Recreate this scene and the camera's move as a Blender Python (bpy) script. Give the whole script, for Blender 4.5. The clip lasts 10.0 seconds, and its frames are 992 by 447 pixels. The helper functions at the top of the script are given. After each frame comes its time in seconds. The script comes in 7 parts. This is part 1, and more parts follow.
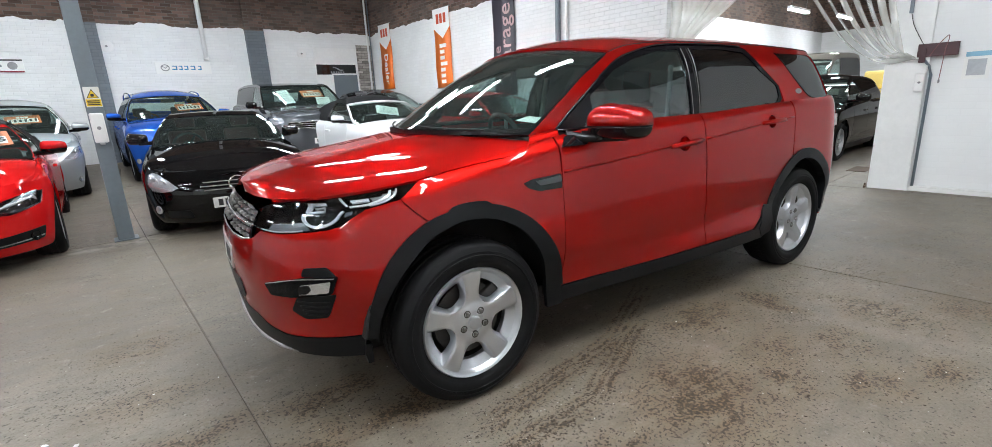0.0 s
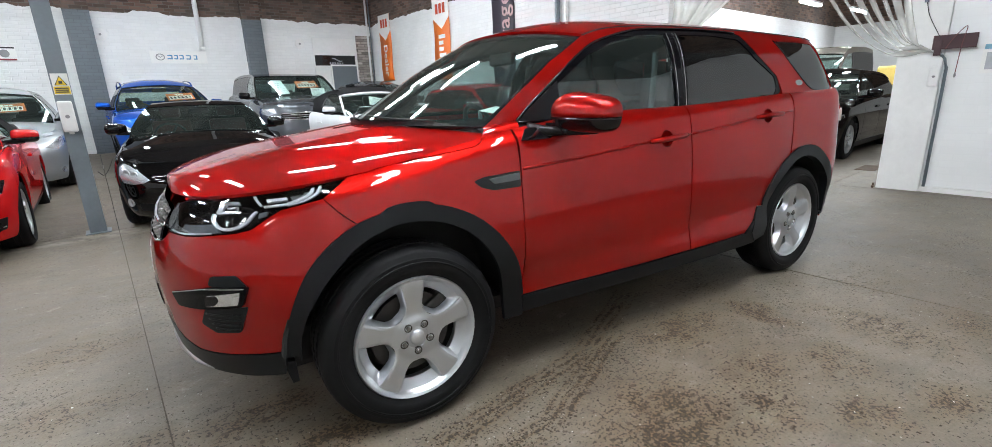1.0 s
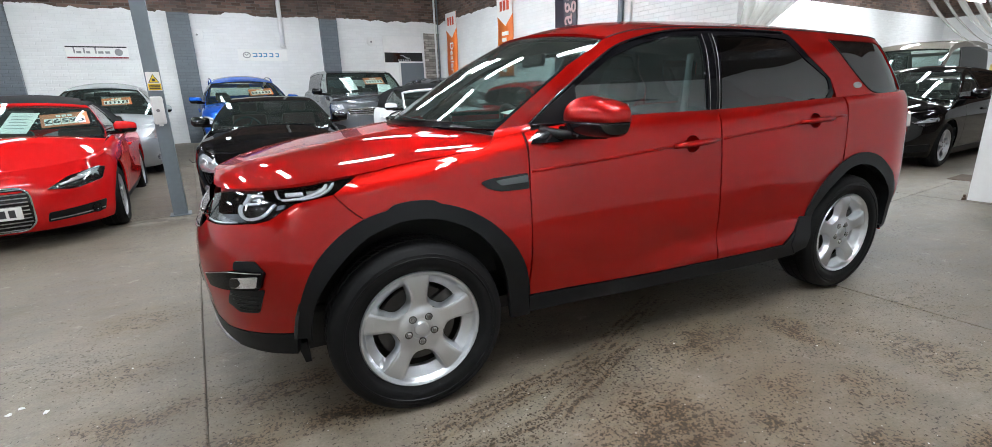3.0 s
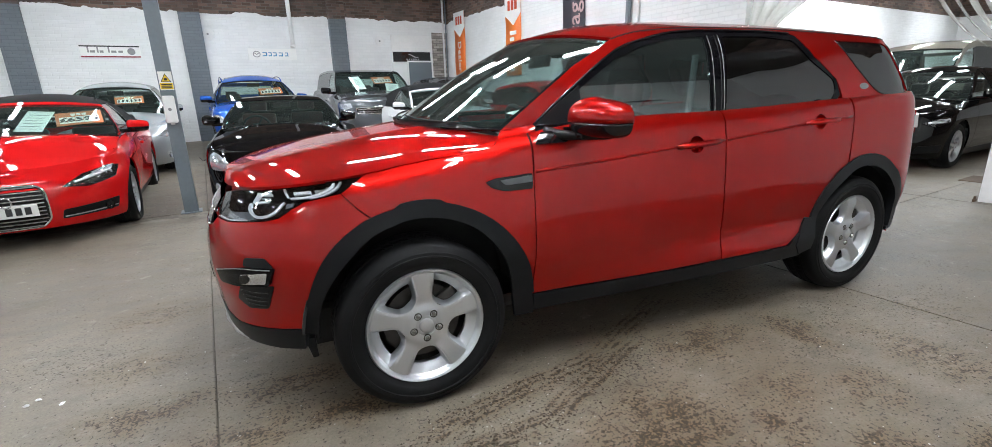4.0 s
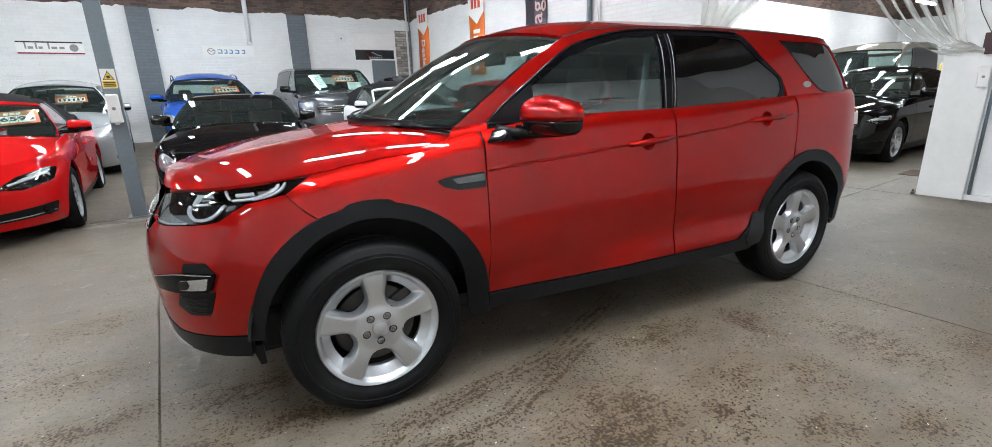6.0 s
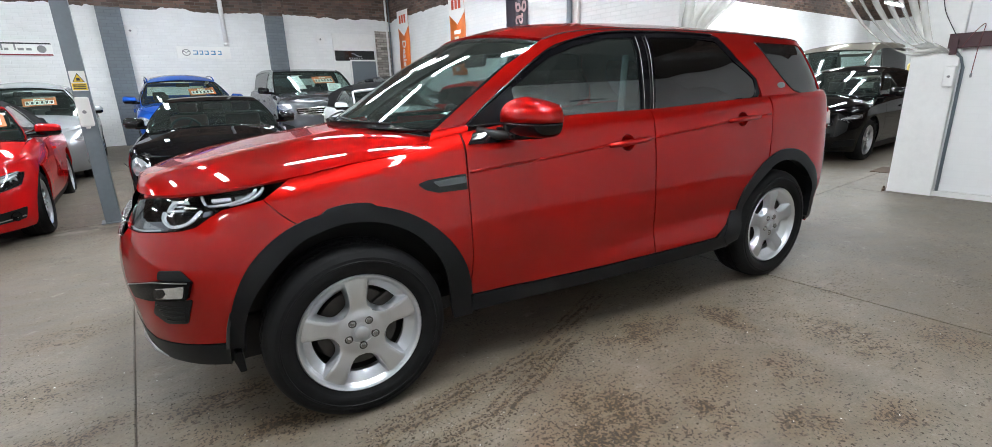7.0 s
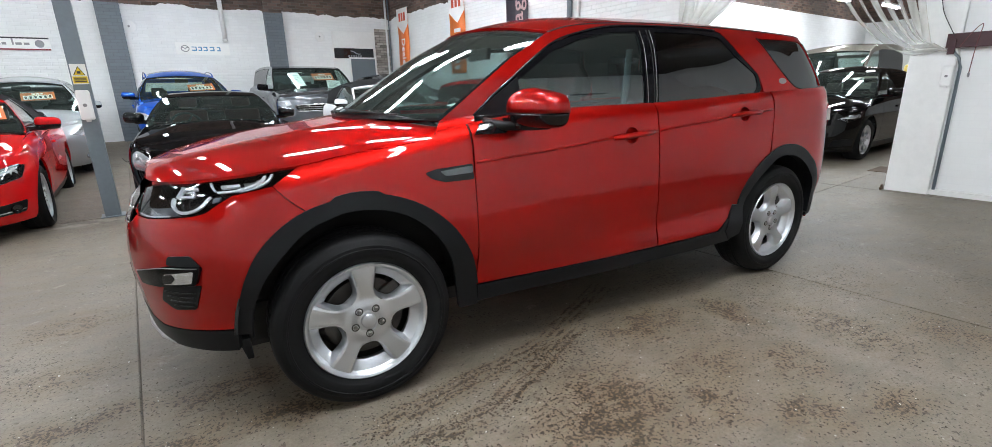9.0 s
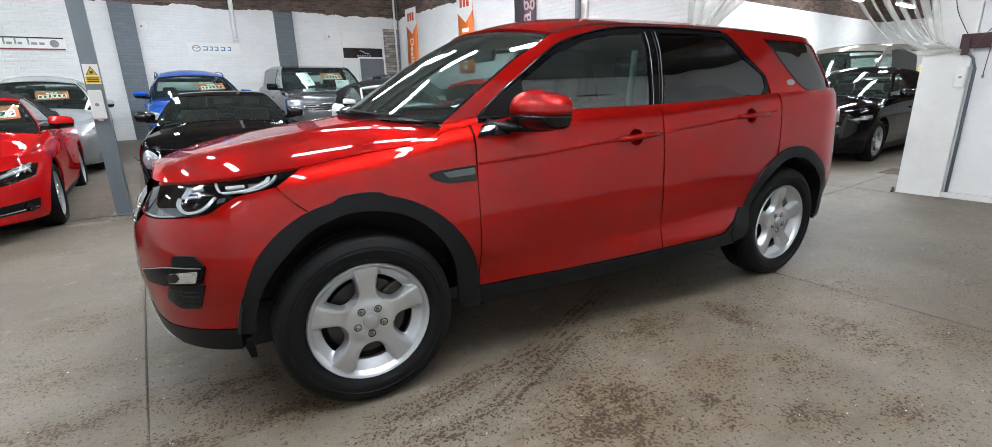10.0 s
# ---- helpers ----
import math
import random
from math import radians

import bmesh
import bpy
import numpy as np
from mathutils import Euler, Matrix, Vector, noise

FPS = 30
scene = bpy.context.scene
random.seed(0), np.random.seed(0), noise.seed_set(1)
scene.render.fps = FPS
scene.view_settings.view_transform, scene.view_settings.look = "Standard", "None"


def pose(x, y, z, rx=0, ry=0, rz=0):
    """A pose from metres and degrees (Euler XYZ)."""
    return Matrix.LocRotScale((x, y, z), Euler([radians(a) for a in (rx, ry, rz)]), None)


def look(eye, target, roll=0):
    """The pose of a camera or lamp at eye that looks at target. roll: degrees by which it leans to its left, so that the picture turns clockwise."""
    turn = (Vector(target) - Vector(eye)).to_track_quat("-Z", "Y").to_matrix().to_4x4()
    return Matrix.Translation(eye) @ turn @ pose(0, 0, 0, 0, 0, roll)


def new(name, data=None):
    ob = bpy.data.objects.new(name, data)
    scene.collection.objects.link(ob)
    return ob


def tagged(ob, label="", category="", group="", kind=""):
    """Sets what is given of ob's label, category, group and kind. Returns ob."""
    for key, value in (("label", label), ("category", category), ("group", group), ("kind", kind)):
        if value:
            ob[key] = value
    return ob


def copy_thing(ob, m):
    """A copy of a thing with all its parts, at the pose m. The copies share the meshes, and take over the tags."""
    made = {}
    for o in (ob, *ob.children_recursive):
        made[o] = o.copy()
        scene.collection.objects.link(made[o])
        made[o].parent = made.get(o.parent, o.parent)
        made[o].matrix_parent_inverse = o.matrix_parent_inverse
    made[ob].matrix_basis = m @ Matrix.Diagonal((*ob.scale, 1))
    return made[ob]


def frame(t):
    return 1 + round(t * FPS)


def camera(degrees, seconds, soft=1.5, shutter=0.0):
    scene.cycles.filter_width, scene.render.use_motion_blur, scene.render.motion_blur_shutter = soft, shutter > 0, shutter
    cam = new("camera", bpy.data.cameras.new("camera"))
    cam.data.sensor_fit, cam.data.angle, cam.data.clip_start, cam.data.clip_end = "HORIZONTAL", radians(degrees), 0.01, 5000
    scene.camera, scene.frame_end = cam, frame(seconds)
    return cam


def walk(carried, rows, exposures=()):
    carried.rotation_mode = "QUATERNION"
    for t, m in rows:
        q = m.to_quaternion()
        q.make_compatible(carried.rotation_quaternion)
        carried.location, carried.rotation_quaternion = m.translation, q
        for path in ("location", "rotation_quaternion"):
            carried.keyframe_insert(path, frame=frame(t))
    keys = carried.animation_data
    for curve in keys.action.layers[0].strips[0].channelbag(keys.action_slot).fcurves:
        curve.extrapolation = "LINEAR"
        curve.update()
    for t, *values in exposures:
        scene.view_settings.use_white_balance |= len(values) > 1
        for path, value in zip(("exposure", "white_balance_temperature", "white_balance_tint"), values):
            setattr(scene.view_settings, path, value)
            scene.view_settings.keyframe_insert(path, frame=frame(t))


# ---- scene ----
cam = camera(91.9, 10.0, soft=0.8)
PATH = [
    (0, (-0.952, -1.668, 1.3), (0.101, -0.042, 0.803), -2.7),
    (0.5, (-0.742, -1.639, 1.278), (0.293, -0.006, 0.769), -2.4),
    (1, (-0.623, -1.594, 1.264), (0.401, 0.044, 0.745), -2.2),
    (1.5, (-0.517, -1.652, 1.262), (0.428, 0.032, 0.739), -2.4),
    (2, (-0.458, -1.709, 1.277), (0.372, 0.033, 0.752), -2.1),
    (2.5, (-0.437, -1.732, 1.283), (0.362, 0.024, 0.758), -1.9),
    (4, (-0.438, -1.779, 1.295), (0.321, -0.005, 0.766), -1.7),
    (4.5, (-0.424, -1.791, 1.295), (0.33, -0.016, 0.766), -1.7),
    (5, (-0.409, -1.796, 1.301), (0.344, -0.021, 0.77), -1.7),
    (5.5, (-0.383, -1.805, 1.292), (0.396, -0.042, 0.758), -1.7),
    (6, (-0.371, -1.795, 1.289), (0.501, -0.077, 0.752), -1.7),
    (7.5, (-0.363, -1.801, 1.299), (0.575, -0.119, 0.761), -1.9),
    (8, (-0.383, -1.793, 1.272), (0.565, -0.117, 0.733), -1.8),
    (8.5, (-0.404, -1.799, 1.266), (0.548, -0.124, 0.727), -1.7),
    (9, (-0.41, -1.803, 1.26), (0.532, -0.123, 0.722), -1.5),
    (9.5, (-0.398, -1.811, 1.272), (0.53, -0.123, 0.734), -1.5),
    (10, (-0.389, -1.814, 1.268), (0.524, -0.118, 0.729), -1.4),
]
walk(cam, [(t, look(eye, target, roll)) for t, eye, target, roll in PATH])

# ---- light ----
scene.view_settings.exposure = 0.0
world = bpy.data.worlds.new("world")
scene.world = world
world.use_nodes = True
world.node_tree.nodes["Background"].inputs["Color"].default_value = (0.55, 0.62, 0.7, 1)
world.node_tree.nodes["Background"].inputs["Strength"].default_value = 0.05

ROOM = pose(0, 0, 0, 0, 0, 7.0)          # the hall's axes, turned against the red car's
TUBE_LIGHT = 116.0


# ---- materials ----
def principled(name, color, rough=0.5, metal=0.0, coat=0.0, **extra):
    m = bpy.data.materials.new(name)
    m.use_nodes = True
    b = m.node_tree.nodes["Principled BSDF"]
    b.inputs["Base Color"].default_value = (*color, 1)
    b.inputs["Roughness"].default_value = rough
    b.inputs["Metallic"].default_value = metal
    b.inputs["Coat Weight"].default_value = coat
    b.inputs["Coat Roughness"].default_value = 0.03
    for key, value in extra.items():
        b.inputs[key.replace("_", " ")].default_value = value
    return m


def nodes_of(m):
    return m.node_tree.nodes, m.node_tree.links, m.node_tree.nodes["Principled BSDF"]


def noise_node(m, scale, detail=4.0, rough=0.6, vector=None):
    n, l, _ = nodes_of(m)
    t = n.new("ShaderNodeTexNoise")
    t.inputs["Scale"].default_value = scale
    t.inputs["Detail"].default_value = detail
    t.inputs["Roughness"].default_value = rough
    if vector is None:
        vector = n.new("ShaderNodeTexCoord").outputs["Object"]
    l.new(vector, t.inputs["Vector"])
    return t.outputs["Fac"]


def ramp(m, fac, stops):
    n, l, _ = nodes_of(m)
    r = n.new("ShaderNodeValToRGB")
    e = r.color_ramp.elements
    while len(e) < len(stops):
        e.new(0.5)
    for k, (p, c) in zip(e, stops):
        k.position = p
        k.color = (*c, 1) if len(c) == 3 else c
    l.new(fac, r.inputs["Fac"])
    return r.outputs["Color"]


def mix(m, fac, a, b, kind="MIX"):
    n, l, _ = nodes_of(m)
    x = n.new("ShaderNodeMix")
    x.data_type, x.blend_type = "RGBA", kind
    for socket, value in ((x.inputs["Factor"], fac), (x.inputs[6], a), (x.inputs[7], b)):
        if hasattr(value, "is_linked"):
            l.new(value, socket)
        elif isinstance(value, (int, float)):
            socket.default_value = value
        else:
            socket.default_value = (*value, 1)
    return x.outputs[2]


def math_node(m, op, a, b=0.0, clamp=False):
    n, l, _ = nodes_of(m)
    x = n.new("ShaderNodeMath")
    x.operation, x.use_clamp = op, clamp
    x.inputs[2].default_value = 0.0
    for socket, value in zip(x.inputs, (a, b)):
        if hasattr(value, "is_linked"):
            l.new(value, socket)
        else:
            socket.default_value = value
    return x.outputs[0]


def bump(m, height, strength=0.3, distance=0.005):
    n, l, b = nodes_of(m)
    x = n.new("ShaderNodeBump")
    x.inputs["Strength"].default_value = strength
    x.inputs["Distance"].default_value = distance
    l.new(height, x.inputs["Height"])
    l.new(x.outputs["Normal"], b.inputs["Normal"])


def plain(name, color, rough=0.5, metal=0.0, coat=0.0, vary=0.12, grain=30.0, relief=0.0, **extra):
    """A surface with fine grain and broad wear in its colour and gloss."""
    m = principled(name, color, rough, metal, coat, **extra)
    n, l, b = nodes_of(m)
    fine, broad = noise_node(m, grain, 5.0), noise_node(m, grain / 12, 3.0)
    both = math_node(m, "MULTIPLY_ADD", fine, 0.5)
    l.new(math_node(m, "MULTIPLY", broad, 0.5), both.node.inputs[2])
    dark = tuple(c * (1 - vary) for c in color)
    light = tuple(min(1, c * (1 + vary)) for c in color)
    l.new(ramp(m, both, [(0.3, dark), (0.7, light)]), b.inputs["Base Color"])
    l.new(math_node(m, "ADD", math_node(m, "MULTIPLY", fine, 0.16 * rough + 0.02), rough - 0.08 * rough), b.inputs["Roughness"])
    if relief:
        bump(m, fine, 0.4, relief)
    return m


def car_paint(name, color, metal=0.35, rough=0.38):
    """Clear-coated paint with a fine flake under the lacquer and faint dust on it."""
    m = principled(name, color, rough, metal, 0.85, Specular_IOR_Level=0.0)
    m.node_tree.nodes["Principled BSDF"].inputs["Specular Tint"].default_value = (*[min(1.0, 1.3 * c + 0.02) for c in color], 1)
    n, l, b = nodes_of(m)
    flake = noise_node(m, 900.0, 1.0)
    dust = noise_node(m, 3.0, 6.0)
    l.new(mix(m, 1.0, color, ramp(m, flake, [(0.3, (0.92, 0.92, 0.92)), (0.7, (1.08, 1.08, 1.08))]), "MULTIPLY"), b.inputs["Base Color"])
    l.new(math_node(m, "MULTIPLY_ADD", dust, 0.03), b.inputs["Coat Roughness"])
    return m


def glass(name, tint, gloss=0.05, film=0.0):
    """Thin automotive glass: tinted see-through sheet with a mirror skin that grows at grazing angles."""
    m = bpy.data.materials.new(name)
    m.use_nodes = True
    n, l = m.node_tree.nodes, m.node_tree.links
    n.clear()
    out, shader = n.new("ShaderNodeOutputMaterial"), n.new("ShaderNodeMixShader")
    clear, mirror = n.new("ShaderNodeBsdfTransparent"), n.new("ShaderNodeBsdfGlossy")
    clear.inputs["Color"].default_value = (*tint, 1)
    mirror.inputs["Roughness"].default_value = 0.01
    weight, power = n.new("ShaderNodeLayerWeight"), n.new("ShaderNodeMath")
    weight.inputs["Blend"].default_value = 0.5
    power.operation = "POWER"
    power.inputs[1].default_value = 5.0
    add = n.new("ShaderNodeMath")
    add.operation, add.use_clamp = "MULTIPLY_ADD", True
    add.inputs[1].default_value, add.inputs[2].default_value = 0.9, gloss
    l.new(weight.outputs["Facing"], power.inputs[0])
    l.new(power.outputs[0], add.inputs[0])
    l.new(add.outputs[0], shader.inputs["Fac"])
    l.new(clear.outputs[0], shader.inputs[1])
    l.new(mirror.outputs[0], shader.inputs[2])
    # thin teal film: dust, plus reflected wall haze put into the colour
    dusty, dust = n.new("ShaderNodeMixShader"), n.new("ShaderNodeBsdfDiffuse")
    dust.inputs["Color"].default_value = (0.55, 0.68, 0.64, 1)
    dusty.inputs["Fac"].default_value = film
    l.new(shader.outputs[0], dusty.inputs[1])
    l.new(dust.outputs[0], dusty.inputs[2])
    l.new(dusty.outputs[0], out.inputs["Surface"])
    return m


def emitter(name, color, strength):
    m = principled(name, color, 0.4)
    b = m.node_tree.nodes["Principled BSDF"]
    b.inputs["Emission Color"].default_value = (*color, 1)
    b.inputs["Emission Strength"].default_value = strength
    return m


def brick_wall(name, paint, mortar, vary, relief, rough=0.75, dirt=(0.55, 0.5, 0.45), dirty=0.15, strength=0.55):
    """Brickwork, 225 by 75 mm courses, bare or under thick paint."""
    m = principled(name, paint, rough)
    n, l, b = nodes_of(m)
    co, sep, com = n.new("ShaderNodeTexCoord"), n.new("ShaderNodeSeparateXYZ"), n.new("ShaderNodeCombineXYZ")
    l.new(co.outputs["Object"], sep.inputs[0])
    l.new(math_node(m, "ADD", sep.outputs["X"], sep.outputs["Y"]), com.inputs["X"])
    l.new(sep.outputs["Z"], com.inputs["Y"])
    wob = n.new("ShaderNodeTexNoise")
    wob.inputs["Scale"].default_value = 7.0
    l.new(com.outputs[0], wob.inputs["Vector"])
    shift = n.new("ShaderNodeVectorMath")
    shift.operation = "MULTIPLY_ADD"
    shift.inputs[1].default_value = (0.022, 0.018, 0)
    l.new(wob.outputs["Color"], shift.inputs[0])
    l.new(com.outputs[0], shift.inputs[2])
    br = n.new("ShaderNodeTexBrick")
    br.inputs["Scale"].default_value = 1.0
    br.inputs["Brick Width"].default_value, br.inputs["Row Height"].default_value = 0.225, 0.075
    br.inputs["Mortar Size"].default_value, br.inputs["Mortar Smooth"].default_value = 0.007, 0.5
    l.new(shift.outputs[0], br.inputs["Vector"])
    lo, hi = tuple(c * (1 - vary) for c in paint), tuple(min(1, c * (1 + vary)) for c in paint)
    br.inputs["Color1"].default_value, br.inputs["Color2"].default_value = (*lo, 1), (*hi, 1)
    br.inputs["Mortar"].default_value = (*mortar, 1)
    soot = ramp(m, noise_node(m, 0.9, 8.0, 0.7), [(0.42, (0, 0, 0)), (0.72, (1, 1, 1))])
    chip = ramp(m, noise_node(m, 5.0, 9.0, 0.75), [(0.62, (0, 0, 0)), (0.68, (1, 1, 1))])
    base = mix(m, math_node(m, "MULTIPLY", soot, dirty), br.outputs["Color"], dirt)
    l.new(mix(m, math_node(m, "MULTIPLY", chip, dirty), base, dirt), b.inputs["Base Color"])
    grain = noise_node(m, 40.0, 6.0)
    h = math_node(m, "MULTIPLY_ADD", br.outputs["Fac"], -1.0)
    l.new(math_node(m, "MULTIPLY", grain, 0.35), h.node.inputs[2])
    bump(m, h, strength, relief)
    return m


# dirty tyre tracks on the floor: from, to, half width
TRACKS = ((1.62, 0.43, 0.90, 0.02, 0.10), (0.90, 0.02, -0.10, -0.20, 0.085), (1.15, 0.06, 0.40, -0.32, 0.085), (0.40, -0.32, -0.12, -0.37, 0.085))
# patches of trodden dirt: middle, reach along x and y, thickness
DIRT = ((-0.55, 0.44, 0.26, 0.13, 1.0), (-0.28, 0.13, 0.26, 0.11, 1.0), (-1.1, 0.48, 0.36, 0.13, 0.75), (-0.75, 0.14, 0.32, 0.15, 0.7), (0.78, -0.58, 0.36, 0.34, 1.0), (1.40, -0.58, 0.30, 0.22, 0.6), (1.43, -0.12, 0.40, 0.22, 0.75),
        (2.32, -0.72, 0.20, 0.36, 0.75), (1.97, -0.25, 0.09, 0.22, 1.0), (1.21, -0.77, 0.15, 0.12, 0.8), (1.45, -0.98, 0.16, 0.15, 0.8), (1.78, -1.13, 0.18, 0.13, 0.75), (1.76, -0.76, 0.20, 0.12, 0.7), (2.70, -1.0, 0.2, 0.3, 0.6),
        (-1.30, 1.60, 0.26, 0.2, 0.6), (-1.24, 0.94, 0.3, 0.12, 0.6), (0.25, -0.60, 0.45, 0.16, 0.65),
        (2.05, 0.25, 0.5, 0.3, 0.45), (2.9, -0.3, 0.5, 0.35, 0.4), (3.4, -1.2, 0.6, 0.4, 0.35), (-1.75, 0.05, 0.55, 0.16, 0.7))


def concrete_floor():
    m = principled("worn concrete", (0.3, 0.27, 0.24), 0.55)
    n, l, b = nodes_of(m)
    geo = n.new("ShaderNodeNewGeometry").outputs["Position"]

    def vec(op, a, k1, k2=None):
        x = n.new("ShaderNodeVectorMath")
        x.operation = op
        l.new(a, x.inputs[0])
        for socket, v in zip(x.inputs[1:], (k1, k2)):
            if v is not None:
                if hasattr(v, "is_linked"):
                    l.new(v, socket)
                else:
                    socket.default_value = v
        return x.outputs["Value"] if op == "LENGTH" else x.outputs[0]

    def madd(a, k, c, clamp=False):
        x = math_node(m, "MULTIPLY_ADD", a, k, clamp)
        x.node.inputs[2].default_value = c
        return x

    # places shifted a little at random, so that every stain has a ragged outline
    wander = n.new("ShaderNodeTexNoise")
    wander.inputs["Scale"].default_value, wander.inputs["Detail"].default_value = 4.5, 6.0
    l.new(geo, wander.inputs["Vector"])
    at = vec("MULTIPLY_ADD", wander.outputs["Color"], (0.30, 0.30, 0.0), vec("ADD", geo, (-0.15, -0.15, 0.0)))
    drag = vec("MULTIPLY", geo, (1.0, 1.9, 1.0))
    broad, mid, fine = noise_node(m, 0.6, 6.0, 0.6, geo), noise_node(m, 5.0, 8.0, 0.62, drag), noise_node(m, 85.0, 4.0, 0.6, geo)
    base = ramp(m, broad, [(0.30, (0.125, 0.102, 0.076)), (0.5, (0.165, 0.139, 0.107)), (0.72, (0.221, 0.192, 0.154))])
    base = mix(m, 0.9, base, ramp(m, mid, [(0.30, (0.62, 0.60, 0.57)), (0.48, (0.95, 0.95, 0.95)), (0.72, (1.18, 1.18, 1.17))]), "MULTIPLY")
    base = mix(m, 0.8, base, ramp(m, fine, [(0.3, (0.78, 0.77, 0.76)), (0.7, (1.22, 1.22, 1.22))]), "MULTIPLY")
    # wiped smears of old dirt and pale scour marks over the whole floor
    smear = ramp(m, noise_node(m, 2.0, 7.0, 0.68, drag), [(0.52, (0, 0, 0)), (0.74, (1, 1, 1))])
    base = mix(m, math_node(m, "MULTIPLY", smear, 0.5), base, (0.082, 0.066, 0.048))
    pale = ramp(m, noise_node(m, 8.0, 9.0, 0.78, geo), [(0.57, (0, 0, 0)), (0.67, (1, 1, 1))])
    base = mix(m, math_node(m, "MULTIPLY", pale, 0.40), base, (0.36, 0.335, 0.295))
    where = None
    for cx, cy, sx, sy, much in DIRT:
        d = vec("LENGTH", vec("MULTIPLY_ADD", at, (1 / sx, 1 / sy, 0.0), (-cx / sx, -cy / sy, 0.0)), None)
        w = madd(d, -much, 1.35 * much, True)
        where = w if where is None else math_node(m, "MAXIMUM", where, w)
    sep = n.new("ShaderNodeSeparateXYZ")
    l.new(vec("MULTIPLY_ADD", wander.outputs["Color"], (0.06, 0.06, 0.0), vec("ADD", geo, (-0.03, -0.03, 0.0))), sep.inputs[0])
    treads = None
    for x0, y0, x1, y1, w in TRACKS:
        length = math.hypot(x1 - x0, y1 - y0)
        ux, uy = (x1 - x0) / length, (y1 - y0) / length
        rx, ry = math_node(m, "SUBTRACT", sep.outputs["X"], x0), math_node(m, "SUBTRACT", sep.outputs["Y"], y0)
        off = math_node(m, "SUBTRACT", math_node(m, "MULTIPLY", rx, uy), math_node(m, "MULTIPLY", ry, ux))
        run = math_node(m, "ADD", math_node(m, "MULTIPLY", rx, ux), math_node(m, "MULTIPLY", ry, uy))
        inside = madd(math_node(m, "ABSOLUTE", off), -1.6 / w, 1.7, True)
        ends = math_node(m, "MULTIPLY", madd(run, 8.0, 0.5, True), madd(run, -8.0, 8.0 * length + 0.5, True))
        ribs = madd(math_node(m, "SINE", math_node(m, "MULTIPLY", off, 6.2832 / 0.042)), 0.34, 0.66)
        inside = math_node(m, "MULTIPLY", math_node(m, "MULTIPLY", inside, ends), ribs)
        treads = inside if treads is None else math_node(m, "MAXIMUM", treads, inside)
    patchy = ramp(m, noise_node(m, 7.0, 6.0, 0.7, drag), [(0.36, (0.25,) * 3), (0.56, (1, 1, 1))])
    where = math_node(m, "MULTIPLY", math_node(m, "MAXIMUM", where, treads), patchy)
    # ochre film, then dark crumbs that crowd together where the film is thick
    base = mix(m, math_node(m, "MULTIPLY", where, 0.80), base, (0.136, 0.083, 0.034))
    stray = ramp(m, noise_node(m, 1.5, 5.0, 0.62, geo), [(0.44, (0, 0, 0)), (0.66, (0.42,) * 3)])
    thick = math_node(m, "MAXIMUM", where, stray)
    for scale, lowest, reach, dark, much in ((30.0, 0.668, 0.165, (0.052, 0.034, 0.019), 0.75), (70.0, 0.65, 0.20, (0.030, 0.020, 0.012), 0.90)):
        grain = math_node(m, "ADD", noise_node(m, scale, 3.0, 0.55, geo), math_node(m, "MULTIPLY", thick, reach))
        crumb = ramp(m, grain, [(lowest, (0, 0, 0)), (lowest + 0.035, (1, 1, 1))])
        base = mix(m, math_node(m, "MULTIPLY", crumb, much), base, dark)
    speck = n.new("ShaderNodeTexVoronoi")
    speck.inputs["Scale"].default_value = 19.0
    l.new(geo, speck.inputs["Vector"])
    white = math_node(m, "LESS_THAN", speck.outputs["Distance"], 0.07)
    gate = math_node(m, "GREATER_THAN", noise_node(m, 2.5, 2.0, 0.5, geo), 0.52)
    base = mix(m, math_node(m, "MULTIPLY", math_node(m, "MULTIPLY", white, gate), 0.6), base, (0.52, 0.5, 0.47))
    # pale broken band where the flat floor meets the slope
    hall = n.new("ShaderNodeSeparateXYZ")
    l.new(n.new("ShaderNodeTexCoord").outputs["Object"], hall.inputs[0])
    band = math_node(m, "SUBTRACT", 1.2, math_node(m, "MULTIPLY", math_node(m, "ABSOLUTE", math_node(m, "SUBTRACT", hall.outputs["Y"], 4.82)), 5.0), True)
    band = math_node(m, "MULTIPLY", band, ramp(m, noise_node(m, 5.0, 8.0, 0.7, geo), [(0.46, (0, 0, 0)), (0.58, (1, 1, 1))]))
    base = mix(m, math_node(m, "MULTIPLY", band, 0.6), base, (0.42, 0.38, 0.31))
    l.new(base, b.inputs["Base Color"])
    l.new(ramp(m, mid, [(0.3, (0.46,) * 3), (0.7, (0.72,) * 3)]), b.inputs["Roughness"])
    bump(m, math_node(m, "ADD", fine, math_node(m, "MULTIPLY", mid, 1.5)), 0.25, 0.004)
    return m


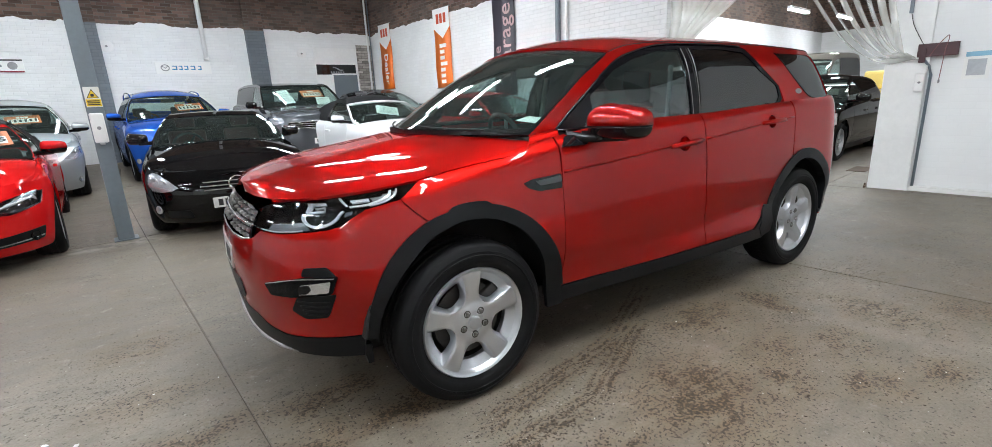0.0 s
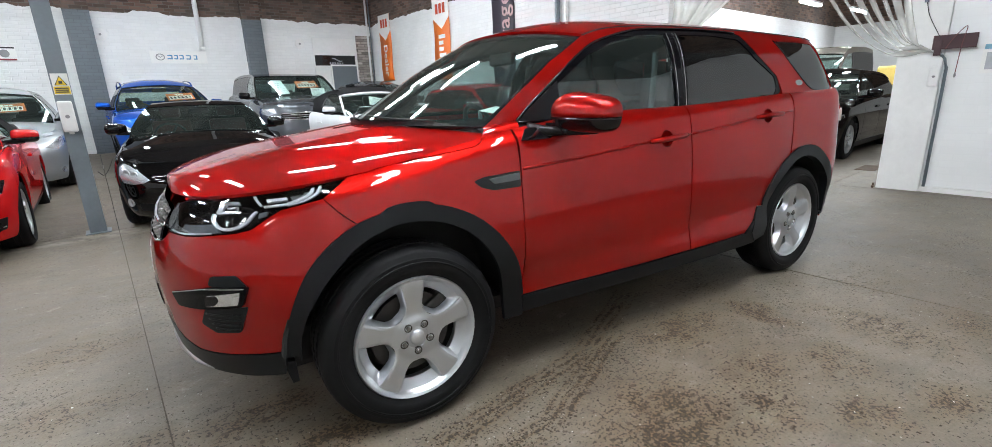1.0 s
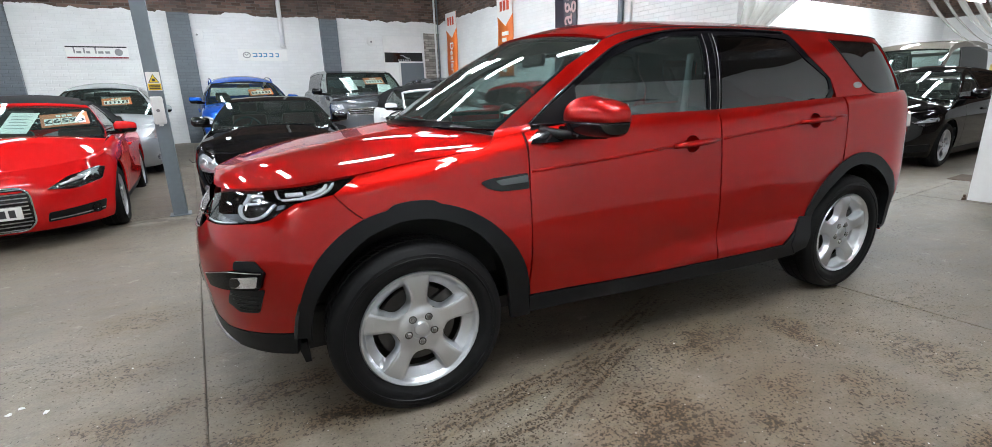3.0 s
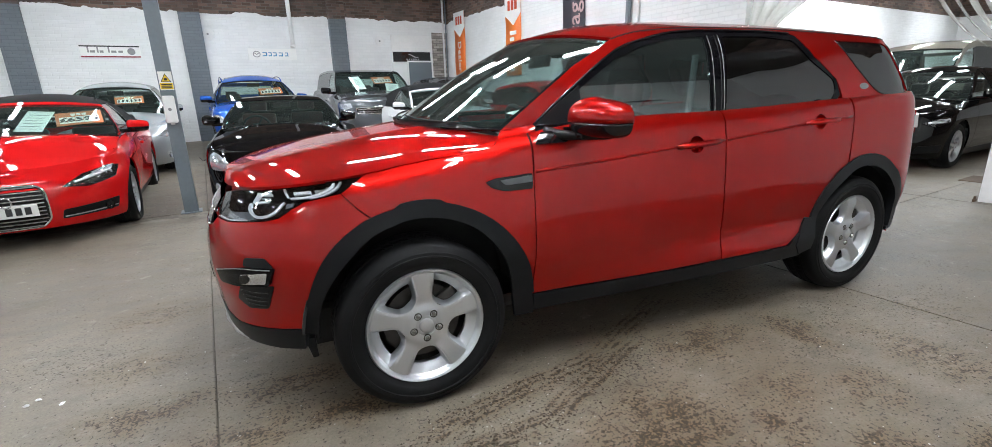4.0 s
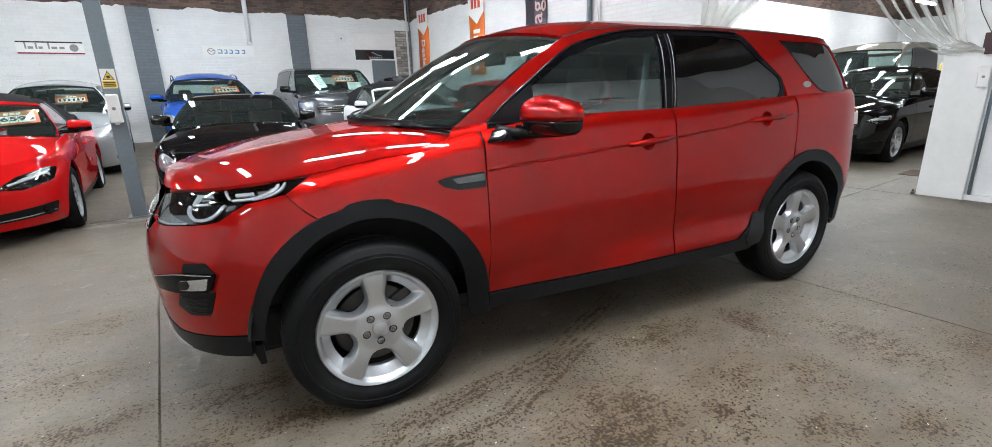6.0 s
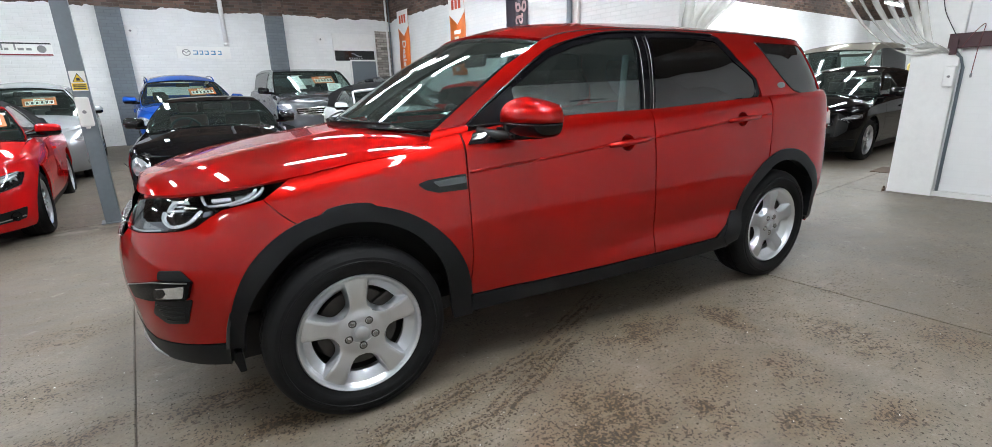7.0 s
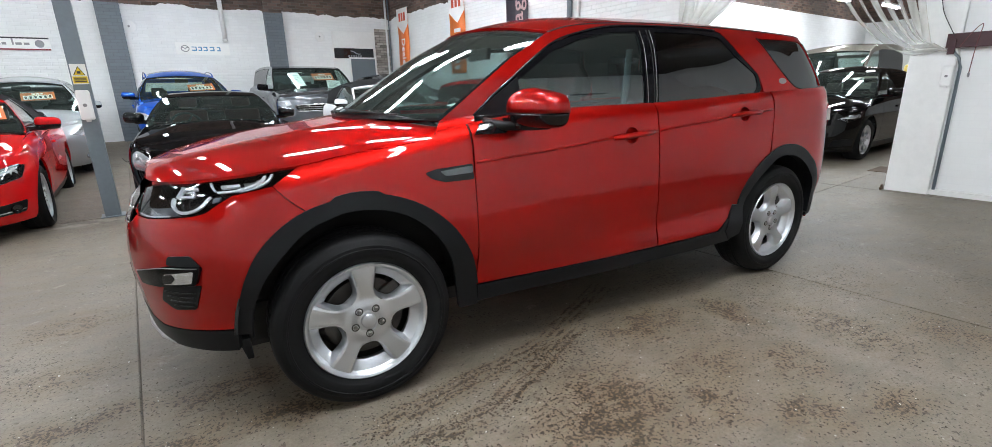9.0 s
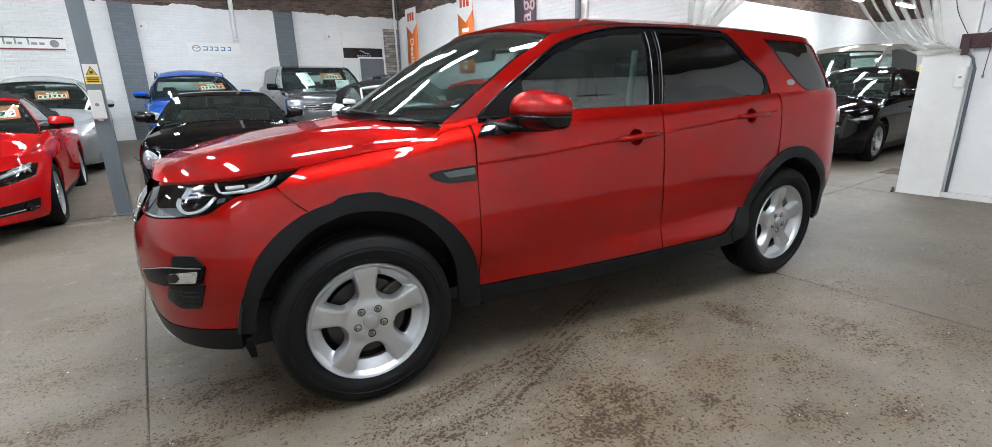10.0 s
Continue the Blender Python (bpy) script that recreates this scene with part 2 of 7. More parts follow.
M_FLOOR = concrete_floor()
M_WHITE_BRICK = brick_wall("white painted brick", (0.79, 0.80, 0.80), (0.755, 0.765, 0.77), 0.025, 0.011, 0.6, (0.5, 0.47, 0.43), 0.2)
M_SMOOTH_BRICK = brick_wall("thickly painted white brick", (0.81, 0.82, 0.82), (0.80, 0.81, 0.81), 0.008, 0.003, 0.5, (0.6, 0.58, 0.55), 0.07, 0.14)
M_BRICK = brick_wall("sooty red brick", (0.135, 0.082, 0.062), (0.15, 0.135, 0.12), 0.5, 0.016, 0.85, (0.085, 0.074, 0.066), 0.95)
M_GREY_BRICK = brick_wall("grey painted brick", (0.115, 0.135, 0.155), (0.085, 0.1, 0.115), 0.08, 0.009, 0.55, (0.2, 0.2, 0.2), 0.12)
M_TIMBER = brick_wall("bare stone and brick patch", (0.36, 0.33, 0.3), (0.12, 0.1, 0.09), 0.5, 0.02, 0.85, (0.08, 0.07, 0.06), 0.6)
M_ROOF_BOARD = plain("dark roof boards", (0.11, 0.095, 0.085), 0.8, vary=0.35, grain=9.0, relief=0.004)
M_STEEL_GREY = plain("grey painted steel", (0.155, 0.185, 0.21), 0.42, vary=0.1, grain=25.0, relief=0.0008)
M_WHITE = plain("white plastic", (0.8, 0.8, 0.79), 0.35, vary=0.04)
M_WHITE_WALL = plain("white emulsion", (0.8, 0.8, 0.79), 0.6, vary=0.06, grain=14.0, relief=0.003)
M_PAPER = plain("printed paper", (0.82, 0.82, 0.8), 0.6, vary=0.03, grain=60.0)
M_INK = plain("black ink", (0.02, 0.02, 0.022), 0.5, vary=0.1)
M_ORANGE = plain("orange vinyl", (0.80, 0.17, 0.01), 0.45, vary=0.06)
M_LOGO_RED = plain("orange red print", (0.62, 0.085, 0.03), 0.45, vary=0.05)
M_PRICE = plain("brown orange card", (0.52, 0.13, 0.03), 0.4, vary=0.1)
M_AUBERGINE = plain("dark purple vinyl", (0.045, 0.04, 0.055), 0.45, vary=0.1)
M_PINK = plain("dusty pink print", (0.45, 0.3, 0.3), 0.5)
M_YELLOW = plain("yellow sign", (0.8, 0.56, 0.02), 0.4, vary=0.05)
M_DULL_YELLOW = plain("faded yellow plastic", (0.60, 0.46, 0.13), 0.45, vary=0.1)
M_BLUE_PRINT = plain("blue print", (0.04, 0.22, 0.42), 0.4)
M_MAROON = plain("maroon print", (0.25, 0.02, 0.03), 0.45)
M_CORD = plain("faded red cord", (0.16, 0.055, 0.06), 0.8, vary=0.2, grain=120.0)
M_OXIDE = plain("dark oxide paint", (0.055, 0.02, 0.024), 0.6, vary=0.2)
M_SIGN_GREY = plain("grey print", (0.25, 0.25, 0.26), 0.4)
M_DOOR_GREY = plain("slate grey door paint", (0.13, 0.155, 0.175), 0.45, vary=0.08)
M_TUBE = emitter("fluorescent tube", (0.92, 0.98, 1.03), TUBE_LIGHT)
M_RUST = plain("rusty drain grate", (0.085, 0.052, 0.030), 0.8, vary=0.4, grain=60.0, relief=0.002)
M_RUBBER = plain("tyre rubber", (0.0045, 0.0045, 0.005), 0.62, vary=0.35, grain=40.0, relief=0.0004, Specular_IOR_Level=0.2)
M_PLASTIC = plain("black grained plastic", (0.0065, 0.007, 0.008), 0.42, vary=0.2, grain=160.0, relief=0.0005, Specular_IOR_Level=0.2)
M_GLOSS_BLACK = plain("gloss black trim", (0.006, 0.006, 0.007), 0.06, coat=0.2, vary=0.1, Specular_IOR_Level=0.3)
M_PILLAR = plain("polished black pillar trim", (0.004, 0.004, 0.005), 0.06, vary=0.1, Specular_IOR_Level=0.14)
M_ALLOY = plain("silver alloy", (0.62, 0.64, 0.67), 0.30, metal=0.86, coat=0.3, vary=0.02, grain=8.0)
M_STEEL = plain("dull steel", (0.3, 0.29, 0.28), 0.4, metal=0.9, vary=0.3, grain=30.0)
M_CHROME = principled("chrome", (0.75, 0.76, 0.77), 0.07, 1.0)
M_BRAKE = plain("dull dark brake steel", (0.06, 0.056, 0.052), 0.5, metal=0.6, vary=0.3, grain=30.0)
M_DARK = plain("dark underside", (0.012, 0.012, 0.012), 0.8, vary=0.3)
M_JOINT = plain("dirt packed in floor joints", (0.085, 0.068, 0.05), 0.85, vary=0.4, grain=90.0, relief=0.002)
M_GRIT = plain("brown trodden dirt", (0.05, 0.035, 0.021), 0.8, vary=0.4, grain=120.0)
M_VENT = plain("dark grey vent strip", (0.055, 0.058, 0.062), 0.4, vary=0.08)
M_TRIM = plain("dark cabin trim", (0.02, 0.02, 0.022), 0.6, vary=0.15, grain=60.0)
M_LINING = plain("grey headlining cloth", (0.16, 0.16, 0.155), 0.85, vary=0.08, grain=90.0)
M_BELT = plain("pale grey webbing", (0.34, 0.36, 0.35), 0.6, vary=0.08, grain=200.0)
M_SEAT = plain("charcoal leather", (0.035, 0.034, 0.034), 0.45, vary=0.2, grain=50.0, relief=0.001)
M_SEAT_RED = plain("oxblood leather", (0.075, 0.015, 0.012), 0.45, vary=0.2, grain=50.0, relief=0.001)
M_FABRIC = plain("black canvas hood", (0.011, 0.011, 0.012), 0.9, vary=0.2, grain=200.0, relief=0.001, Specular_IOR_Level=0.12)
M_GLASS = glass("clear car glass", (0.84, 0.92, 0.90), 0.06, 0.010)
M_DOOR_GLASS = glass("light door glass", (0.66, 0.75, 0.75), 0.15, 0.010)
M_TINT = glass("smoked car glass", (0.12, 0.13, 0.14), 0.14)
M_PRIVACY = glass("dark privacy glass", (0.07, 0.075, 0.08), 0.035)
M_LENS = glass("lamp lens", (0.93, 0.94, 0.95), 0.06)
M_REFLECTOR = plain("lamp reflector", (0.80, 0.81, 0.83), 0.2, metal=0.7, vary=0.15, grain=20.0)
M_SMOKED = plain("smoked lamp plastic", (0.16, 0.18, 0.2), 0.2, coat=0.6, vary=0.15, grain=40.0)
M_DRL = plain("white lamp diffuser", (0.74, 0.76, 0.78), 0.15, coat=1.0, vary=0.1, grain=60.0)
M_FOG = plain("faceted fog reflector", (0.82, 0.83, 0.84), 0.12, metal=0.75, coat=1.0, vary=0.4, grain=60.0, relief=0.004)
M_TAIL = plain("red lamp plastic", (0.28, 0.006, 0.008), 0.12, coat=1.0)
M_TAIL_CLEAR = plain("clear tail lamp plastic", (0.65, 0.62, 0.62), 0.12, coat=1.0)
M_PLATE = plain("white plate plastic", (0.75, 0.75, 0.72), 0.3, vary=0.05)
M_RED = car_paint("deep red metallic paint", (0.37, 0.0058, 0.0042), 0.74, 0.38)
M_BRIGHT_RED = car_paint("bright red paint", (0.56, 0.008, 0.009), 0.0, 0.4)
M_BLACK_PAINT = car_paint("black paint", (0.0025, 0.0025, 0.003), 0.0, 0.3)
M_SILVER = car_paint("silver paint", (0.42, 0.45, 0.47), 0.6, 0.34)
M_BLUE = car_paint("blue metallic paint", (0.01, 0.075, 0.36), 0.4, 0.36)
M_GREY_PAINT = car_paint("dark grey metallic paint", (0.075, 0.08, 0.088), 0.5, 0.34)
M_WHITE_PAINT = car_paint("white paint", (0.74, 0.75, 0.76), 0.0, 0.35)
M_BRONZE = car_paint("pewter bronze paint", (0.24, 0.222, 0.195), 0.6, 0.34)


def curtain_plastic():
    m = principled("clear pvc strip", (0.86, 0.86, 0.82), 0.12)
    n, l, b = nodes_of(m)
    b.inputs["Transmission Weight"].default_value = 0.0
    b.inputs["Alpha"].default_value = 0.36
    l.new(ramp(m, noise_node(m, 6.0, 6.0), [(0.3, (0.74, 0.73, 0.68)), (0.7, (0.92, 0.92, 0.89))]), b.inputs["Base Color"])
    return m


M_PVC = curtain_plastic()


# ---- building helpers ----
def thing(name, label, category, m=None, group="", kind=""):
    ob = tagged(new(name), label, category, group, kind)
    ob.matrix_basis = m or Matrix()
    return ob


def mesh_of(name, verts, faces, normals=None, flat=False):
    me = bpy.data.meshes.new(name)
    me.from_pydata(verts, [], faces)
    me.polygons.foreach_set("use_smooth", [not flat] * len(me.polygons))
    if normals:
        me.normals_split_custom_set_from_vertices(normals)
    me.update()
    return me


def part(name, data, material, parent=None, label="", m=None):
    """Links a bmesh or mesh as one object under a thing or a part."""
    if isinstance(data, bmesh.types.BMesh):
        me = bpy.data.meshes.new(name)
        data.to_mesh(me)
        data.free()
        data = me
    if not data.materials:
        data.materials.append(material)
    ob = new(name, data)
    ob.parent = parent
    if m is not None:
        ob.matrix_basis = m
    return tagged(ob, label)


def structure(name, data, material, label, category, m=None):
    ob = part(name, data, material, None, label, m)
    return tagged(ob, "", category, "", "structure")


def box(x0, x1, y0, y1, z0, z1, bevel=0.0, segments=2):
    bm = bmesh.new()
    bmesh.ops.create_cube(bm, size=1.0)
    for v in bm.verts:
        v.co = Vector((x0 + (v.co.x + 0.5) * (x1 - x0), y0 + (v.co.y + 0.5) * (y1 - y0), z0 + (v.co.z + 0.5) * (z1 - z0)))
    if bevel:
        bmesh.ops.bevel(bm, geom=bm.edges[:], offset=bevel, segments=segments, affect="EDGES", profile=0.6)
    return bm


def join(*bms):
    out = bmesh.new()
    for b in bms:
        me = bpy.data.meshes.new("piece")
        b.to_mesh(me)
        b.free()
        out.from_mesh(me)
        bpy.data.meshes.remove(me)
    return out


def spline(points, n=6, closed=False):
    """Points on a smooth line through the given ones."""
    p = [Vector(q) for q in points]
    k = len(p)
    out = []
    for i in range(k if closed else k - 1):
        a, b, c, d = (p[(i - 1) % k], p[i], p[(i + 1) % k], p[(i + 2) % k]) if closed else (p[max(i - 1, 0)], p[i], p[i + 1], p[min(i + 2, k - 1)])
        for j in range(n):
            t = j / n
            out.append(0.5 * ((2 * b) + (c - a) * t + (2 * a - 5 * b + 4 * c - d) * t * t + (3 * b - a - 3 * c + d) * t ** 3))
    if not closed:
        out.append(p[-1])
    return out


def tube(points, r, n=8, closed=False):
    """A round bar along points; r is one radius or one for each point."""
    p = [Vector(q) for q in points]
    k = len(p)
    rs = r if isinstance(r, (list, tuple)) else [r] * k
    verts, faces = [], []
    up = Vector((0.12, 0.2, 1)).normalized()
    for i in range(k):
        a, b = (p[(i - 1) % k], p[(i + 1) % k]) if closed else (p[max(i - 1, 0)], p[min(i + 1, k - 1)])
        d = (b - a).normalized()
        s = d.cross(up)
        s = s.normalized() if s.length > 1e-4 else Vector((1, 0, 0))
        w = s.cross(d)
        for j in range(n):
            t = 2 * math.pi * j / n
            verts.append(p[i] + rs[i] * (math.cos(t) * s + math.sin(t) * w))
    for i in range(k if closed else k - 1):
        for j in range(n):
            a, b = i * n + j, i * n + (j + 1) % n
            c, d = ((i + 1) % k) * n + (j + 1) % n, ((i + 1) % k) * n + j
            faces.append((a, b, c, d))
    if not closed:
        faces += [tuple(range(n - 1, -1, -1)), tuple(range((k - 1) * n, k * n))]
    return mesh_of("bar", verts, faces)


def ribbon(points, side, width, thick=0.003):
    """A strip of even width and some thickness along points; side is the way across it."""
    p, verts, faces = [Vector(q) for q in points], [], []
    sides = side if isinstance(side, list) else [side] * len(p)
    k = len(p)
    for i in range(k):
        d = (p[min(i + 1, k - 1)] - p[max(i - 1, 0)]).normalized()
        s = Vector(sides[i]).normalized()
        nrm = d.cross(s).normalized() * thick / 2
        for a, b in ((-1, -1), (1, -1), (1, 1), (-1, 1)):
            verts.append(p[i] + s * a * width / 2 + nrm * b)
    for i in range(k - 1):
        for j in range(4):
            a, b = i * 4 + j, i * 4 + (j + 1) % 4
            faces.append((a, b, b + 4, a + 4))
    faces += [(3, 2, 1, 0), tuple(range(4 * k - 4, 4 * k))]
    return mesh_of("strip", verts, faces)


def lathe(profile, n=32, closed=False, caps=True):
    """Turns (radius, y) points about the y axis."""
    verts, faces, k = [], [], len(profile)
    for r, y in profile:
        for j in range(n):
            t = 2 * math.pi * j / n
            verts.append((r * math.cos(t), y, r * math.sin(t)))
    for i in range(k if closed else k - 1):
        for j in range(n):
            a, b = i * n + j, i * n + (j + 1) % n
            i2 = (i + 1) % k
            faces.append((a, b, i2 * n + (j + 1) % n, i2 * n + j))
    if not closed and caps:
        for i in (0, k - 1):
            if profile[i][0] > 0.0005:
                ring = tuple(range(i * n, i * n + n))
                faces.append(ring if i else ring[::-1])
    me = mesh_of("turned", verts, faces)
    bm = bmesh.new()
    bm.from_mesh(me)
    bmesh.ops.recalc_face_normals(bm, faces=bm.faces)
    for e in bm.edges:
        if len(e.link_faces) == 2 and e.calc_face_angle() > 0.7:
            e.smooth = False
    bm.to_mesh(me)
    bm.free()
    return me


def clipped(poly, du, dv):
    """Cuts a flat outline into grid cells: points and faces."""
    verts, index, faces = [], {}, []

    def key(p):
        k = (round(p[0], 5), round(p[1], 5))
        if k not in index:
            index[k] = len(verts)
            verts.append(k)
        return index[k]

    def cut(pts, axis, at, sign):
        out = []
        for i, a in enumerate(pts):
            b = pts[(i + 1) % len(pts)]
            da, db = sign * (a[axis] - at), sign * (b[axis] - at)
            if da >= 0:
                out.append(a)
            if (da > 0 > db) or (da < 0 < db):
                t = da / (da - db)
                q = [a[0] + t * (b[0] - a[0]), a[1] + t * (b[1] - a[1])]
                q[axis] = at
                out.append(tuple(q))
        return out

    def trim(pts):
        """Takes out spikes that run out and back along one line."""
        k = 0
        while len(pts) > 2 and k < len(pts):
            a, b, c = pts[k - 1], pts[k], pts[(k + 1) % len(pts)]
            p, q = (b[0] - a[0], b[1] - a[1]), (c[0] - b[0], c[1] - b[1])
            if abs(p[0] * q[1] - p[1] * q[0]) < 1e-10 and p[0] * q[0] + p[1] * q[1] <= 0:
                pts = pts[:k] + pts[k + 1:]
                k = max(0, k - 2)
            else:
                k += 1
        return pts

    us, vs = [p[0] for p in poly], [p[1] for p in poly]
    for i in range(math.floor(min(us) / du), math.ceil(max(us) / du)):
        column = cut(cut(poly, 0, i * du, 1), 0, (i + 1) * du, -1)
        if len(column) < 3:
            continue
        cv = [p[1] for p in column]
        for j in range(math.floor(min(cv) / dv), math.ceil(max(cv) / dv)):
            cell = trim(cut(cut(column, 1, j * dv, 1), 1, (j + 1) * dv, -1))
            ids = []
            for p in cell:
                k = key(p)
                if not ids or ids[-1] != k:
                    ids.append(k)
            if len(ids) > 1 and ids[0] == ids[-1]:
                ids.pop()
            todo = [ids]
            while todo:
                loop = todo.pop()
                twice = next(((a, b) for a in range(len(loop)) for b in range(a + 1, len(loop)) if loop[a] == loop[b]), None)
                if twice:
                    a, b = twice
                    todo += [loop[a:b], loop[b:] + loop[:a]]
                elif len(loop) >= 3 and abs(area([verts[i] for i in loop])) > 1e-8:
                    faces.append(loop)
    return verts, faces


def area(poly):
    return sum(a[0] * b[1] - b[0] * a[1] for a, b in zip(poly, poly[1:] + poly[:1])) / 2


def sheet(fn, poly, d=0.05, thick=0.01, proud=0.0, back=False, flip=False):
    """A curved panel: the outline, in the surface's own two directions, laid on fn and given thickness inwards."""
    poly = [tuple(p) for p in poly]
    if area(poly) < 0:
        poly = poly[::-1]
    flat, cells = clipped(poly, d, d)
    verts, normals = [], []
    e = 1e-3
    for u, v in flat:
        p = Vector(fn(u, v))
        a, b = Vector(fn(u + e, v)) - Vector(fn(u - e, v)), Vector(fn(u, v + e)) - Vector(fn(u, v - e))
        nrm = a.cross(b)
        nrm = nrm.normalized() if nrm.length > 1e-12 else Vector((0, 0, 1))
        if flip:
            nrm = -nrm
        verts.append(p + nrm * proud)
        normals.append(nrm)
    faces = [c[::-1] if flip else list(c) for c in cells]
    count = {}
    for f in faces:
        for a, b in zip(f, f[1:] + f[:1]):
            count[(a, b)] = count.get((a, b), 0) + 1
    base, n0 = list(verts), len(verts)
    segs = [(Vector(a), Vector(b)) for a, b in zip(poly, poly[1:] + poly[:1]) if a != b]
    laid = {(tuple(a), tuple(b)) for a, b in segs}
    segs = [(a, b) for a, b in segs if (tuple(b), tuple(a)) not in laid]

    def on_outline(i, j):
        m = (Vector(flat[i]) + Vector(flat[j])) / 2
        for a, b in segs:
            ab = b - a
            t = (m - a).dot(ab) / ab.length_squared
            if -0.001 <= t <= 1.001 and (a + t * ab - m).length < 4e-5:
                return True
        return False

    rim = [(a, b) for (a, b) in count if (b, a) not in count and on_outline(a, b)]
    for a, b in rim:
        k = len(verts)
        out = (base[b] - base[a]).cross(normals[a])
        out = out.normalized() if out.length > 1e-12 else normals[a]
        verts += [base[a], base[b], base[b] - normals[b] * thick, base[a] - normals[a] * thick]
        normals += [out] * 4
        faces.append([k + 1, k, k + 3, k + 2])
    if back:
        k = len(verts)
        verts += [base[i] - normals[i] * thick for i in range(n0)]
        normals += [-normals[i] for i in range(n0)]
        faces += [[k + i for i in c][::-1] for c in faces[:len(cells)]]
    return mesh_of("panel", verts, faces, normals)


def rounded(poly, r=0.03, n=4):
    """An outline with its corners rounded."""
    out, k = [], len(poly)
    for i in range(k):
        a, b, c = Vector(poly[i - 1]), Vector(poly[i]), Vector(poly[(i + 1) % k])
        ra, rc = min(r, (a - b).length * 0.45), min(r, (c - b).length * 0.45)
        p, q = b + (a - b).normalized() * ra, b + (c - b).normalized() * rc
        for j in range(n + 1):
            t = j / n
            out.append(tuple((1 - t) ** 2 * p + 2 * t * (1 - t) * b + t * t * q))
    return out


def shrink(poly, w):
    """The outline moved inwards by w."""
    s = 1 if area(poly) > 0 else -1
    out, k = [], len(poly)
    for i in range(k):
        a, b, c = Vector(poly[i - 1]), Vector(poly[i]), Vector(poly[(i + 1) % k])
        d1, d2 = (b - a), (c - b)
        d1 = d1.normalized() if d1.length > 1e-9 else d2.normalized()
        d2 = d2.normalized() if d2.length > 1e-9 else d1
        n1, n2 = Vector((-d1.y, d1.x)) * s, Vector((-d2.y, d2.x)) * s
        m = n1 + n2
        m = m / max(0.35, m.length_squared / 2) if m.length > 1e-6 else n1
        out.append(tuple(b + m * w))
    return out


def with_hole(poly, hole):
    """An outline with a hole cut in it."""
    poly, hole = [tuple(p) for p in poly], [tuple(p) for p in hole]
    if (area(poly) > 0) == (area(hole) > 0):
        hole = hole[::-1]
    i, j = min(((i, j) for i in range(len(poly)) for j in range(len(hole))), key=lambda k: (Vector(poly[k[0]]) - Vector(hole[k[1]])).length)
    return poly[:i + 1] + hole[j:] + hole[:j + 1] + poly[i:]


def ring(poly, w):
    """A band of width w just inside an outline."""
    inner = shrink(poly, w)
    return list(poly) + [poly[0], inner[0]] + inner[:0:-1] + [inner[0]]


def arc(cx, cz, rx, rz, a0, a1, n=14):
    return [(cx + rx * math.cos(radians(a0 + (a1 - a0) * i / n)), cz + rz * math.sin(radians(a0 + (a1 - a0) * i / n))) for i in range(n + 1)]


def words(text, size, depth=0.002, spacing=1.0, bold=0.0):
    """Raised lettering in the built-in font, centred, lying in the xy plane."""
    c = bpy.data.curves.new("lettering", "FONT")
    c.body, c.size, c.extrude, c.space_character, c.offset = text, size, depth, spacing, bold
    c.align_x, c.align_y = "CENTER", "CENTER"
    c.resolution_u = 3
    ob = new("lettering", c)
    bpy.context.view_layer.update()
    me = bpy.data.meshes.new_from_object(ob.evaluated_get(bpy.context.evaluated_depsgraph_get()))
    bpy.data.objects.remove(ob)
    bpy.data.curves.remove(c)
    me.materials.clear()
    return me


# ---- structure of the hall ----
SLOPE0, SLOPE = 5.0, 0.032        # the floor climbs gently towards the back wall


def floor_z(y):
    return max(0.0, (y - SLOPE0) * SLOPE)


WX, WY = 6.45, 13.3                # faces of the side wall and the back wall, in the hall's axes
BRICK_Z = 3.42
OPEN_B_EDGE = 2.98


def wall(name, boxes, material, label):
    return structure(name, join(*[box(*b) for b in boxes]), material, label, "wall", ROOM)


# back wall: white below, bare brick above, with four painted buttresses
wall("wall_north", [(-9.0, WX + 0.4, WY, WY + 0.35, -0.1, BRICK_Z)], M_WHITE_BRICK, "white painted brick back wall of the showroom")
wall("wall_north_upper", [(-9.0, WX + 0.4, WY + 0.03, WY + 0.35, BRICK_Z, 5.4)], M_BRICK, "sooty bare brick above the white back wall")
for k, x in enumerate((-7.5, -4.0, -0.62, 2.98)):
    b = wall("buttress_%d" % (k + 1), [(x - 0.235, x + 0.235, WY - 0.13, WY - 0.002, 0.0, BRICK_Z + 0.0)], M_GREY_BRICK, "grey painted brick buttress against the white wall")
    wall("buttress_upper_%d" % (k + 1), [(x - 0.235, x + 0.235, WY - 0.10, WY + 0.028, BRICK_Z + 0.002, 5.4)], M_BRICK, "bare red brick top of a buttress")
# ragged upper edge of the white paint, brushed up over the brick
def paint_edge(name, a, b, seed, m):
    rng = random.Random(seed)
    n = int((b - a) / 0.05)
    verts, faces, h = [], [], 0.04
    for i in range(n + 1):
        h = max(0.004, min(0.075, h + rng.uniform(-0.022, 0.02) + (0.04 if rng.random() < 0.05 else 0.0)))
        x = a + (b - a) * i / n
        verts += [(x, 0, -0.03), (x, 0, h), (x, 0.004, -0.03), (x, 0.004, h)]
    for i in range(n):
        k = 4 * i
        faces += [(k, k + 4, k + 5, k + 1), (k + 1, k + 5, k + 7, k + 3), (k + 2, k + 3, k + 7, k + 6)]
    structure(name, mesh_of(name, verts, faces, flat=True), M_WHITE_BRICK, "ragged brushed top edge of the white wall paint", "paint", m)


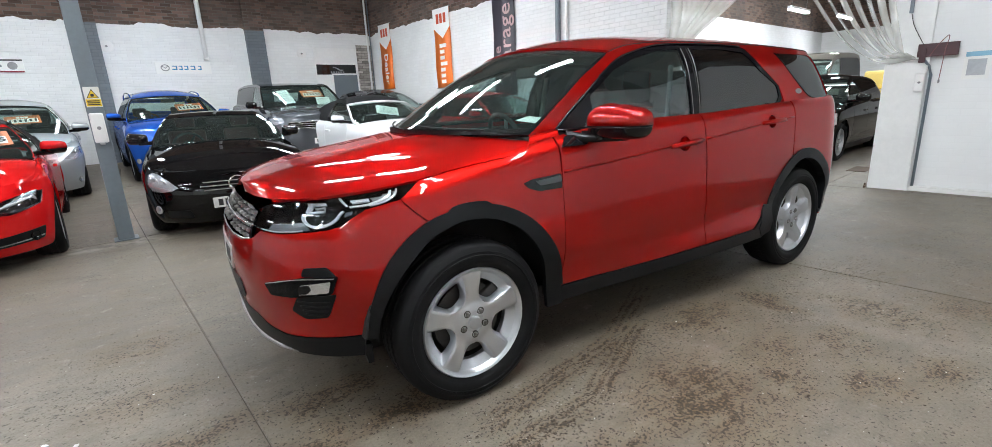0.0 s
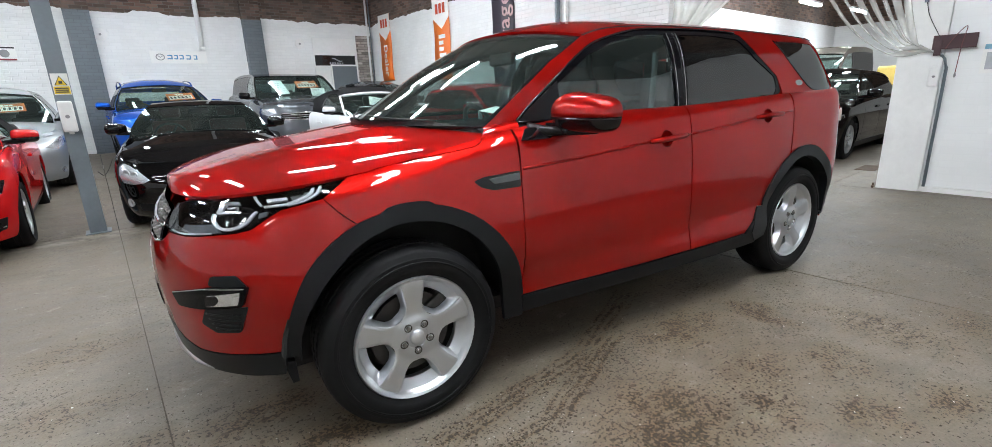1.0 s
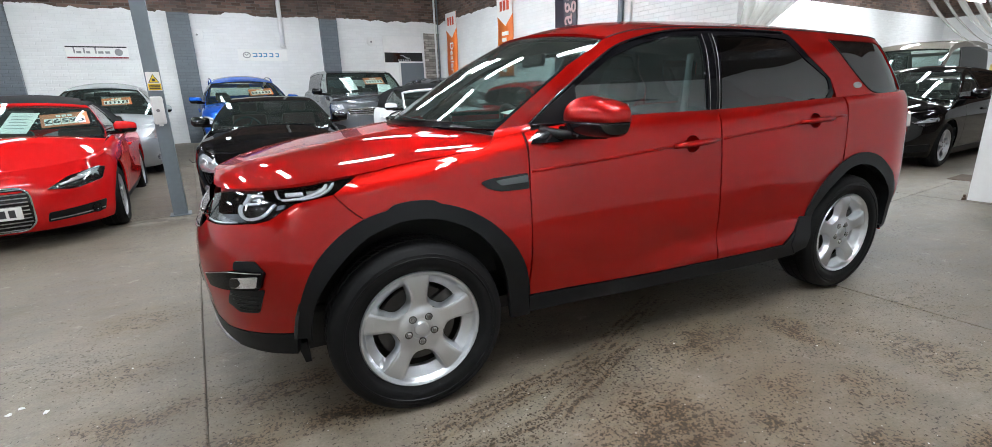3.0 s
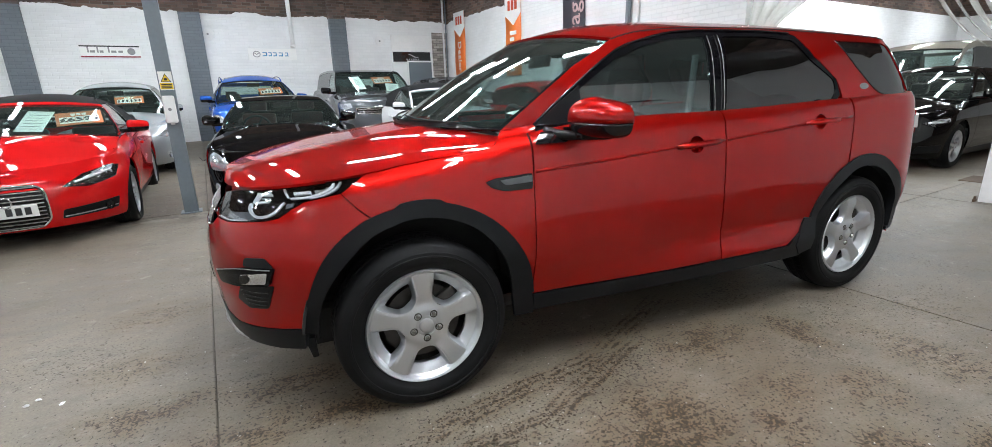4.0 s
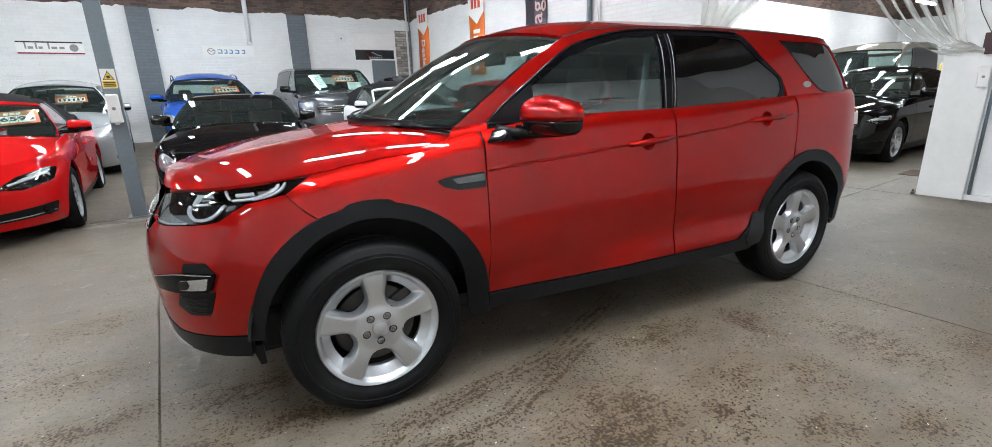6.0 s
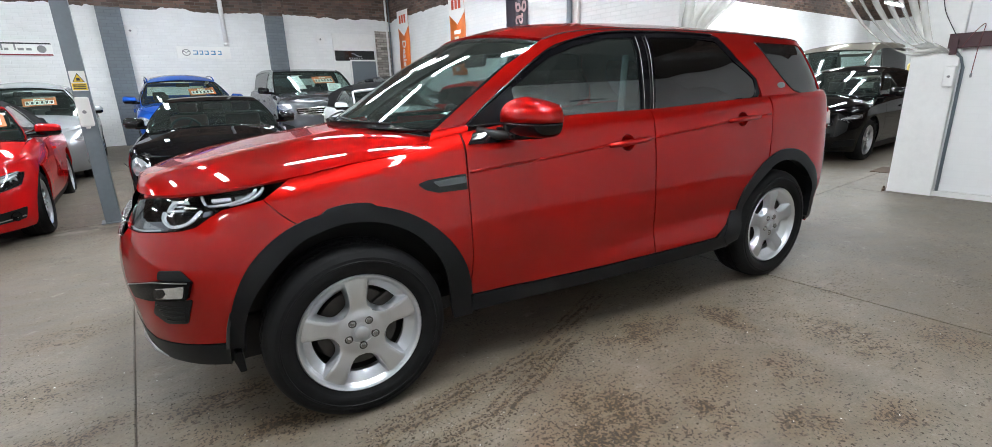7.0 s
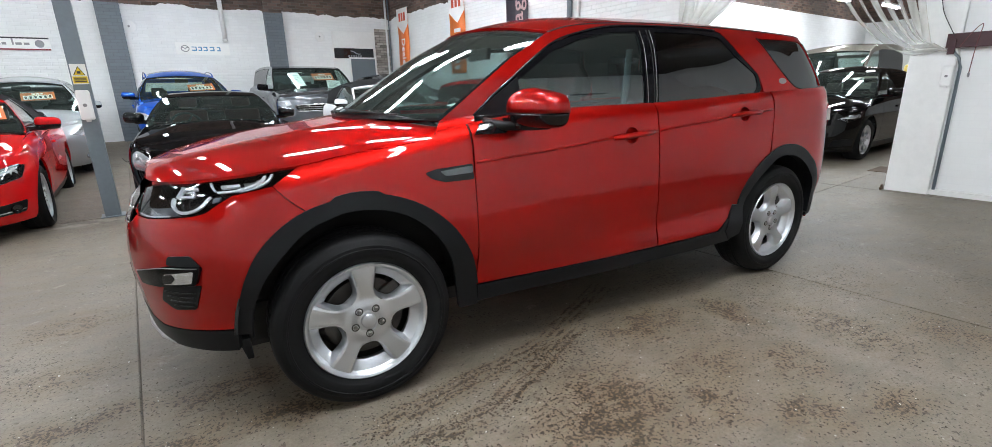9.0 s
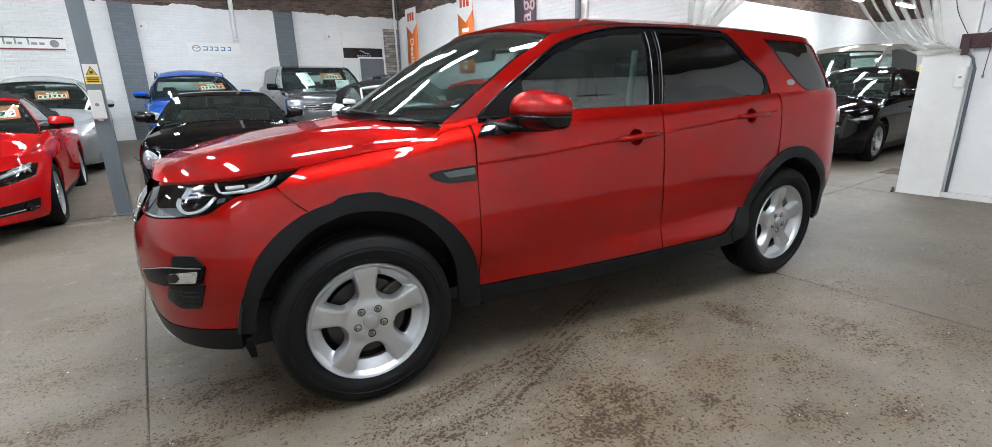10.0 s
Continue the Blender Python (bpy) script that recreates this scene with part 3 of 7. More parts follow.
paint_edge("paint_edge_north", -9.0, WX, 7, ROOM @ pose(0, WY + 0.024, BRICK_Z))
paint_edge("paint_edge_east", OPEN_B_EDGE, WY, 8, ROOM @ pose(WX + 0.024, 0, BRICK_Z) @ pose(0, 0, 0, 0, 0, 90) @ Matrix.Scale(-1, 4, (0, 1, 0)))
# side wall with the wide opening into the next hall
OPEN_A, OPEN_B, LINTEL = 0.02, 2.98, 3.3
wall("wall_east", [(WX, WX + 0.4, OPEN_B, WY, -0.1, BRICK_Z)], M_WHITE_BRICK, "white painted brick side wall with hanging banners")
wall("wall_east_upper", [(WX + 0.03, WX + 0.4, -2.4, WY, BRICK_Z, 5.4)], M_BRICK, "sooty bare brick above the white side wall")
wall("wall_east_lintel", [(WX, WX + 0.4, OPEN_A, OPEN_B, LINTEL, BRICK_Z)], M_WHITE_BRICK, "white lintel over the curtained opening")
wall("wall_east_near", [(WX, WX + 0.4, -7.0, OPEN_A - 0.4, 0.06, BRICK_Z)], M_SMOOTH_BRICK, "white painted brick wall beside the opening")
# unseen white and dark tops, added to carry on the wall line mirrored in windows
wall("wall_east_near_upper", [(WX + 0.002, WX + 0.4, -7.0, -2.4, BRICK_Z, 4.1)], M_SMOOTH_BRICK, "unseen white brick added high beside the opening to extend the reflected wall")
wall("wall_east_near_dark_top", [(WX + 0.03, WX + 0.4, -7.0, -2.4, 4.1, 5.4)], M_ROOF_BOARD, "unseen dark surface standing in for roof space above the white wall")
wall("wall_east_plinth", [(WX - 0.035, WX + 0.4, -7.0, OPEN_A - 0.4, -0.1, 0.058)], M_WHITE_WALL, "white painted plinth at the foot of the wall")
structure("pier", box(WX - 0.06, WX + 0.42, OPEN_A - 0.40, OPEN_A, -0.1, BRICK_Z - 0.004, 0.012), M_WHITE_WALL, "white painted pier at the edge of the opening", "wall", ROOM)
wall("wall_south", [(-9.0, WX, -4.75, -4.4, -0.1, 4.1)], M_WHITE_BRICK, "white painted brick wall")
# unseen dark top, added so the window glass mirrors dark roof space
wall("wall_south_upper", [(-9.0, WX, -4.75, -4.43, 4.1, 5.4)], M_ROOF_BOARD, "unseen dark surface standing in for roof space above the white wall")
wall("wall_west", [(-9.35, -9.0, -7.0, WY + 0.35, -0.1, BRICK_Z)], M_WHITE_BRICK, "white painted brick wall")
wall("wall_west_upper", [(-9.35, -9.03, -7.0, WY + 0.35, BRICK_Z, 5.4)], M_BRICK, "bare brick above the white wall")
# the next hall
NX, NY = 23.2, 5.75
wall("wall_next_north", [(WX + 0.4, NX, NY, NY + 0.3, -0.1, 3.4)], M_WHITE_BRICK, "white painted brick wall of the hall beyond")
wall("wall_next_north_upper", [(WX + 0.4, NX, NY + 0.02, NY + 0.3, 3.4, 5.4)], M_BRICK, "bare red brick above the white wall of the hall beyond")
wall("wall_next_east", [(NX, NX + 0.3, -7.0, NY + 0.3, -0.1, 3.4)], M_WHITE_BRICK, "white painted end wall of the hall beyond")
wall("wall_next_east_upper", [(NX + 0.02, NX + 0.3, -7.0, NY + 0.3, 3.4, 5.4)], M_BRICK, "bare red brick above the white end wall")
# unseen wall, made dark so the black hatchback mirrors little light
wall("wall_next_south", [(WX + 0.4, NX, -7.3, -7.0, -0.1, 5.4)], M_BRICK, "unseen closing wall of the hall beyond, dark brick to darken reflections")
structure("ceiling", join(box(-9.4, NX + 0.4, -7.4, WY + 0.4, 5.4, 5.5), *[box(-9.0, WX, y - 0.08, y + 0.08, 5.1, 5.39) for y in (-4.5, -1.0, 2.5, 6.0, 9.5)]),
          M_ROOF_BOARD, "dark boarded roof on timber beams", "ceiling", ROOM)

# concrete floor in large slabs with open joints
floor = tagged(new("floor"), "worn brown-grey concrete floor in large slabs", "floor", "", "structure")
floor.matrix_basis = ROOM
part("bed", join(box(-9.4, NX + 0.4, -7.4, SLOPE0, -0.2, -0.0075)), M_JOINT, floor)


def slab(x0, x1, y0, y1, joint=0.0026):
    x0, x1, y0, y1 = x0 + joint, x1 - joint, y0 + joint, y1 - joint
    bm = box(x0, x1, y0, y1, -0.12, 0.0)
    bmesh.ops.bevel(bm, geom=[e for e in bm.edges if all(v.co.z > -0.01 for v in e.verts)], offset=0.004, segments=2, affect="EDGES")
    for v in bm.verts:
        v.co.z += max(0.0, v.co.y - SLOPE0) * SLOPE if x0 < 6.0 else max(0.0, v.co.x - 11.0) * 0.03
    return bm


xs = (-9.3, -4.4, -0.81, 2.75, 6.3)
for y0, y1 in ((-7.3, -3.4), (-3.4, 0.46), (0.46, SLOPE0), (SLOPE0, 9.0), (9.0, WY + 0.3)):
    for x0, x1 in zip(xs, xs[1:]):
        if x0 < 0 and y1 == 0.46:
            part("slab", slab(x0, x1, y0, SLOPE0), M_FLOOR, floor)
        elif x0 > 0 or y0 != 0.46:
            part("slab", slab(x0, x1, y0, y1), M_FLOOR, floor)
for y0, y1 in ((-7.3, -3.4), (-3.4, 0.46), (0.46, 6.0)):
    for x0, x1 in ((6.3, 11.0), (11.0, 17.0), (17.0, NX + 0.3)):
        part("slab", slab(x0, x1, y0, y1), M_FLOOR, floor)

# ---- lamps: long fluorescent battens under the roof ----
def batten(m, drop=1.36):
    t = thing("fluorescent_light", "long white twin-tube fluorescent batten hung under the roof", "ceiling light", m, "fluorescent battens")
    part("housing", box(-0.78, 0.78, -0.06, 0.06, 0.03, 0.1, 0.008), M_WHITE, t)
    for y in (-0.035, 0.035):
        part("tube", tube([(-0.75, y, 0), (0.75, y, 0)], 0.019, 8), M_TUBE, t, "glowing fluorescent tube")
    for x in (-0.6, 0.6):
        part("hanger", tube([(x, 0, 0.1), (x, 0, drop)], 0.004, 5), M_STEEL, t)
    return t


first = batten(ROOM @ pose(0.8, 0.2, 4.05, 0, 0, 90))
for x, y in ((-6.2, 0.2), (-6.2, 3.7), (-2.7, 3.7),
             (-6.2, -3.2)):
    copy_thing(first, ROOM @ pose(x, y, 4.05))
# first five are added to brighten floor and cars, at guessed places
for x, y in ((-0.7, -1.0), (1.6, -1.3), (0.45, -0.9), (0.4, -2.3), (-4.4, 1.9), (-6.6, 8.4), (-3.5, 8.4), (-1.75, 8.4), (2.6, 8.4), (3.0, 7.4), (-3.5, 6.2), (-0.54, 6.2), (2.6, 6.2), (-3.5, 10.4), (-0.54, 10.5), (2.6, 10.4)):
    copy_thing(first, ROOM @ pose(x, y, 4.05, 0, 0, 90))
for x, y, a, k in ((0.85, 4.9, -48, 0.6), (1.72, 4.05, -52, 0.6), (2.2, 2.25, -41, 0.5)):
    copy_thing(first, ROOM @ pose(x, y, 4.05, 0, 0, a) @ Matrix.Diagonal((k, 1, 1, 1)))
# beyond the known fittings, several are added to brighten the next hall
for x, y, z in ((16.2, 4.35, 3.5), (8.2, 2.4, 4.0), (11.0, 3.6, 4.0), (9.5, 3.4, 3.9), (12.0, 1.2, 3.75), (14.6, 2.6, 3.8), (10.8, 1.9, 3.9), (13.5, 4.6, 4.2), (17.5, 2.0, 3.6), (19.0, -2.0, 3.7), (20.5, 4.3, 3.6), (9.6, 4.6, 4.2), (12.2, 2.6, 4.1), (15.8, 0.8, 4.0), (9.4, -1.2, 4.0)):
    batten(ROOM @ pose(x, y, z), 5.41 - z)


# ---- cars ----
def prof(pts, even=False):
    """Smooth curve through (x, y) points, flat beyond the ends; even: with steady curvature, for polished skins."""
    xs = [p[0] for p in pts]
    ys = [p[1] for p in pts]
    n = len(xs)
    d = [(ys[i + 1] - ys[i]) / (xs[i + 1] - xs[i]) for i in range(n - 1)]
    m = [0.0] * n
    for i in range(1, n - 1):
        if d[i - 1] * d[i] > 0:
            m[i] = 2 * d[i - 1] * d[i] / (d[i - 1] + d[i])
    m[0], m[-1] = d[0], d[-1]
    if even and n > 2:
        h = [xs[i + 1] - xs[i] for i in range(n - 1)]
        k, rhs = np.zeros((n, n)), np.zeros(n)
        k[0, 0], k[0, 1], rhs[0] = 2.0, 1.0, 3 * d[0]
        k[-1, -1], k[-1, -2], rhs[-1] = 2.0, 1.0, 3 * d[-1]
        for i in range(1, n - 1):
            k[i, i - 1], k[i, i], k[i, i + 1] = h[i], 2 * (h[i - 1] + h[i]), h[i - 1]
            rhs[i] = 3 * (h[i] * d[i - 1] + h[i - 1] * d[i])
        m = [float(v) for v in np.linalg.solve(k, rhs)]

    def f(x):
        if x <= xs[0]:
            return ys[0] + (m[0] * (x - xs[0]) if even else 0.0)
        if x >= xs[-1]:
            return ys[-1] + (m[-1] * (x - xs[-1]) if even else 0.0)
        i = 0
        while x > xs[i + 1]:
            i += 1
        h = xs[i + 1] - xs[i]
        t = (x - xs[i]) / h
        t2, t3 = t * t, t * t * t
        return (2 * t3 - 3 * t2 + 1) * ys[i] + (t3 - 2 * t2 + t) * h * m[i] + (3 * t2 - 2 * t3) * ys[i + 1] + (t3 - t2) * h * m[i + 1]
    return f


def smooth(a, b, x):
    t = min(1.0, max(0.0, (x - a) / (b - a)))
    return t * t * (3 - 2 * t)


class Shell:
    """Outer skin of a car, near side at -y, nose at -x. u runs along the skin from the nose's middle to the tail's middle, z up."""

    def __init__(self, xf, xr, hw, af, nf, ar, nr, inset, rake_f, rake_r, rise=((-9, 0), (9, 0)), low=0.5, high=1.0, flare=((-9, 0), (9, 0)), soften=((-9, 1), (9, 1)), kick=((-9, 0), (9, 0)), fair=False):
        self.xf, self.xr, self.hw, self.nf, self.nr = xf, xr, hw, nf, nr
        self.xe, self.xq = xf + af, xr - ar
        self.lf, self.lr = 0.8 * (af + hw), 0.8 * (ar + hw)
        self.uf, self.ur = self.xe - self.lf, self.xq + self.lr
        self.inset, self.rake_f, self.rake_r, self.rise = prof(inset, fair), prof(rake_f, fair), prof(rake_r), prof(rise, True)
        self.flare, self.soften, self.kick = prof(flare), prof(soften), prof(kick)
        self.low, self.high = low, high

    def height(self, x, z):
        return z - self.rise(x) * smooth(self.low, self.high, z)

    def width(self, x, z):
        k = 1 + (self.soften(x) - 1) * smooth(0.8, 1.05, z)
        return self.hw + self.flare(x) - k * self.inset(self.height(x, z)) + self.kick(x) * (1 - smooth(0.40, 0.58, z))

    def at(self, u, z):
        side = -1.0
        if u < self.uf:
            u, side = 2 * self.uf - u, 1.0
        if u > self.ur:
            u, side = 2 * self.ur - u, 1.0
        if u < self.xe:
            th = (self.xe - u) / self.lf * 1.5707963
            x = self.xe - (self.xe - self.xf) * math.sin(th) ** (2 / self.nf)
            w = self.width(x, z)
            k = self.xe - self.xf - self.rake_f(z)
            return (self.xe - k * math.sin(th) ** (2 / self.nf), side * w * max(0.0, math.cos(th)) ** (2 / self.nf), z)
        if u > self.xq:
            th = (u - self.xq) / self.lr * 1.5707963
            x = self.xq + (self.xr - self.xq) * math.sin(th) ** (2 / self.nr)
            w = self.width(x, z)
            k = self.xr - self.xq - self.rake_r(z)
            return (self.xq + k * math.sin(th) ** (2 / self.nr), side * w * max(0.0, math.cos(th)) ** (2 / self.nr), z)
        return (u, side * self.width(u, z), z)


def mirrored(fn):
    return lambda u, v: (lambda p: (p[0], -p[1], p[2]))(fn(u, v))


def both_sides(name, fn, poly, material, parent, label="", **opt):
    """The same panel on the near and the far side of a car."""
    a = part(name, sheet(fn, poly, **opt), material, parent, label)
    b = part(name, sheet(mirrored(fn), poly, flip=True, **opt), material, parent, label)
    return a, b


SPOKES = {
    "broad": [(0.046, 36), (0.098, 35.9), (0.101, 29), (0.106, 23), (0.116, 17.5), (0.131, 14.2), (0.15, 12.6), (0.175, 11.9), (0.20, 11.5), (0.225, 11.5), (0.2405, 12.2)],
    "slim": [(0.046, 36), (0.07, 35.9), (0.085, 18), (0.11, 11), (0.16, 9), (0.19, 10), (0.205, 14), (0.215, 24)],
}


def wheel(parent, x, face, r, rim, side, style="broad", label="silver alloy wheel"):
    """A wheel whose outer face lies at y = face on the near side (side -1) or mirrored on the far side."""
    turn = pose(x, side * face, r, 0, 0, 0 if side < 0 else 180)
    w = part("wheel", lathe([(rim - 0.018, 0.012), (rim - 0.034, 0.035), (rim - 0.050, 0.09)], 40, caps=False), M_ALLOY, parent, label, turn)
    part("barrel", lathe([(rim - 0.050, 0.09), (rim - 0.055, 0.12), (rim - 0.05, 0.19), (0.05, 0.195)], 40, caps=False), M_BRAKE, w)
    flange = [(rim - 0.021, 0.022), (rim - 0.017, 0.006), (rim - 0.011, -0.002), (rim - 0.003, -0.005), (rim + 0.002, 0.002), (rim - 0.004, 0.02), (rim - 0.034, 0.16)]
    part("rim", lathe(flange, 48, caps=False), M_ALLOY, w)
    tyre = [(rim - 0.002, 0.006), (rim + 0.012, -0.006), (rim + 0.022, -0.0105), (rim + 0.024, -0.0125), (rim + 0.04, -0.016), (rim + 0.055, -0.0165), (rim + 0.057, -0.0195), (rim + 0.061, -0.0195), (rim + 0.063, -0.0165), (r - 0.040, -0.0155), (r - 0.037, -0.0125), (r - 0.022, -0.008), (r - 0.008, 0.006), (r - 0.001, 0.026), (r, 0.05),
            (r - 0.004, 0.052), (r - 0.004, 0.060), (r, 0.062), (r, 0.098), (r - 0.006, 0.1), (r - 0.006, 0.11), (r, 0.112), (r, 0.148), (r - 0.004, 0.15), (r - 0.004, 0.158), (r, 0.16),
            (r - 0.004, 0.186), (r - 0.025, 0.215), (rim, 0.2)]
    t = part("tyre", lathe(tyre, 56, caps=False), M_RUBBER, w, "black rubber tyre")
    k = rim / 0.25
    half = SPOKES[style]
    poly = [(radians(a) * 0.2, q) for q, a in half] + [(-radians(a) * 0.2, q) for q, a in half[::-1]]
    bow = prof([(0.0, 0.0), (0.06, -0.001), (0.10, 0.006), (0.15, 0.0), (0.20, -0.004), (0.25, 0.0)])

    def face_at(u, v):
        a = u / 0.2
        edge = smooth(0.72, 1.0, abs(u) / (0.2 * radians(np.interp(v, [q for q, _ in half], [c for _, c in half]))))
        return (k * v * math.sin(a), 0.012 + bow(v) + (0.003 if style == "broad" else 0.010) * edge * smooth(0.09, 0.12, v), k * v * math.cos(a))

    spoke = sheet(face_at, poly, d=0.009 if style == "broad" else 0.013, thick=0.012 if style == "broad" else 0.04)
    for j in range(5):
        part("spoke", spoke, M_ALLOY, w, "", pose(0, 0, 0, 0, 72 * j, 0))
    if style == "broad":
        # sloped walls of the five openings, running in to a smaller dark hole
        side = [(q, 36 - a) for q, a in half[:1:-1]]
        lip = [(0.2405, side[0][1] * (1 - 2 * i / 6)) for i in range(7)]
        loop = lip[:-1] + [(q, -a) for q, a in side] + [(q, a) for q, a in side[::-1]][1:-1]
        inward = lambda q: float(np.interp(q, [0.098, 0.116, 0.15, 0.2, 0.2405], [0.113, 0.126, 0.147, 0.176, 0.190]))
        verts, faces, n = [], [], len(loop)
        for q, a in loop:
            t0, t1, t2 = radians(a), radians(a * 0.90), radians(a * 0.80)
            q1, q2 = q + (inward(q) - q) * 0.35, inward(q)
            rise = bow(q) + 0.012
            verts += [(k * q * math.sin(t0), rise + 0.0025, k * q * math.cos(t0)), (k * q1 * math.sin(t1), rise + 0.012, k * q1 * math.cos(t1)), (k * q2 * math.sin(t2), 0.052, k * q2 * math.cos(t2))]
        for i in range(n):
            a, b = 3 * i, 3 * ((i + 1) % n)
            faces += [(a, b, b + 1, a + 1), (a + 1, b + 1, b + 2, a + 2)]
        opening = mesh_of("opening", verts, faces)
        for j in range(5):
            part("spoke_opening", opening, M_ALLOY, w, "sloped silver walls of a wheel opening", pose(0, 0, 0, 0, 36 + 72 * j, 0))
        # shoulder blocks of the tread
        verts, faces = [], []
        for i in range(64):
            for y0, y1, r0, r1, sk in ((0.014, 0.047, r - 0.007, r + 0.0015, 0.35), (0.064, 0.096, r - 0.004, r + 0.002, 0.5), (0.114, 0.146, r - 0.004, r + 0.002, 0.5)):
                b = len(verts)
                for rr, f in ((r0 - 0.01, 1.0), (r1, 0.92)):
                    for ya, da in ((y0, 0.0), (y0, 0.68), (y1, 0.68 + sk), (y1, sk)):
                        t0 = 2 * math.pi * (i + da) / 64
                        rad = rr - (0.008 if ya == 0.014 else 0.0)
                        verts.append((rad * math.cos(t0), ya, rad * math.sin(t0)))
                faces += [(b + 4, b + 5, b + 6, b + 7)] + [(b + q, b + (q + 1) % 4, b + 4 + (q + 1) % 4, b + 4 + q) for q in range(4)]
        part("tread", mesh_of("tread", verts, faces, flat=True), M_RUBBER, w, "blocky tyre tread")
    part("hub_cap", lathe([(0.0, 0.003), (0.024, 0.0035), (0.0285, 0.006), (0.031, 0.012), (0.031, 0.03)], 24), M_ALLOY, w)
    part("hub", lathe([(0.0, 0.016), (0.06, 0.016), (0.07, 0.022), (0.07, 0.05)], 24), M_ALLOY, w)
    nut = lathe([(0.0, 0.002), (0.007, 0.002), (0.010, 0.006), (0.0105, 0.02)], 6)
    for j in range(5):
        a = radians(36 + 72 * j)
        part("wheel_nut", nut, M_STEEL, w, "", pose(0.057 * math.sin(a), 0, 0.057 * math.cos(a)))
        if style == "broad":
            part("nut_socket", lathe([(0.0105, 0.0125), (0.0135, 0.0095), (0.0165, 0.0105), (0.017, 0.02)], 14, caps=False), M_BRAKE, w, "", pose(0.057 * math.sin(a), 0, 0.057 * math.cos(a)))
    part("brake_disc", lathe([(0.06, 0.085), (0.06, 0.075), (0.165, 0.075), (0.165, 0.095), (0.06, 0.095)], 36, caps=False), M_BRAKE, w)
    cal = join(box(-0.055, 0.055, 0.055, 0.12, 0.10, 0.185, 0.012))
    part("brake_caliper", cal, M_BRAKE, w, "", pose(0, 0, 0, 0, 60, 0))
    return w


def liner(parent, x, z, rx, rz, y0, y1):
    """Dark inner arch over a wheel."""
    for s in (-1, 1):
        fn = lambda a, y: (x + rx * math.cos(a), s * y, z + rz * math.sin(a))
        part("arch_liner", sheet(fn, [(0.12, y0), (math.pi - 0.12, y0), (math.pi - 0.12, y1), (0.12, y1)], d=0.12, thick=0.01, back=True), M_DARK, parent)


def seat(parent, x, y, material, z=0.42, lean=14):
    s = part("seat", box(-0.26, 0.24, -0.25, 0.25, 0.0, 0.16, 0.06, 3), material, parent, "", pose(x, y, z))
    for p in s.data.polygons:
        p.use_smooth = True
    part("seat_back", box(-0.07, 0.07, -0.25, 0.25, 0.0, 0.60, 0.055, 3), material, s, "", pose(0.25, 0, 0.1, 0, lean, 0))
    part("headrest", box(-0.05, 0.05, -0.13, 0.13, 0.0, 0.19, 0.045, 3), material, s, "", pose(0.42, 0, 0.72, 0, lean - 6, 0))
    return s


def cabin(parent, c, seats=M_SEAT):
    """Dashboard, wheel and seats as seen through the glass."""
    zb = c["cowl_z"]
    x0 = c["cowl_x"]
    w = c["cab"].hw - 0.06
    part("dashboard", box(x0 - 0.02, x0 + 0.52, -w, w, zb - 0.42, zb - 0.06, 0.06, 3), M_TRIM, parent)
    part("cabin_floor", box(x0 - 0.05, c["tail_x"] - 0.3, -w, w, 0.30, 0.36), M_TRIM, parent)
    a = [(0.185 * math.cos(t * math.pi / 12), 0.185 * math.sin(t * math.pi / 12), 0) for t in range(24)]
    sw = part("steering_wheel", tube(a, 0.016, 8, True), M_TRIM, parent, "black leather steering wheel", pose(x0 + 0.68, 0.37, zb - 0.10, 0, 66, 0))
    part("wheel_boss", box(-0.07, 0.07, -0.06, 0.06, -0.035, 0.01, 0.025), M_TRIM, sw)
    for j in (90, 210, 330):
        part("wheel_spoke", tube([(0, 0, -0.01), (0.18 * math.cos(radians(j)), 0.18 * math.sin(radians(j)), 0)], 0.014, 6), M_ALLOY if c.get("bright") else M_TRIM, sw)
    fx = x0 + 1.15 if c.get("seat_x") is None else c["seat_x"]
    for y in (-0.37, 0.37):
        seat(parent, fx, y, seats, c["sill_z"] + 0.04)
        if c.get("rear_seat"):
            seat(parent, fx + 0.86, y, seats, c["sill_z"] + 0.08)
    part("rear_view_mirror", box(-0.015, 0.015, -0.12, 0.12, -0.035, 0.035, 0.012), M_TRIM, parent, "", pose(c["ws"][-1][0] - 0.02, 0, c["ws"][-1][1] - 0.06, 0, 10, 0))


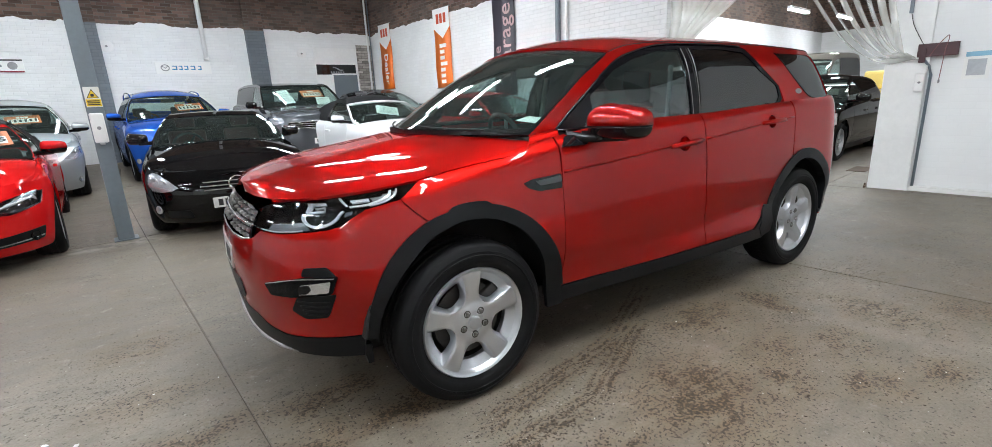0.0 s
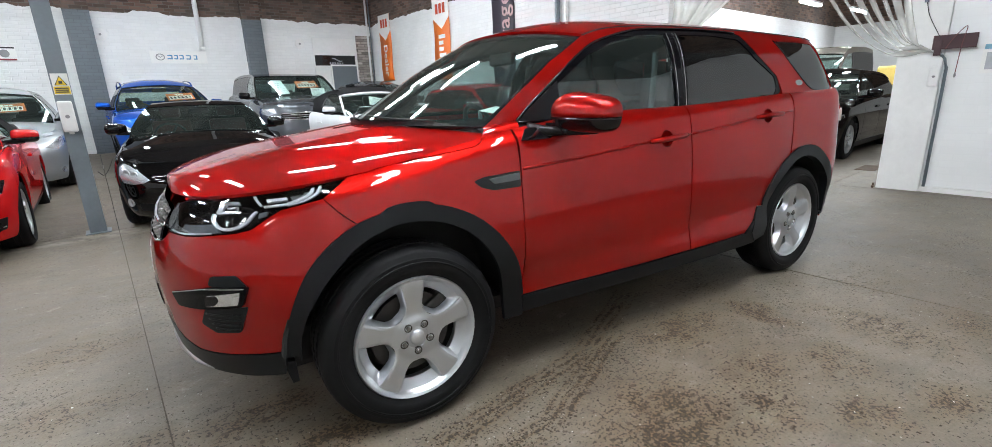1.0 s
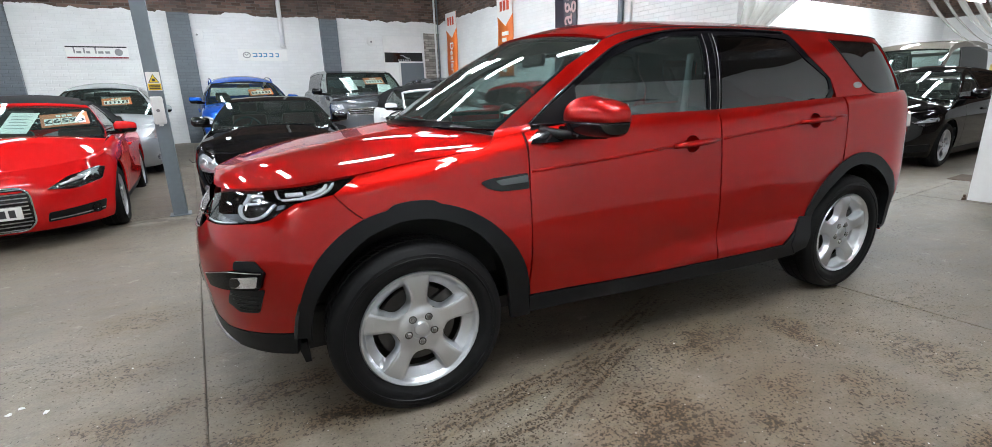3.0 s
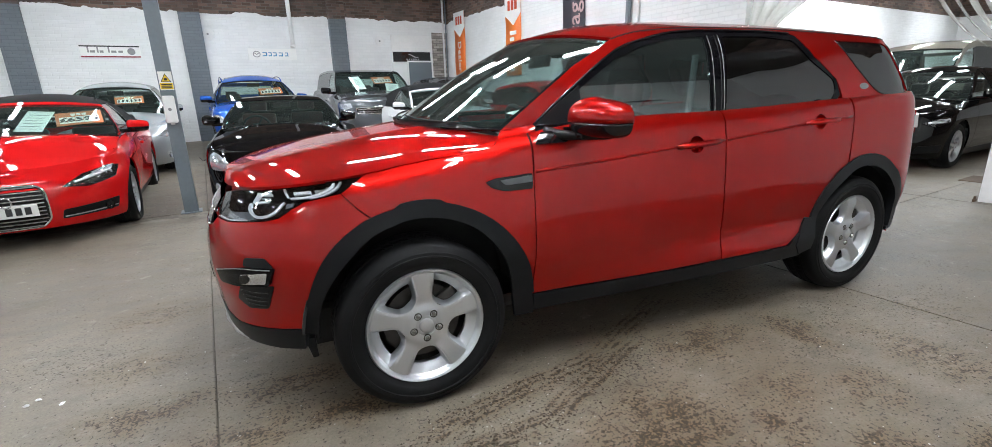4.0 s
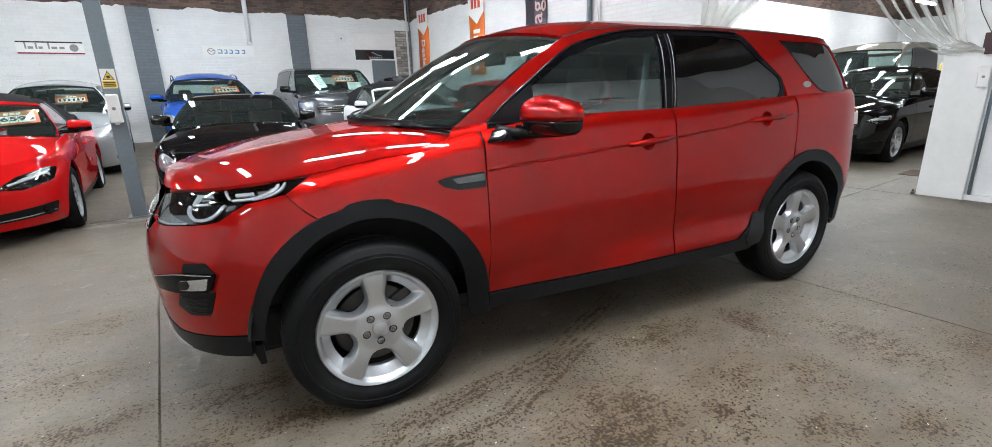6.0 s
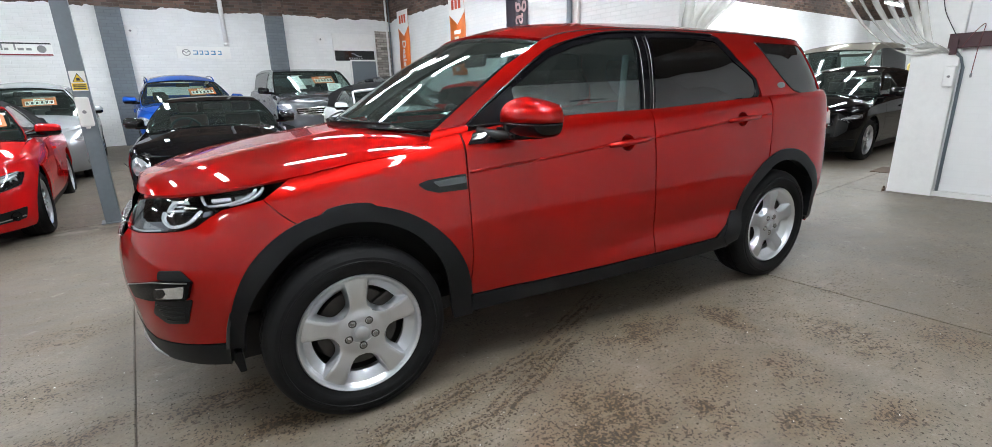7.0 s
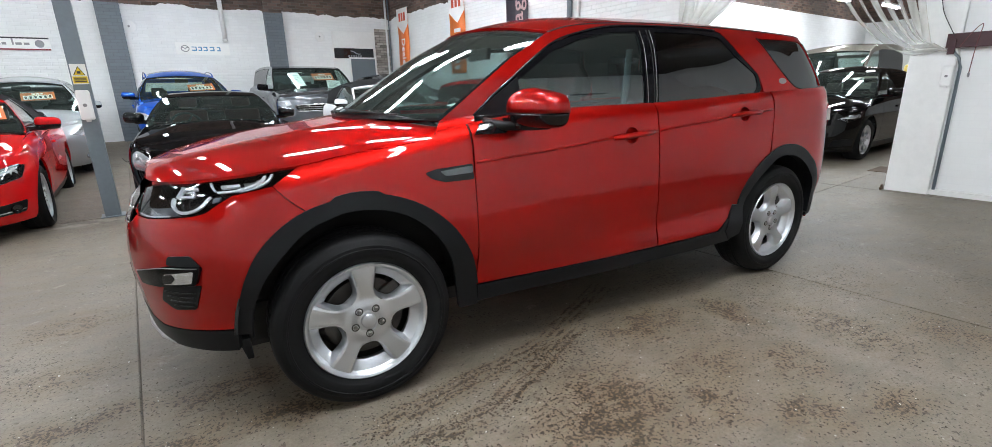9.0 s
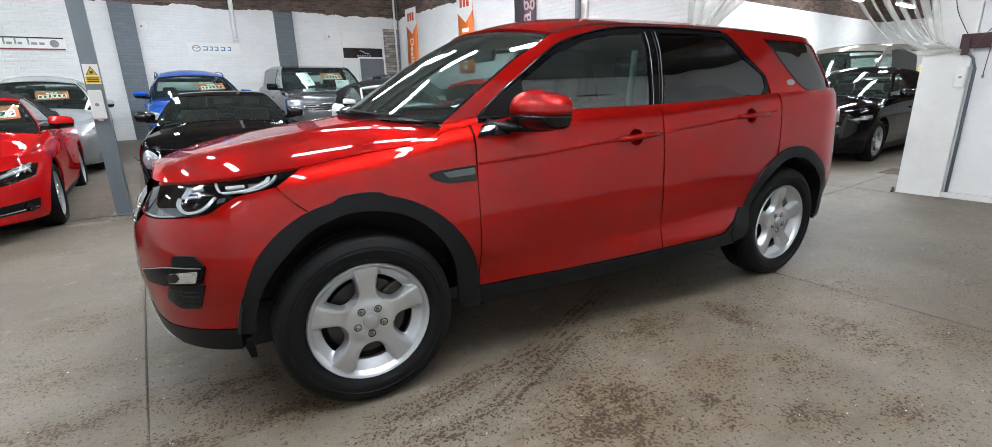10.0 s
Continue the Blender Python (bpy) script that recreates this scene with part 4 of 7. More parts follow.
def mirror_pair(parent, c, cap):
    """Door mirrors on short arms."""
    x, y, z = c["mirror"]
    hw, hh = c.get("mirror_size", (0.115, 0.07))
    for s in (-1, 1):
        boxy = "mirror_size" in c

        def bowl(v0, v1, scale, n=36, k=13):
            verts, faces = [], []
            for j in range(k):
                v = v0 + (v1 - v0) * j / (k - 1)
                for i in range(n):
                    u = 2 * math.pi * i / n
                    cu, su, cv = math.cos(u), math.sin(u), math.cos(v)
                    px = -0.105 * su ** (0.62 if boxy else 0.9) * cv ** (0.7 if boxy else 1.0) if su > 0 else 0.03 * -su * cv
                    waist = cv ** (0.72 if boxy and v > 0 else 0.36)
                    lift = 0.10 * hh * cu * s
                    verts.append((px * scale, s * -1 * hw * scale * math.copysign(abs(cu) ** (0.62 if boxy else 0.5), cu) * waist, hh * scale * math.copysign(abs(math.sin(v)) ** 0.78, v) - lift * smooth(0.2, 1.2, v)))
            for j in range(k - 1):
                for i in range(n):
                    f = (j * n + i, j * n + (i + 1) % n, (j + 1) * n + (i + 1) % n, (j + 1) * n + i)
                    faces.append(f if s < 0 else f[::-1])
            faces += [tuple(range(n - 1, -1, -1)), tuple(range((k - 1) * n, k * n))]
            me = mesh_of("mirror_cap", verts, faces)
            bm = bmesh.new()
            bm.from_mesh(me)
            bmesh.ops.recalc_face_normals(bm, faces=bm.faces)
            for f in bm.faces:
                f.smooth = len(f.verts) == 4
            bm.to_mesh(me)
            bm.free()
            return me
        me = bowl(-0.10, 1.40, 1.0)
        m = part("door_mirror", me, cap, parent, c.get("mirror_label", ""), pose(x, s * (y + 0.8 * hw), z, 0, 0, s * -8))
        part("mirror_glass", box(0.018, 0.026, -hw + 0.035, hw - 0.035, -hh + 0.025, hh - 0.025, 0.003), M_CHROME, m)
        part("mirror_housing", bowl(-1.42, -0.11, 0.985), M_GLOSS_BLACK, m)
        part("mirror_base", join(box(-0.075, 0.03, hw - 0.10 if s < 0 else -hw - 0.12, hw + 0.12 if s < 0 else -hw + 0.10, -hh - 0.006, -hh + 0.04, 0.016)), M_GLOSS_BLACK, m)


def number_plate(parent, m, w=0.52, h=0.111):
    """White plate with its characters left as plain bars."""
    p = part("number_plate", box(-0.006, 0, -w / 2, w / 2, -h / 2, h / 2, 0.003, 1), M_PLATE, parent, "white plate with dark bars", m)
    for y in (-0.19, -0.125, 0.0 - 0.06, 0.06, 0.125, 0.19):
        part("plate_bar", box(-0.009, -0.0062, y - 0.022, y + 0.022, -0.034, 0.034), M_INK, p)


def windscreen_fn(c):
    xs, zs = [p[0] for p in c["ws"]], prof(c["ws"], True)
    cab, (bx0, bx1), bz = c["cab"], c["ws_bow"], c["ws_crown"]

    def fn(p, q):
        x = xs[0] + (xs[-1] - xs[0]) * q
        z = zs(x)
        y = -cab.at(x, z)[1]
        k = 1 - abs(p) ** 2.2
        return (x - (bx0 + (bx1 - bx0) * q) * k, p * y, z + (bz * q - 0.012 * (1 - q)) * k)
    return fn


def roof_fn(c):
    line = prof(c["roof"], True)
    x0, x1 = c["roof"][0][0], c["roof"][-1][0]
    bx = c["ws_bow"][1]

    def fn(x, p):
        z = line(x)
        xo, y, _ = c["cab"].at(x, z)
        y = -y
        k = 1 - abs(p) ** 2.2
        fade = 1 - smooth(x0, x1, x)
        return (xo - bx * k * fade + 0.10 * k * (1 - fade), p * y, z + (c["ws_crown"] + c.get("dome", 0.0) * math.sin(math.pi * min(1, max(0, (x - x0) / (x1 - x0))))) * k)
    return fn


def bonnet_fn(c):
    body, top = c["body"], c["belt"]
    mid = prof(c["bonnet"], True)
    tail, x1 = c["bonnet_bow"], c["cowl_x"]

    def fn(k, p):
        x = k
        s = max(0.0, min(1.0, (body.xe - x) / (body.xe - body.xf)))
        z0 = top + body.rise(x)
        th = math.asin(s ** (body.nf / 2)) if x < body.xe else 0.0
        q = body.at(body.xe - th / 1.5707963 * body.lf, z0) if x < body.xe else body.at(x, z0)
        cen = 1 - abs(p) ** 2.0
        xo = q[0] - tail * cen * smooth(x1 - 0.7, x1, x)
        if c.get("hero"):
            z0, x = top + body.rise(xo), xo
        zc = max(z0, mid(x))
        ridge = c.get("ridge", 0.0) * (1 - smooth(0.40, 0.92, abs(p))) * smooth(body.xf + 0.05, body.xf + 0.5, x)
        return (xo, p * -q[1], z0 + (zc - z0) * (1 - abs(p) ** c.get("bonnet_flat", 2.4)) + ridge)
    return fn


def build_car(c):
    """One parked car from its skins and lines. Returns the thing."""
    t = thing("car", c["label"], "car", c["at"], "parked cars")
    body, cab, paint, d = c["body"], c["cab"], c["paint"], c.get("d", 0.07)
    wb, r, rim = c["wheelbase"], c["r"], c["rim"]
    B, C = body.at, cab.at
    top = c["belt"]
    rx, rz = c["arch"]
    sz, tz = c["sill_z"], top - 0.005
    edge = lambda x: top + body.rise(x)
    bot = c.get("floor_z", 0.2)
    df, dm, dr = c["doors"]
    gap = 0.004
    uf, ur = body.uf, body.ur

    def line(x0, x1, n=10, off=0.0):
        out = []
        for i in range(n + 1):
            u = x0 + (x1 - x0) * i / n
            out.append((u, edge(B(u, 1.0)[0]) + off))
        return out
    # nose panel from arch to arch
    a0 = 180 - math.degrees(math.asin(min(1, max(0, (sz - r) / rz)))) if sz > r else 180 + 12
    seam = c.get("seam", -rx * 0.72)
    half = [(uf, bot)] + [(-rx + 0.02, bot)] + [(x, z) for x, z in arc(0, r, rx, rz, 190, 180 - math.degrees(math.acos(min(1, -seam / rx))), 8)]
    half += line(seam, uf, 14)
    if not c.get("hero"):
        full = half + [(2 * uf - x, z) for x, z in half[::-1]]
        part("front_bumper", sheet(B, full, d=d, thick=0.02), paint, t)
        ang = math.degrees(math.acos(min(1, -seam / rx)))
        wing = [(seam + gap, r + rz * math.sin(radians(ang)))] + arc(0, r, rx, rz, 180 - ang, -10, 12) + [(df - gap, sz)] + line(df - gap, seam + gap, 8)
        both_sides("front_wing", B, wing, paint, t, d=d, thick=0.02)
        doors = [(df, dm)] + ([(dm, dr)] if dr else [])
        last = dr or dm
        for k, (p, q) in enumerate(doors):
            poly = [(p + gap, sz)] + ([(q - gap, sz)] if q < wb - rx else [(wb - rx - 0.02, sz)] + arc(wb, r, rx, rz, 180, 180 - math.degrees(math.acos(min(1, (wb - q) / rx))), 5)) + line(q - gap, p + gap, 6)
            for door, s in zip(both_sides("front_door" if k == 0 else "rear_door", B, poly, paint, t, d=d, thick=0.02), (-1, 1)):
                hy = s * -B(q - 0.2, top - 0.17)[1]
                part("door_handle", box(q - 0.27, q - 0.08, hy - 0.02, hy + 0.02, top - 0.18, top - 0.15, 0.01), c.get("handle", paint), door)
        angq = math.degrees(math.acos(max(-1, min(1, (wb - last) / rx))))
        quarter = [(last + gap, r + rz * math.sin(radians(angq)) if last > wb - rx else sz)]
        quarter += ([] if last > wb - rx else [(wb - rx - 0.02, sz)]) + arc(wb, r, rx, rz, 180 - angq if last > wb - rx else 180, -10, 12)
        quarter += [(wb + rx, bot + 0.05), (ur, bot + 0.05)] + line(ur, last + gap, 12)
        both_sides("rear_quarter", B, quarter, paint, t, d=d, thick=0.02)
        both_sides("sill", B, [(rx, bot - 0.02), (wb - rx, bot - 0.02), (wb - rx, sz - 0.004), (rx, sz - 0.004)], c.get("sill", M_PLASTIC), t, d=0.12, thick=0.03)
        if c.get("cladding"):
            for x in (0, wb):
                o, i = arc(x, r, rx + 0.05, rz + 0.05, 190, -10, 18), arc(x, r, rx - 0.01, rz - 0.01, -10, 190, 18)
                both_sides("arch_cladding", B, o + i, M_PLASTIC, t, d=d, thick=0.03, proud=0.006)
        both_sides("bonnet_edge", B, line(df - 0.01, seam, 6, -0.002) + line(seam, df - 0.01, 6, 0.004), paint, t, d=d, thick=0.01)
        # glasshouse
        ws = [(x, z) for x, z in c["ws"]]
        rear = c["rear_edge"]
        outline = ws + list(c["roof"][1:]) + list(rear)
        w = c.get("frame", 0.05)
        frame_mat = M_FABRIC if c.get("soft") else paint
        inner = shrink(outline, w)
        both_sides("side_frame", C, ring(outline, w), c.get("frame_mat", frame_mat), t, d=d, thick=0.03)
        if c.get("soft"):
            strip = ws + [(x + 0.075, z - 0.005) for x, z in ws[::-1]]
            both_sides("screen_pillar", C, strip, paint, t, d=d, thick=0.03, proud=0.004)
        bp = c["b_pillar"]
        front = [p for p in clip_side(inner, bp - 0.03, -1)]
        back = [p for p in clip_side(inner, bp + 0.03, 1)]
        pil = clip_side(clip_side(inner, bp - 0.034, 1), bp + 0.034, -1)
        if len(front) > 2:
            both_sides("front_window", C, front, M_GLASS, t, d=d, thick=0.005, proud=-0.008, back=True)
        if len(back) > 2:
            if c.get("soft"):
                both_sides("hood_side", C, back, M_FABRIC, t, d=d, thick=0.02, proud=-0.004)
            else:
                both_sides("rear_side_window", C, back, c.get("back_glass", M_PRIVACY), t, d=d, thick=0.005, proud=-0.008, back=True)
        if len(pil) > 2:
            both_sides("door_pillar", C, pil, M_GLOSS_BLACK, t, d=d, thick=0.02, proud=-0.003)
        zr0 = c["rear_edge"][-1][1]
        x0r, x1r = c["rear_edge"][0][0], c["rear_edge"][-1][0]
        back_poly = [(x1r, zr0), (2 * cab.ur - x1r, zr0), (2 * cab.ur - x0r, c["rear_edge"][0][1]), (x0r, c["rear_edge"][0][1])]
        part("rear_window_frame", sheet(C, ring(back_poly, 0.07), d=d, thick=0.03), frame_mat, t)
        part("rear_window", sheet(C, shrink(back_poly, 0.068), d=d, thick=0.005, proud=-0.008, back=True), M_GLASS, t)
    # windscreen, roof, bonnet
    W = windscreen_fn(c)
    part("windscreen", sheet(W, [(-0.985, 0.02), (0.985, 0.02), (0.985, 0.975), (-0.985, 0.975)], d=0.08, thick=0.005, back=True, flip=True), M_GLASS, t, "clear windscreen")
    part("windscreen_surround", sheet(W, with_hole([(-1.0, 0.0), (1.0, 0.0), (1.0, 1.0), (-1.0, 1.0)], [(-0.972, 0.07), (0.972, 0.07), (0.972, 0.95), (-0.972, 0.95)]), d=0.08, thick=0.012, proud=-0.006, flip=True), M_GLOSS_BLACK, t)
    R = roof_fn(c)
    x0, x1 = c["roof"][0][0] + 0.004, c["roof"][-1][0]
    part("soft_top" if c.get("soft") else "roof", sheet(R, [(x0, -1), (x1, -1), (x1, 1), (x0, 1)], d=d, thick=0.03, back=True),
         M_FABRIC if c.get("soft") else c.get("roof_mat", paint), t, "black canvas soft top" if c.get("soft") else "")
    if c.get("soft"):
        part("header_rail", sheet(W, [(-1, 0.95), (1, 0.95), (1, 1.03), (-1, 1.03)], d=0.08, thick=0.03, proud=0.006, flip=True), paint, t)
    H = bonnet_fn(c)
    xb0, xb1 = body.xf + 0.0015, c["cowl_x"]
    ks = [(xb0 + (body.xe - xb0) * (i / 8) ** 2) for i in range(9)]
    part("bonnet", sheet(H, [(xb0, -1), (xb1, -1), (xb1, 1), (xb0, 1)], d=min(d, 0.03), thick=0.012), paint, t, c.get("bonnet_label", ""))
    part("scuttle", sheet(lambda u, v: H(u, v) if u < xb1 else (lambda a, b: tuple(a[i] + (b[i] - a[i]) * (u - xb1) / 0.2 for i in range(3)))(H(xb1, v), W(v, 0.0)),
                          [(xb1 + 0.002, -0.93), (xb1 + 0.2, -0.93), (xb1 + 0.2, 0.93), (xb1 + 0.002, 0.93)], d=0.06, thick=0.02, proud=-0.006), M_PLASTIC, t)
    for y0, y1 in ((-0.75, 0.05), (0.1, 0.85)):
        pts = [W(y0 + (y1 - y0) * i / 6, 0.03 + 0.05 * i / 6) for i in range(7)]
        part("wiper", tube([(p[0] - 0.02, p[1], p[2] + 0.012) for p in pts], 0.0055, 6), M_DARK, t)
    # underside, arches and wheels
    wi = body.hw - 0.30
    for spec in ((body.xf + 0.35, body.xr - 0.3, -wi, wi, bot, bot + 0.2, 0.03), (rx + 0.02, wb - rx - 0.02, -wi - 0.12, -wi - 0.002, bot + 0.06, bot + 0.15, 0.02), (rx + 0.02, wb - rx - 0.02, wi + 0.002, wi + 0.12, bot + 0.06, bot + 0.15, 0.02),
                 (-rx - 0.02, rx + 0.02, -wi, wi, bot + 0.202, r + rz, 0.02), (wb - rx, wb + rx, -wi, wi, bot + 0.202, r + rz, 0.02)):
        part("underbody", box(*spec), M_DARK, t)
    for x in (0, wb):
        liner(t, x, r, rx + 0.004, rz + 0.004, wi - 0.01, body.hw - 0.05)
        for s in (-1, 1):
            wheel(t, x, c["face"], r, rim, s, c.get("spokes", "slim"))
    cabin(t, c, c.get("seats", M_SEAT))
    mirror_pair(t, c, c.get("mirror_mat", paint))
    return t


def clip_side(poly, x, sign):
    out = []
    for i, a in enumerate(poly):
        b = poly[(i + 1) % len(poly)]
        da, db = sign * (a[0] - x), sign * (b[0] - x)
        if da >= 0:
            out.append(a)
        if da * db < 0:
            k = da / (da - db)
            out.append((x, a[1] + k * (b[1] - a[1])))
    return out


def at_skin(fn, u, v, off=0.0):
    e = 1e-3
    p = Vector(fn(u, v))
    a, b = Vector(fn(u + e, v)) - Vector(fn(u - e, v)), Vector(fn(u, v + e)) - Vector(fn(u, v - e))
    return p + a.cross(b).normalized() * off


# the red car that the camera stands beside
body = Shell(-0.83, 3.72, 0.945, 0.72, 2.7, 0.66, 2.3,
             [(0.15, 0.10), (0.25, 0.052), (0.33, 0.036), (0.42, 0.029), (0.50, 0.020), (0.56, 0.007), (0.63, 0.0), (0.75, 0.001), (0.85, 0.007), (0.95, 0.015), (1.03, 0.025), (1.09, 0.036), (1.13, 0.052), (1.16, 0.084), (1.185, 0.14)],
             [(0.15, 0.16), (0.3, 0.05), (0.45, 0.015), (0.6, 0.0), (0.75, 0.012), (0.85, 0.05), (0.95, 0.12)],
             [(0.2, 0.12), (0.35, 0.02), (0.6, 0.0), (0.9, 0.02), (1.2, 0.10)],
             [(-0.83, -0.234), (-0.5, -0.188), (0.0, -0.130), (0.42, -0.056), (0.9, -0.004), (1.6, 0.006), (2.6, 0.04), (3.6, 0.06)], soften=[(2.2, 1.0), (3.0, 0.5), (3.6, 0.5)], kick=[(0.7, 0.0), (1.5, 0.04), (2.1, 0.062), (2.5, 0.055), (3.2, 0.0)], fair=True)
cab = Shell(-2.0, 3.65, 0.82, 0.3, 2.5, 0.60, 2.4,
            [(1.05, 0.0), (1.17, 0.012), (1.3, 0.042), (1.45, 0.10), (1.53, 0.152), (1.6, 0.215), (1.64, 0.28)], [(0, 0), (2, 0)], [(1.1, 0), (1.2, 0.01), (1.4, 0.20), (1.5, 0.27), (1.6, 0.33)], flare=[(1.7, 0.0), (2.0, 0.002), (2.4, 0.017), (3.0, 0.055), (3.6, 0.07)])
HERO = dict(hero=True, label="deep red metallic compact SUV with silver wheels and black arch trim", at=pose(0, 0.925, 0), body=body, cab=cab, paint=M_RED, d=0.04,
            wheelbase=2.741, r=0.365, rim=0.25, face=0.925, spokes="broad", arch=(0.475, 0.522), sill_z=0.40, floor_z=0.24, belt=1.165, doors=(0.505, 1.607, 2.6),
            ws=[(0.402, 1.145), (0.58, 1.256), (0.801, 1.397), (1.056, 1.524)], ws_bow=(0.24, 0.13), ws_crown=0.06, dome=0.02,
            roof=[(1.056, 1.530), (1.263, 1.575), (1.683, 1.604), (2.165, 1.606), (2.695, 1.587), (3.2, 1.55), (3.34, 1.537)],
            bonnet=[(-0.83, 0.936), (-0.74, 0.974), (-0.5, 1.038), (-0.1, 1.100), (0.18, 1.136), (0.42, 1.160)], bonnet_bow=0.24, ridge=0.005, bonnet_flat=3.0, cowl_x=0.42, cowl_z=1.13,
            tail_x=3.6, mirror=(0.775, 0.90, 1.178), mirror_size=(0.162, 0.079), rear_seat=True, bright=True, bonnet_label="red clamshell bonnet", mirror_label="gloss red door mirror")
hero = build_car(HERO)
B, C = body.at, cab.at
uf, ur = body.uf, body.ur
mir = lambda pts: [(2 * uf - x, z) for x, z in pts[::-1]]
# wheel openings of the skin and of the trim: angle and radius about the hubs
FRONT_EDGE = ((4, 0.487), (24, 0.496), (42, 0.503), (62, 0.512), (77, 0.517), (91, 0.520), (104, 0.514), (115, 0.501), (135, 0.476), (146, 0.462), (160, 0.457), (172, 0.466))
FRONT_INNER = ((-5, 0.389), (12, 0.395), (34, 0.421), (57, 0.449), (76, 0.462), (92, 0.467), (104, 0.464), (112, 0.447), (121, 0.425), (139, 0.406), (161, 0.402), (180, 0.404))
REAR_EDGE = ((-6, 0.470), (48, 0.505), (75, 0.508), (86, 0.502), (97, 0.493), (108, 0.480), (119, 0.472), (132, 0.465), (147, 0.465), (160, 0.455), (175, 0.485))
REAR_INNER = ((0, 0.415), (50, 0.440), (75, 0.442), (92, 0.436), (101, 0.428), (114, 0.408), (130, 0.403), (147, 0.408), (172, 0.415))


def round_hub(cx, edge, a0, a1, n, g=0.0):
    f = prof(edge, True)
    return [(cx + (f(a) + g) * math.cos(radians(a)), 0.365 + (f(a) + g) * math.sin(radians(a))) for a in [a0 + (a1 - a0) * i / n for i in range(n + 1)]]


fa = lambda a0, a1, n=12, g=0.0: round_hub(0.008, FRONT_EDGE, a0, a1, n, g)
ra = lambda a0, a1, n=12, g=0.0: round_hub(2.735, REAR_EDGE, a0, a1, n, g)
edge = lambda x: 1.165 + body.rise(x)
top_at = lambda u: edge(B(u, 1.0)[0])
top_line = lambda x0, x1, n=10: [(x0 + (x1 - x0) * i / n, top_at(x0 + (x1 - x0) * i / n)) for i in range(n + 1)]
# bumper, below lamps and grille
lamp_low = [(-0.263, 0.9505), (-0.341, 0.940), (-0.432, 0.927), (-0.489, 0.902), (-0.545, 0.872), (-0.615, 0.860), (-0.90, 0.838), (-1.04, 0.837)]
lamp_up = [(u, min(z, top_at(u) - 0.006)) for u, z in ((-0.172, 1.004), (-0.295, 1.000), (-0.462, 0.987), (-0.555, 0.978), (-0.677, 0.968), (-0.80, 0.960), (-0.884, 0.953), (-0.96, 0.945), (-1.027, 0.937), (-1.10, 0.925))]
half = [(uf, 0.47), (-1.15, 0.465), (-1.03, 0.435), (-0.905, 0.42), (-0.655, 0.43), (-0.455, 0.437)] + fa(171, 108.1, 20) + lamp_low + [(-1.10, 0.80), (-1.20, 0.785), (uf, 0.78)]
part("front_bumper", sheet(B, half + mir(half), d=0.035, thick=0.015), M_RED, hero)
valance = [(uf, 0.335), (-1.15, 0.335), (-1.0, 0.337), (-0.90, 0.340), (-0.78, 0.342), (-0.62, 0.342), (-0.475, 0.345), (-0.452, 0.432), (-0.655, 0.426), (-0.905, 0.416), (-1.03, 0.431), (-1.15, 0.461), (uf, 0.466)]
part("front_valance", sheet(B, valance + mir(valance), d=0.05, thick=0.03, proud=0.002), M_PLASTIC, hero, "black plastic lower valance")
intake = [(uf, 0.50), (-1.27, 0.50), (-1.23, 0.53), (-1.25, 0.60), (uf, 0.60)]
part("lower_intake", sheet(B, intake + mir(intake), d=0.05, thick=0.004, proud=0.004), M_PLASTIC, hero)
lip = [(-0.86, 0.346), (-0.98, 0.350), (-1.15, 0.352), (-1.30, 0.352), (uf, 0.352)]
part("skid_lip", tube([at_skin(B, u, v, 0.004) for u, v in lip + mir(lip)[1:]], [0.002, 0.008, 0.010, 0.010, 0.010, 0.010, 0.010, 0.008, 0.002], 8), M_STEEL, hero, "satin silver lip under the bumper")
for s in (-1, 1):
    flap = box(-0.02, 0.02, -0.030, 0.030, -0.065, 0.03, 0.006)
    for v in flap.verts:
        if v.co.z < -0.05:
            v.co.x, v.co.y = v.co.x * 0.6 + 0.012, v.co.y * 0.5
    part("air_flap", flap, M_PLASTIC, hero, "small black air flap", pose(-0.45, s * 0.80, 0.345))
# wing, doors, quarter
bonnet_side = [(-0.165, 1.009), (-0.119, 1.016), (-0.063, 1.027), (0.073, 1.044), (0.217, 1.059), (0.315, 1.071), (0.349, 1.085)]
shut_top = next(0.349 + 0.002 * i for i in range(60) if 1.085 + 0.86 * 0.002 * i >= top_at(0.349 + 0.002 * i))
bonnet_side.append((shut_top, top_at(shut_top)))
wing = [(-0.261, 0.952)] + fa(107.75, 10, 40) + [(0.494, 0.43), (0.5005, 0.6), (0.5005, 0.90), (0.503, 1.08)] + top_line(0.505, shut_top + 0.005, 4) + [(x + 0.001, z - 0.0018) for x, z in bonnet_side[-2::-1]]
both_sides("front_wing", B, wing, M_RED, hero, d=0.035, thick=0.015)
flank = bonnet_side + top_line(shut_top, -1.10, 18)[1:] + [(u, min(z + 0.003, top_at(u) - 0.003)) for u, z in lamp_up[::-1][1:]]
both_sides("bonnet_flank", B, flank, M_RED, hero, d=0.035, thick=0.012, proud=0.001)


# red foot of each windscreen pillar, running down into the wing
def pillar_foot(u, v):
    a, b = Vector(B(u, top_at(u))), Vector(C(0.402 + (u - 0.37) * 0.158 / 0.18, 1.137 + (u - 0.37) * 0.10))
    bulge = 0.006 * math.sin(math.pi * v)
    return tuple(a + (b - a) * v + Vector((0, -bulge, bulge)))


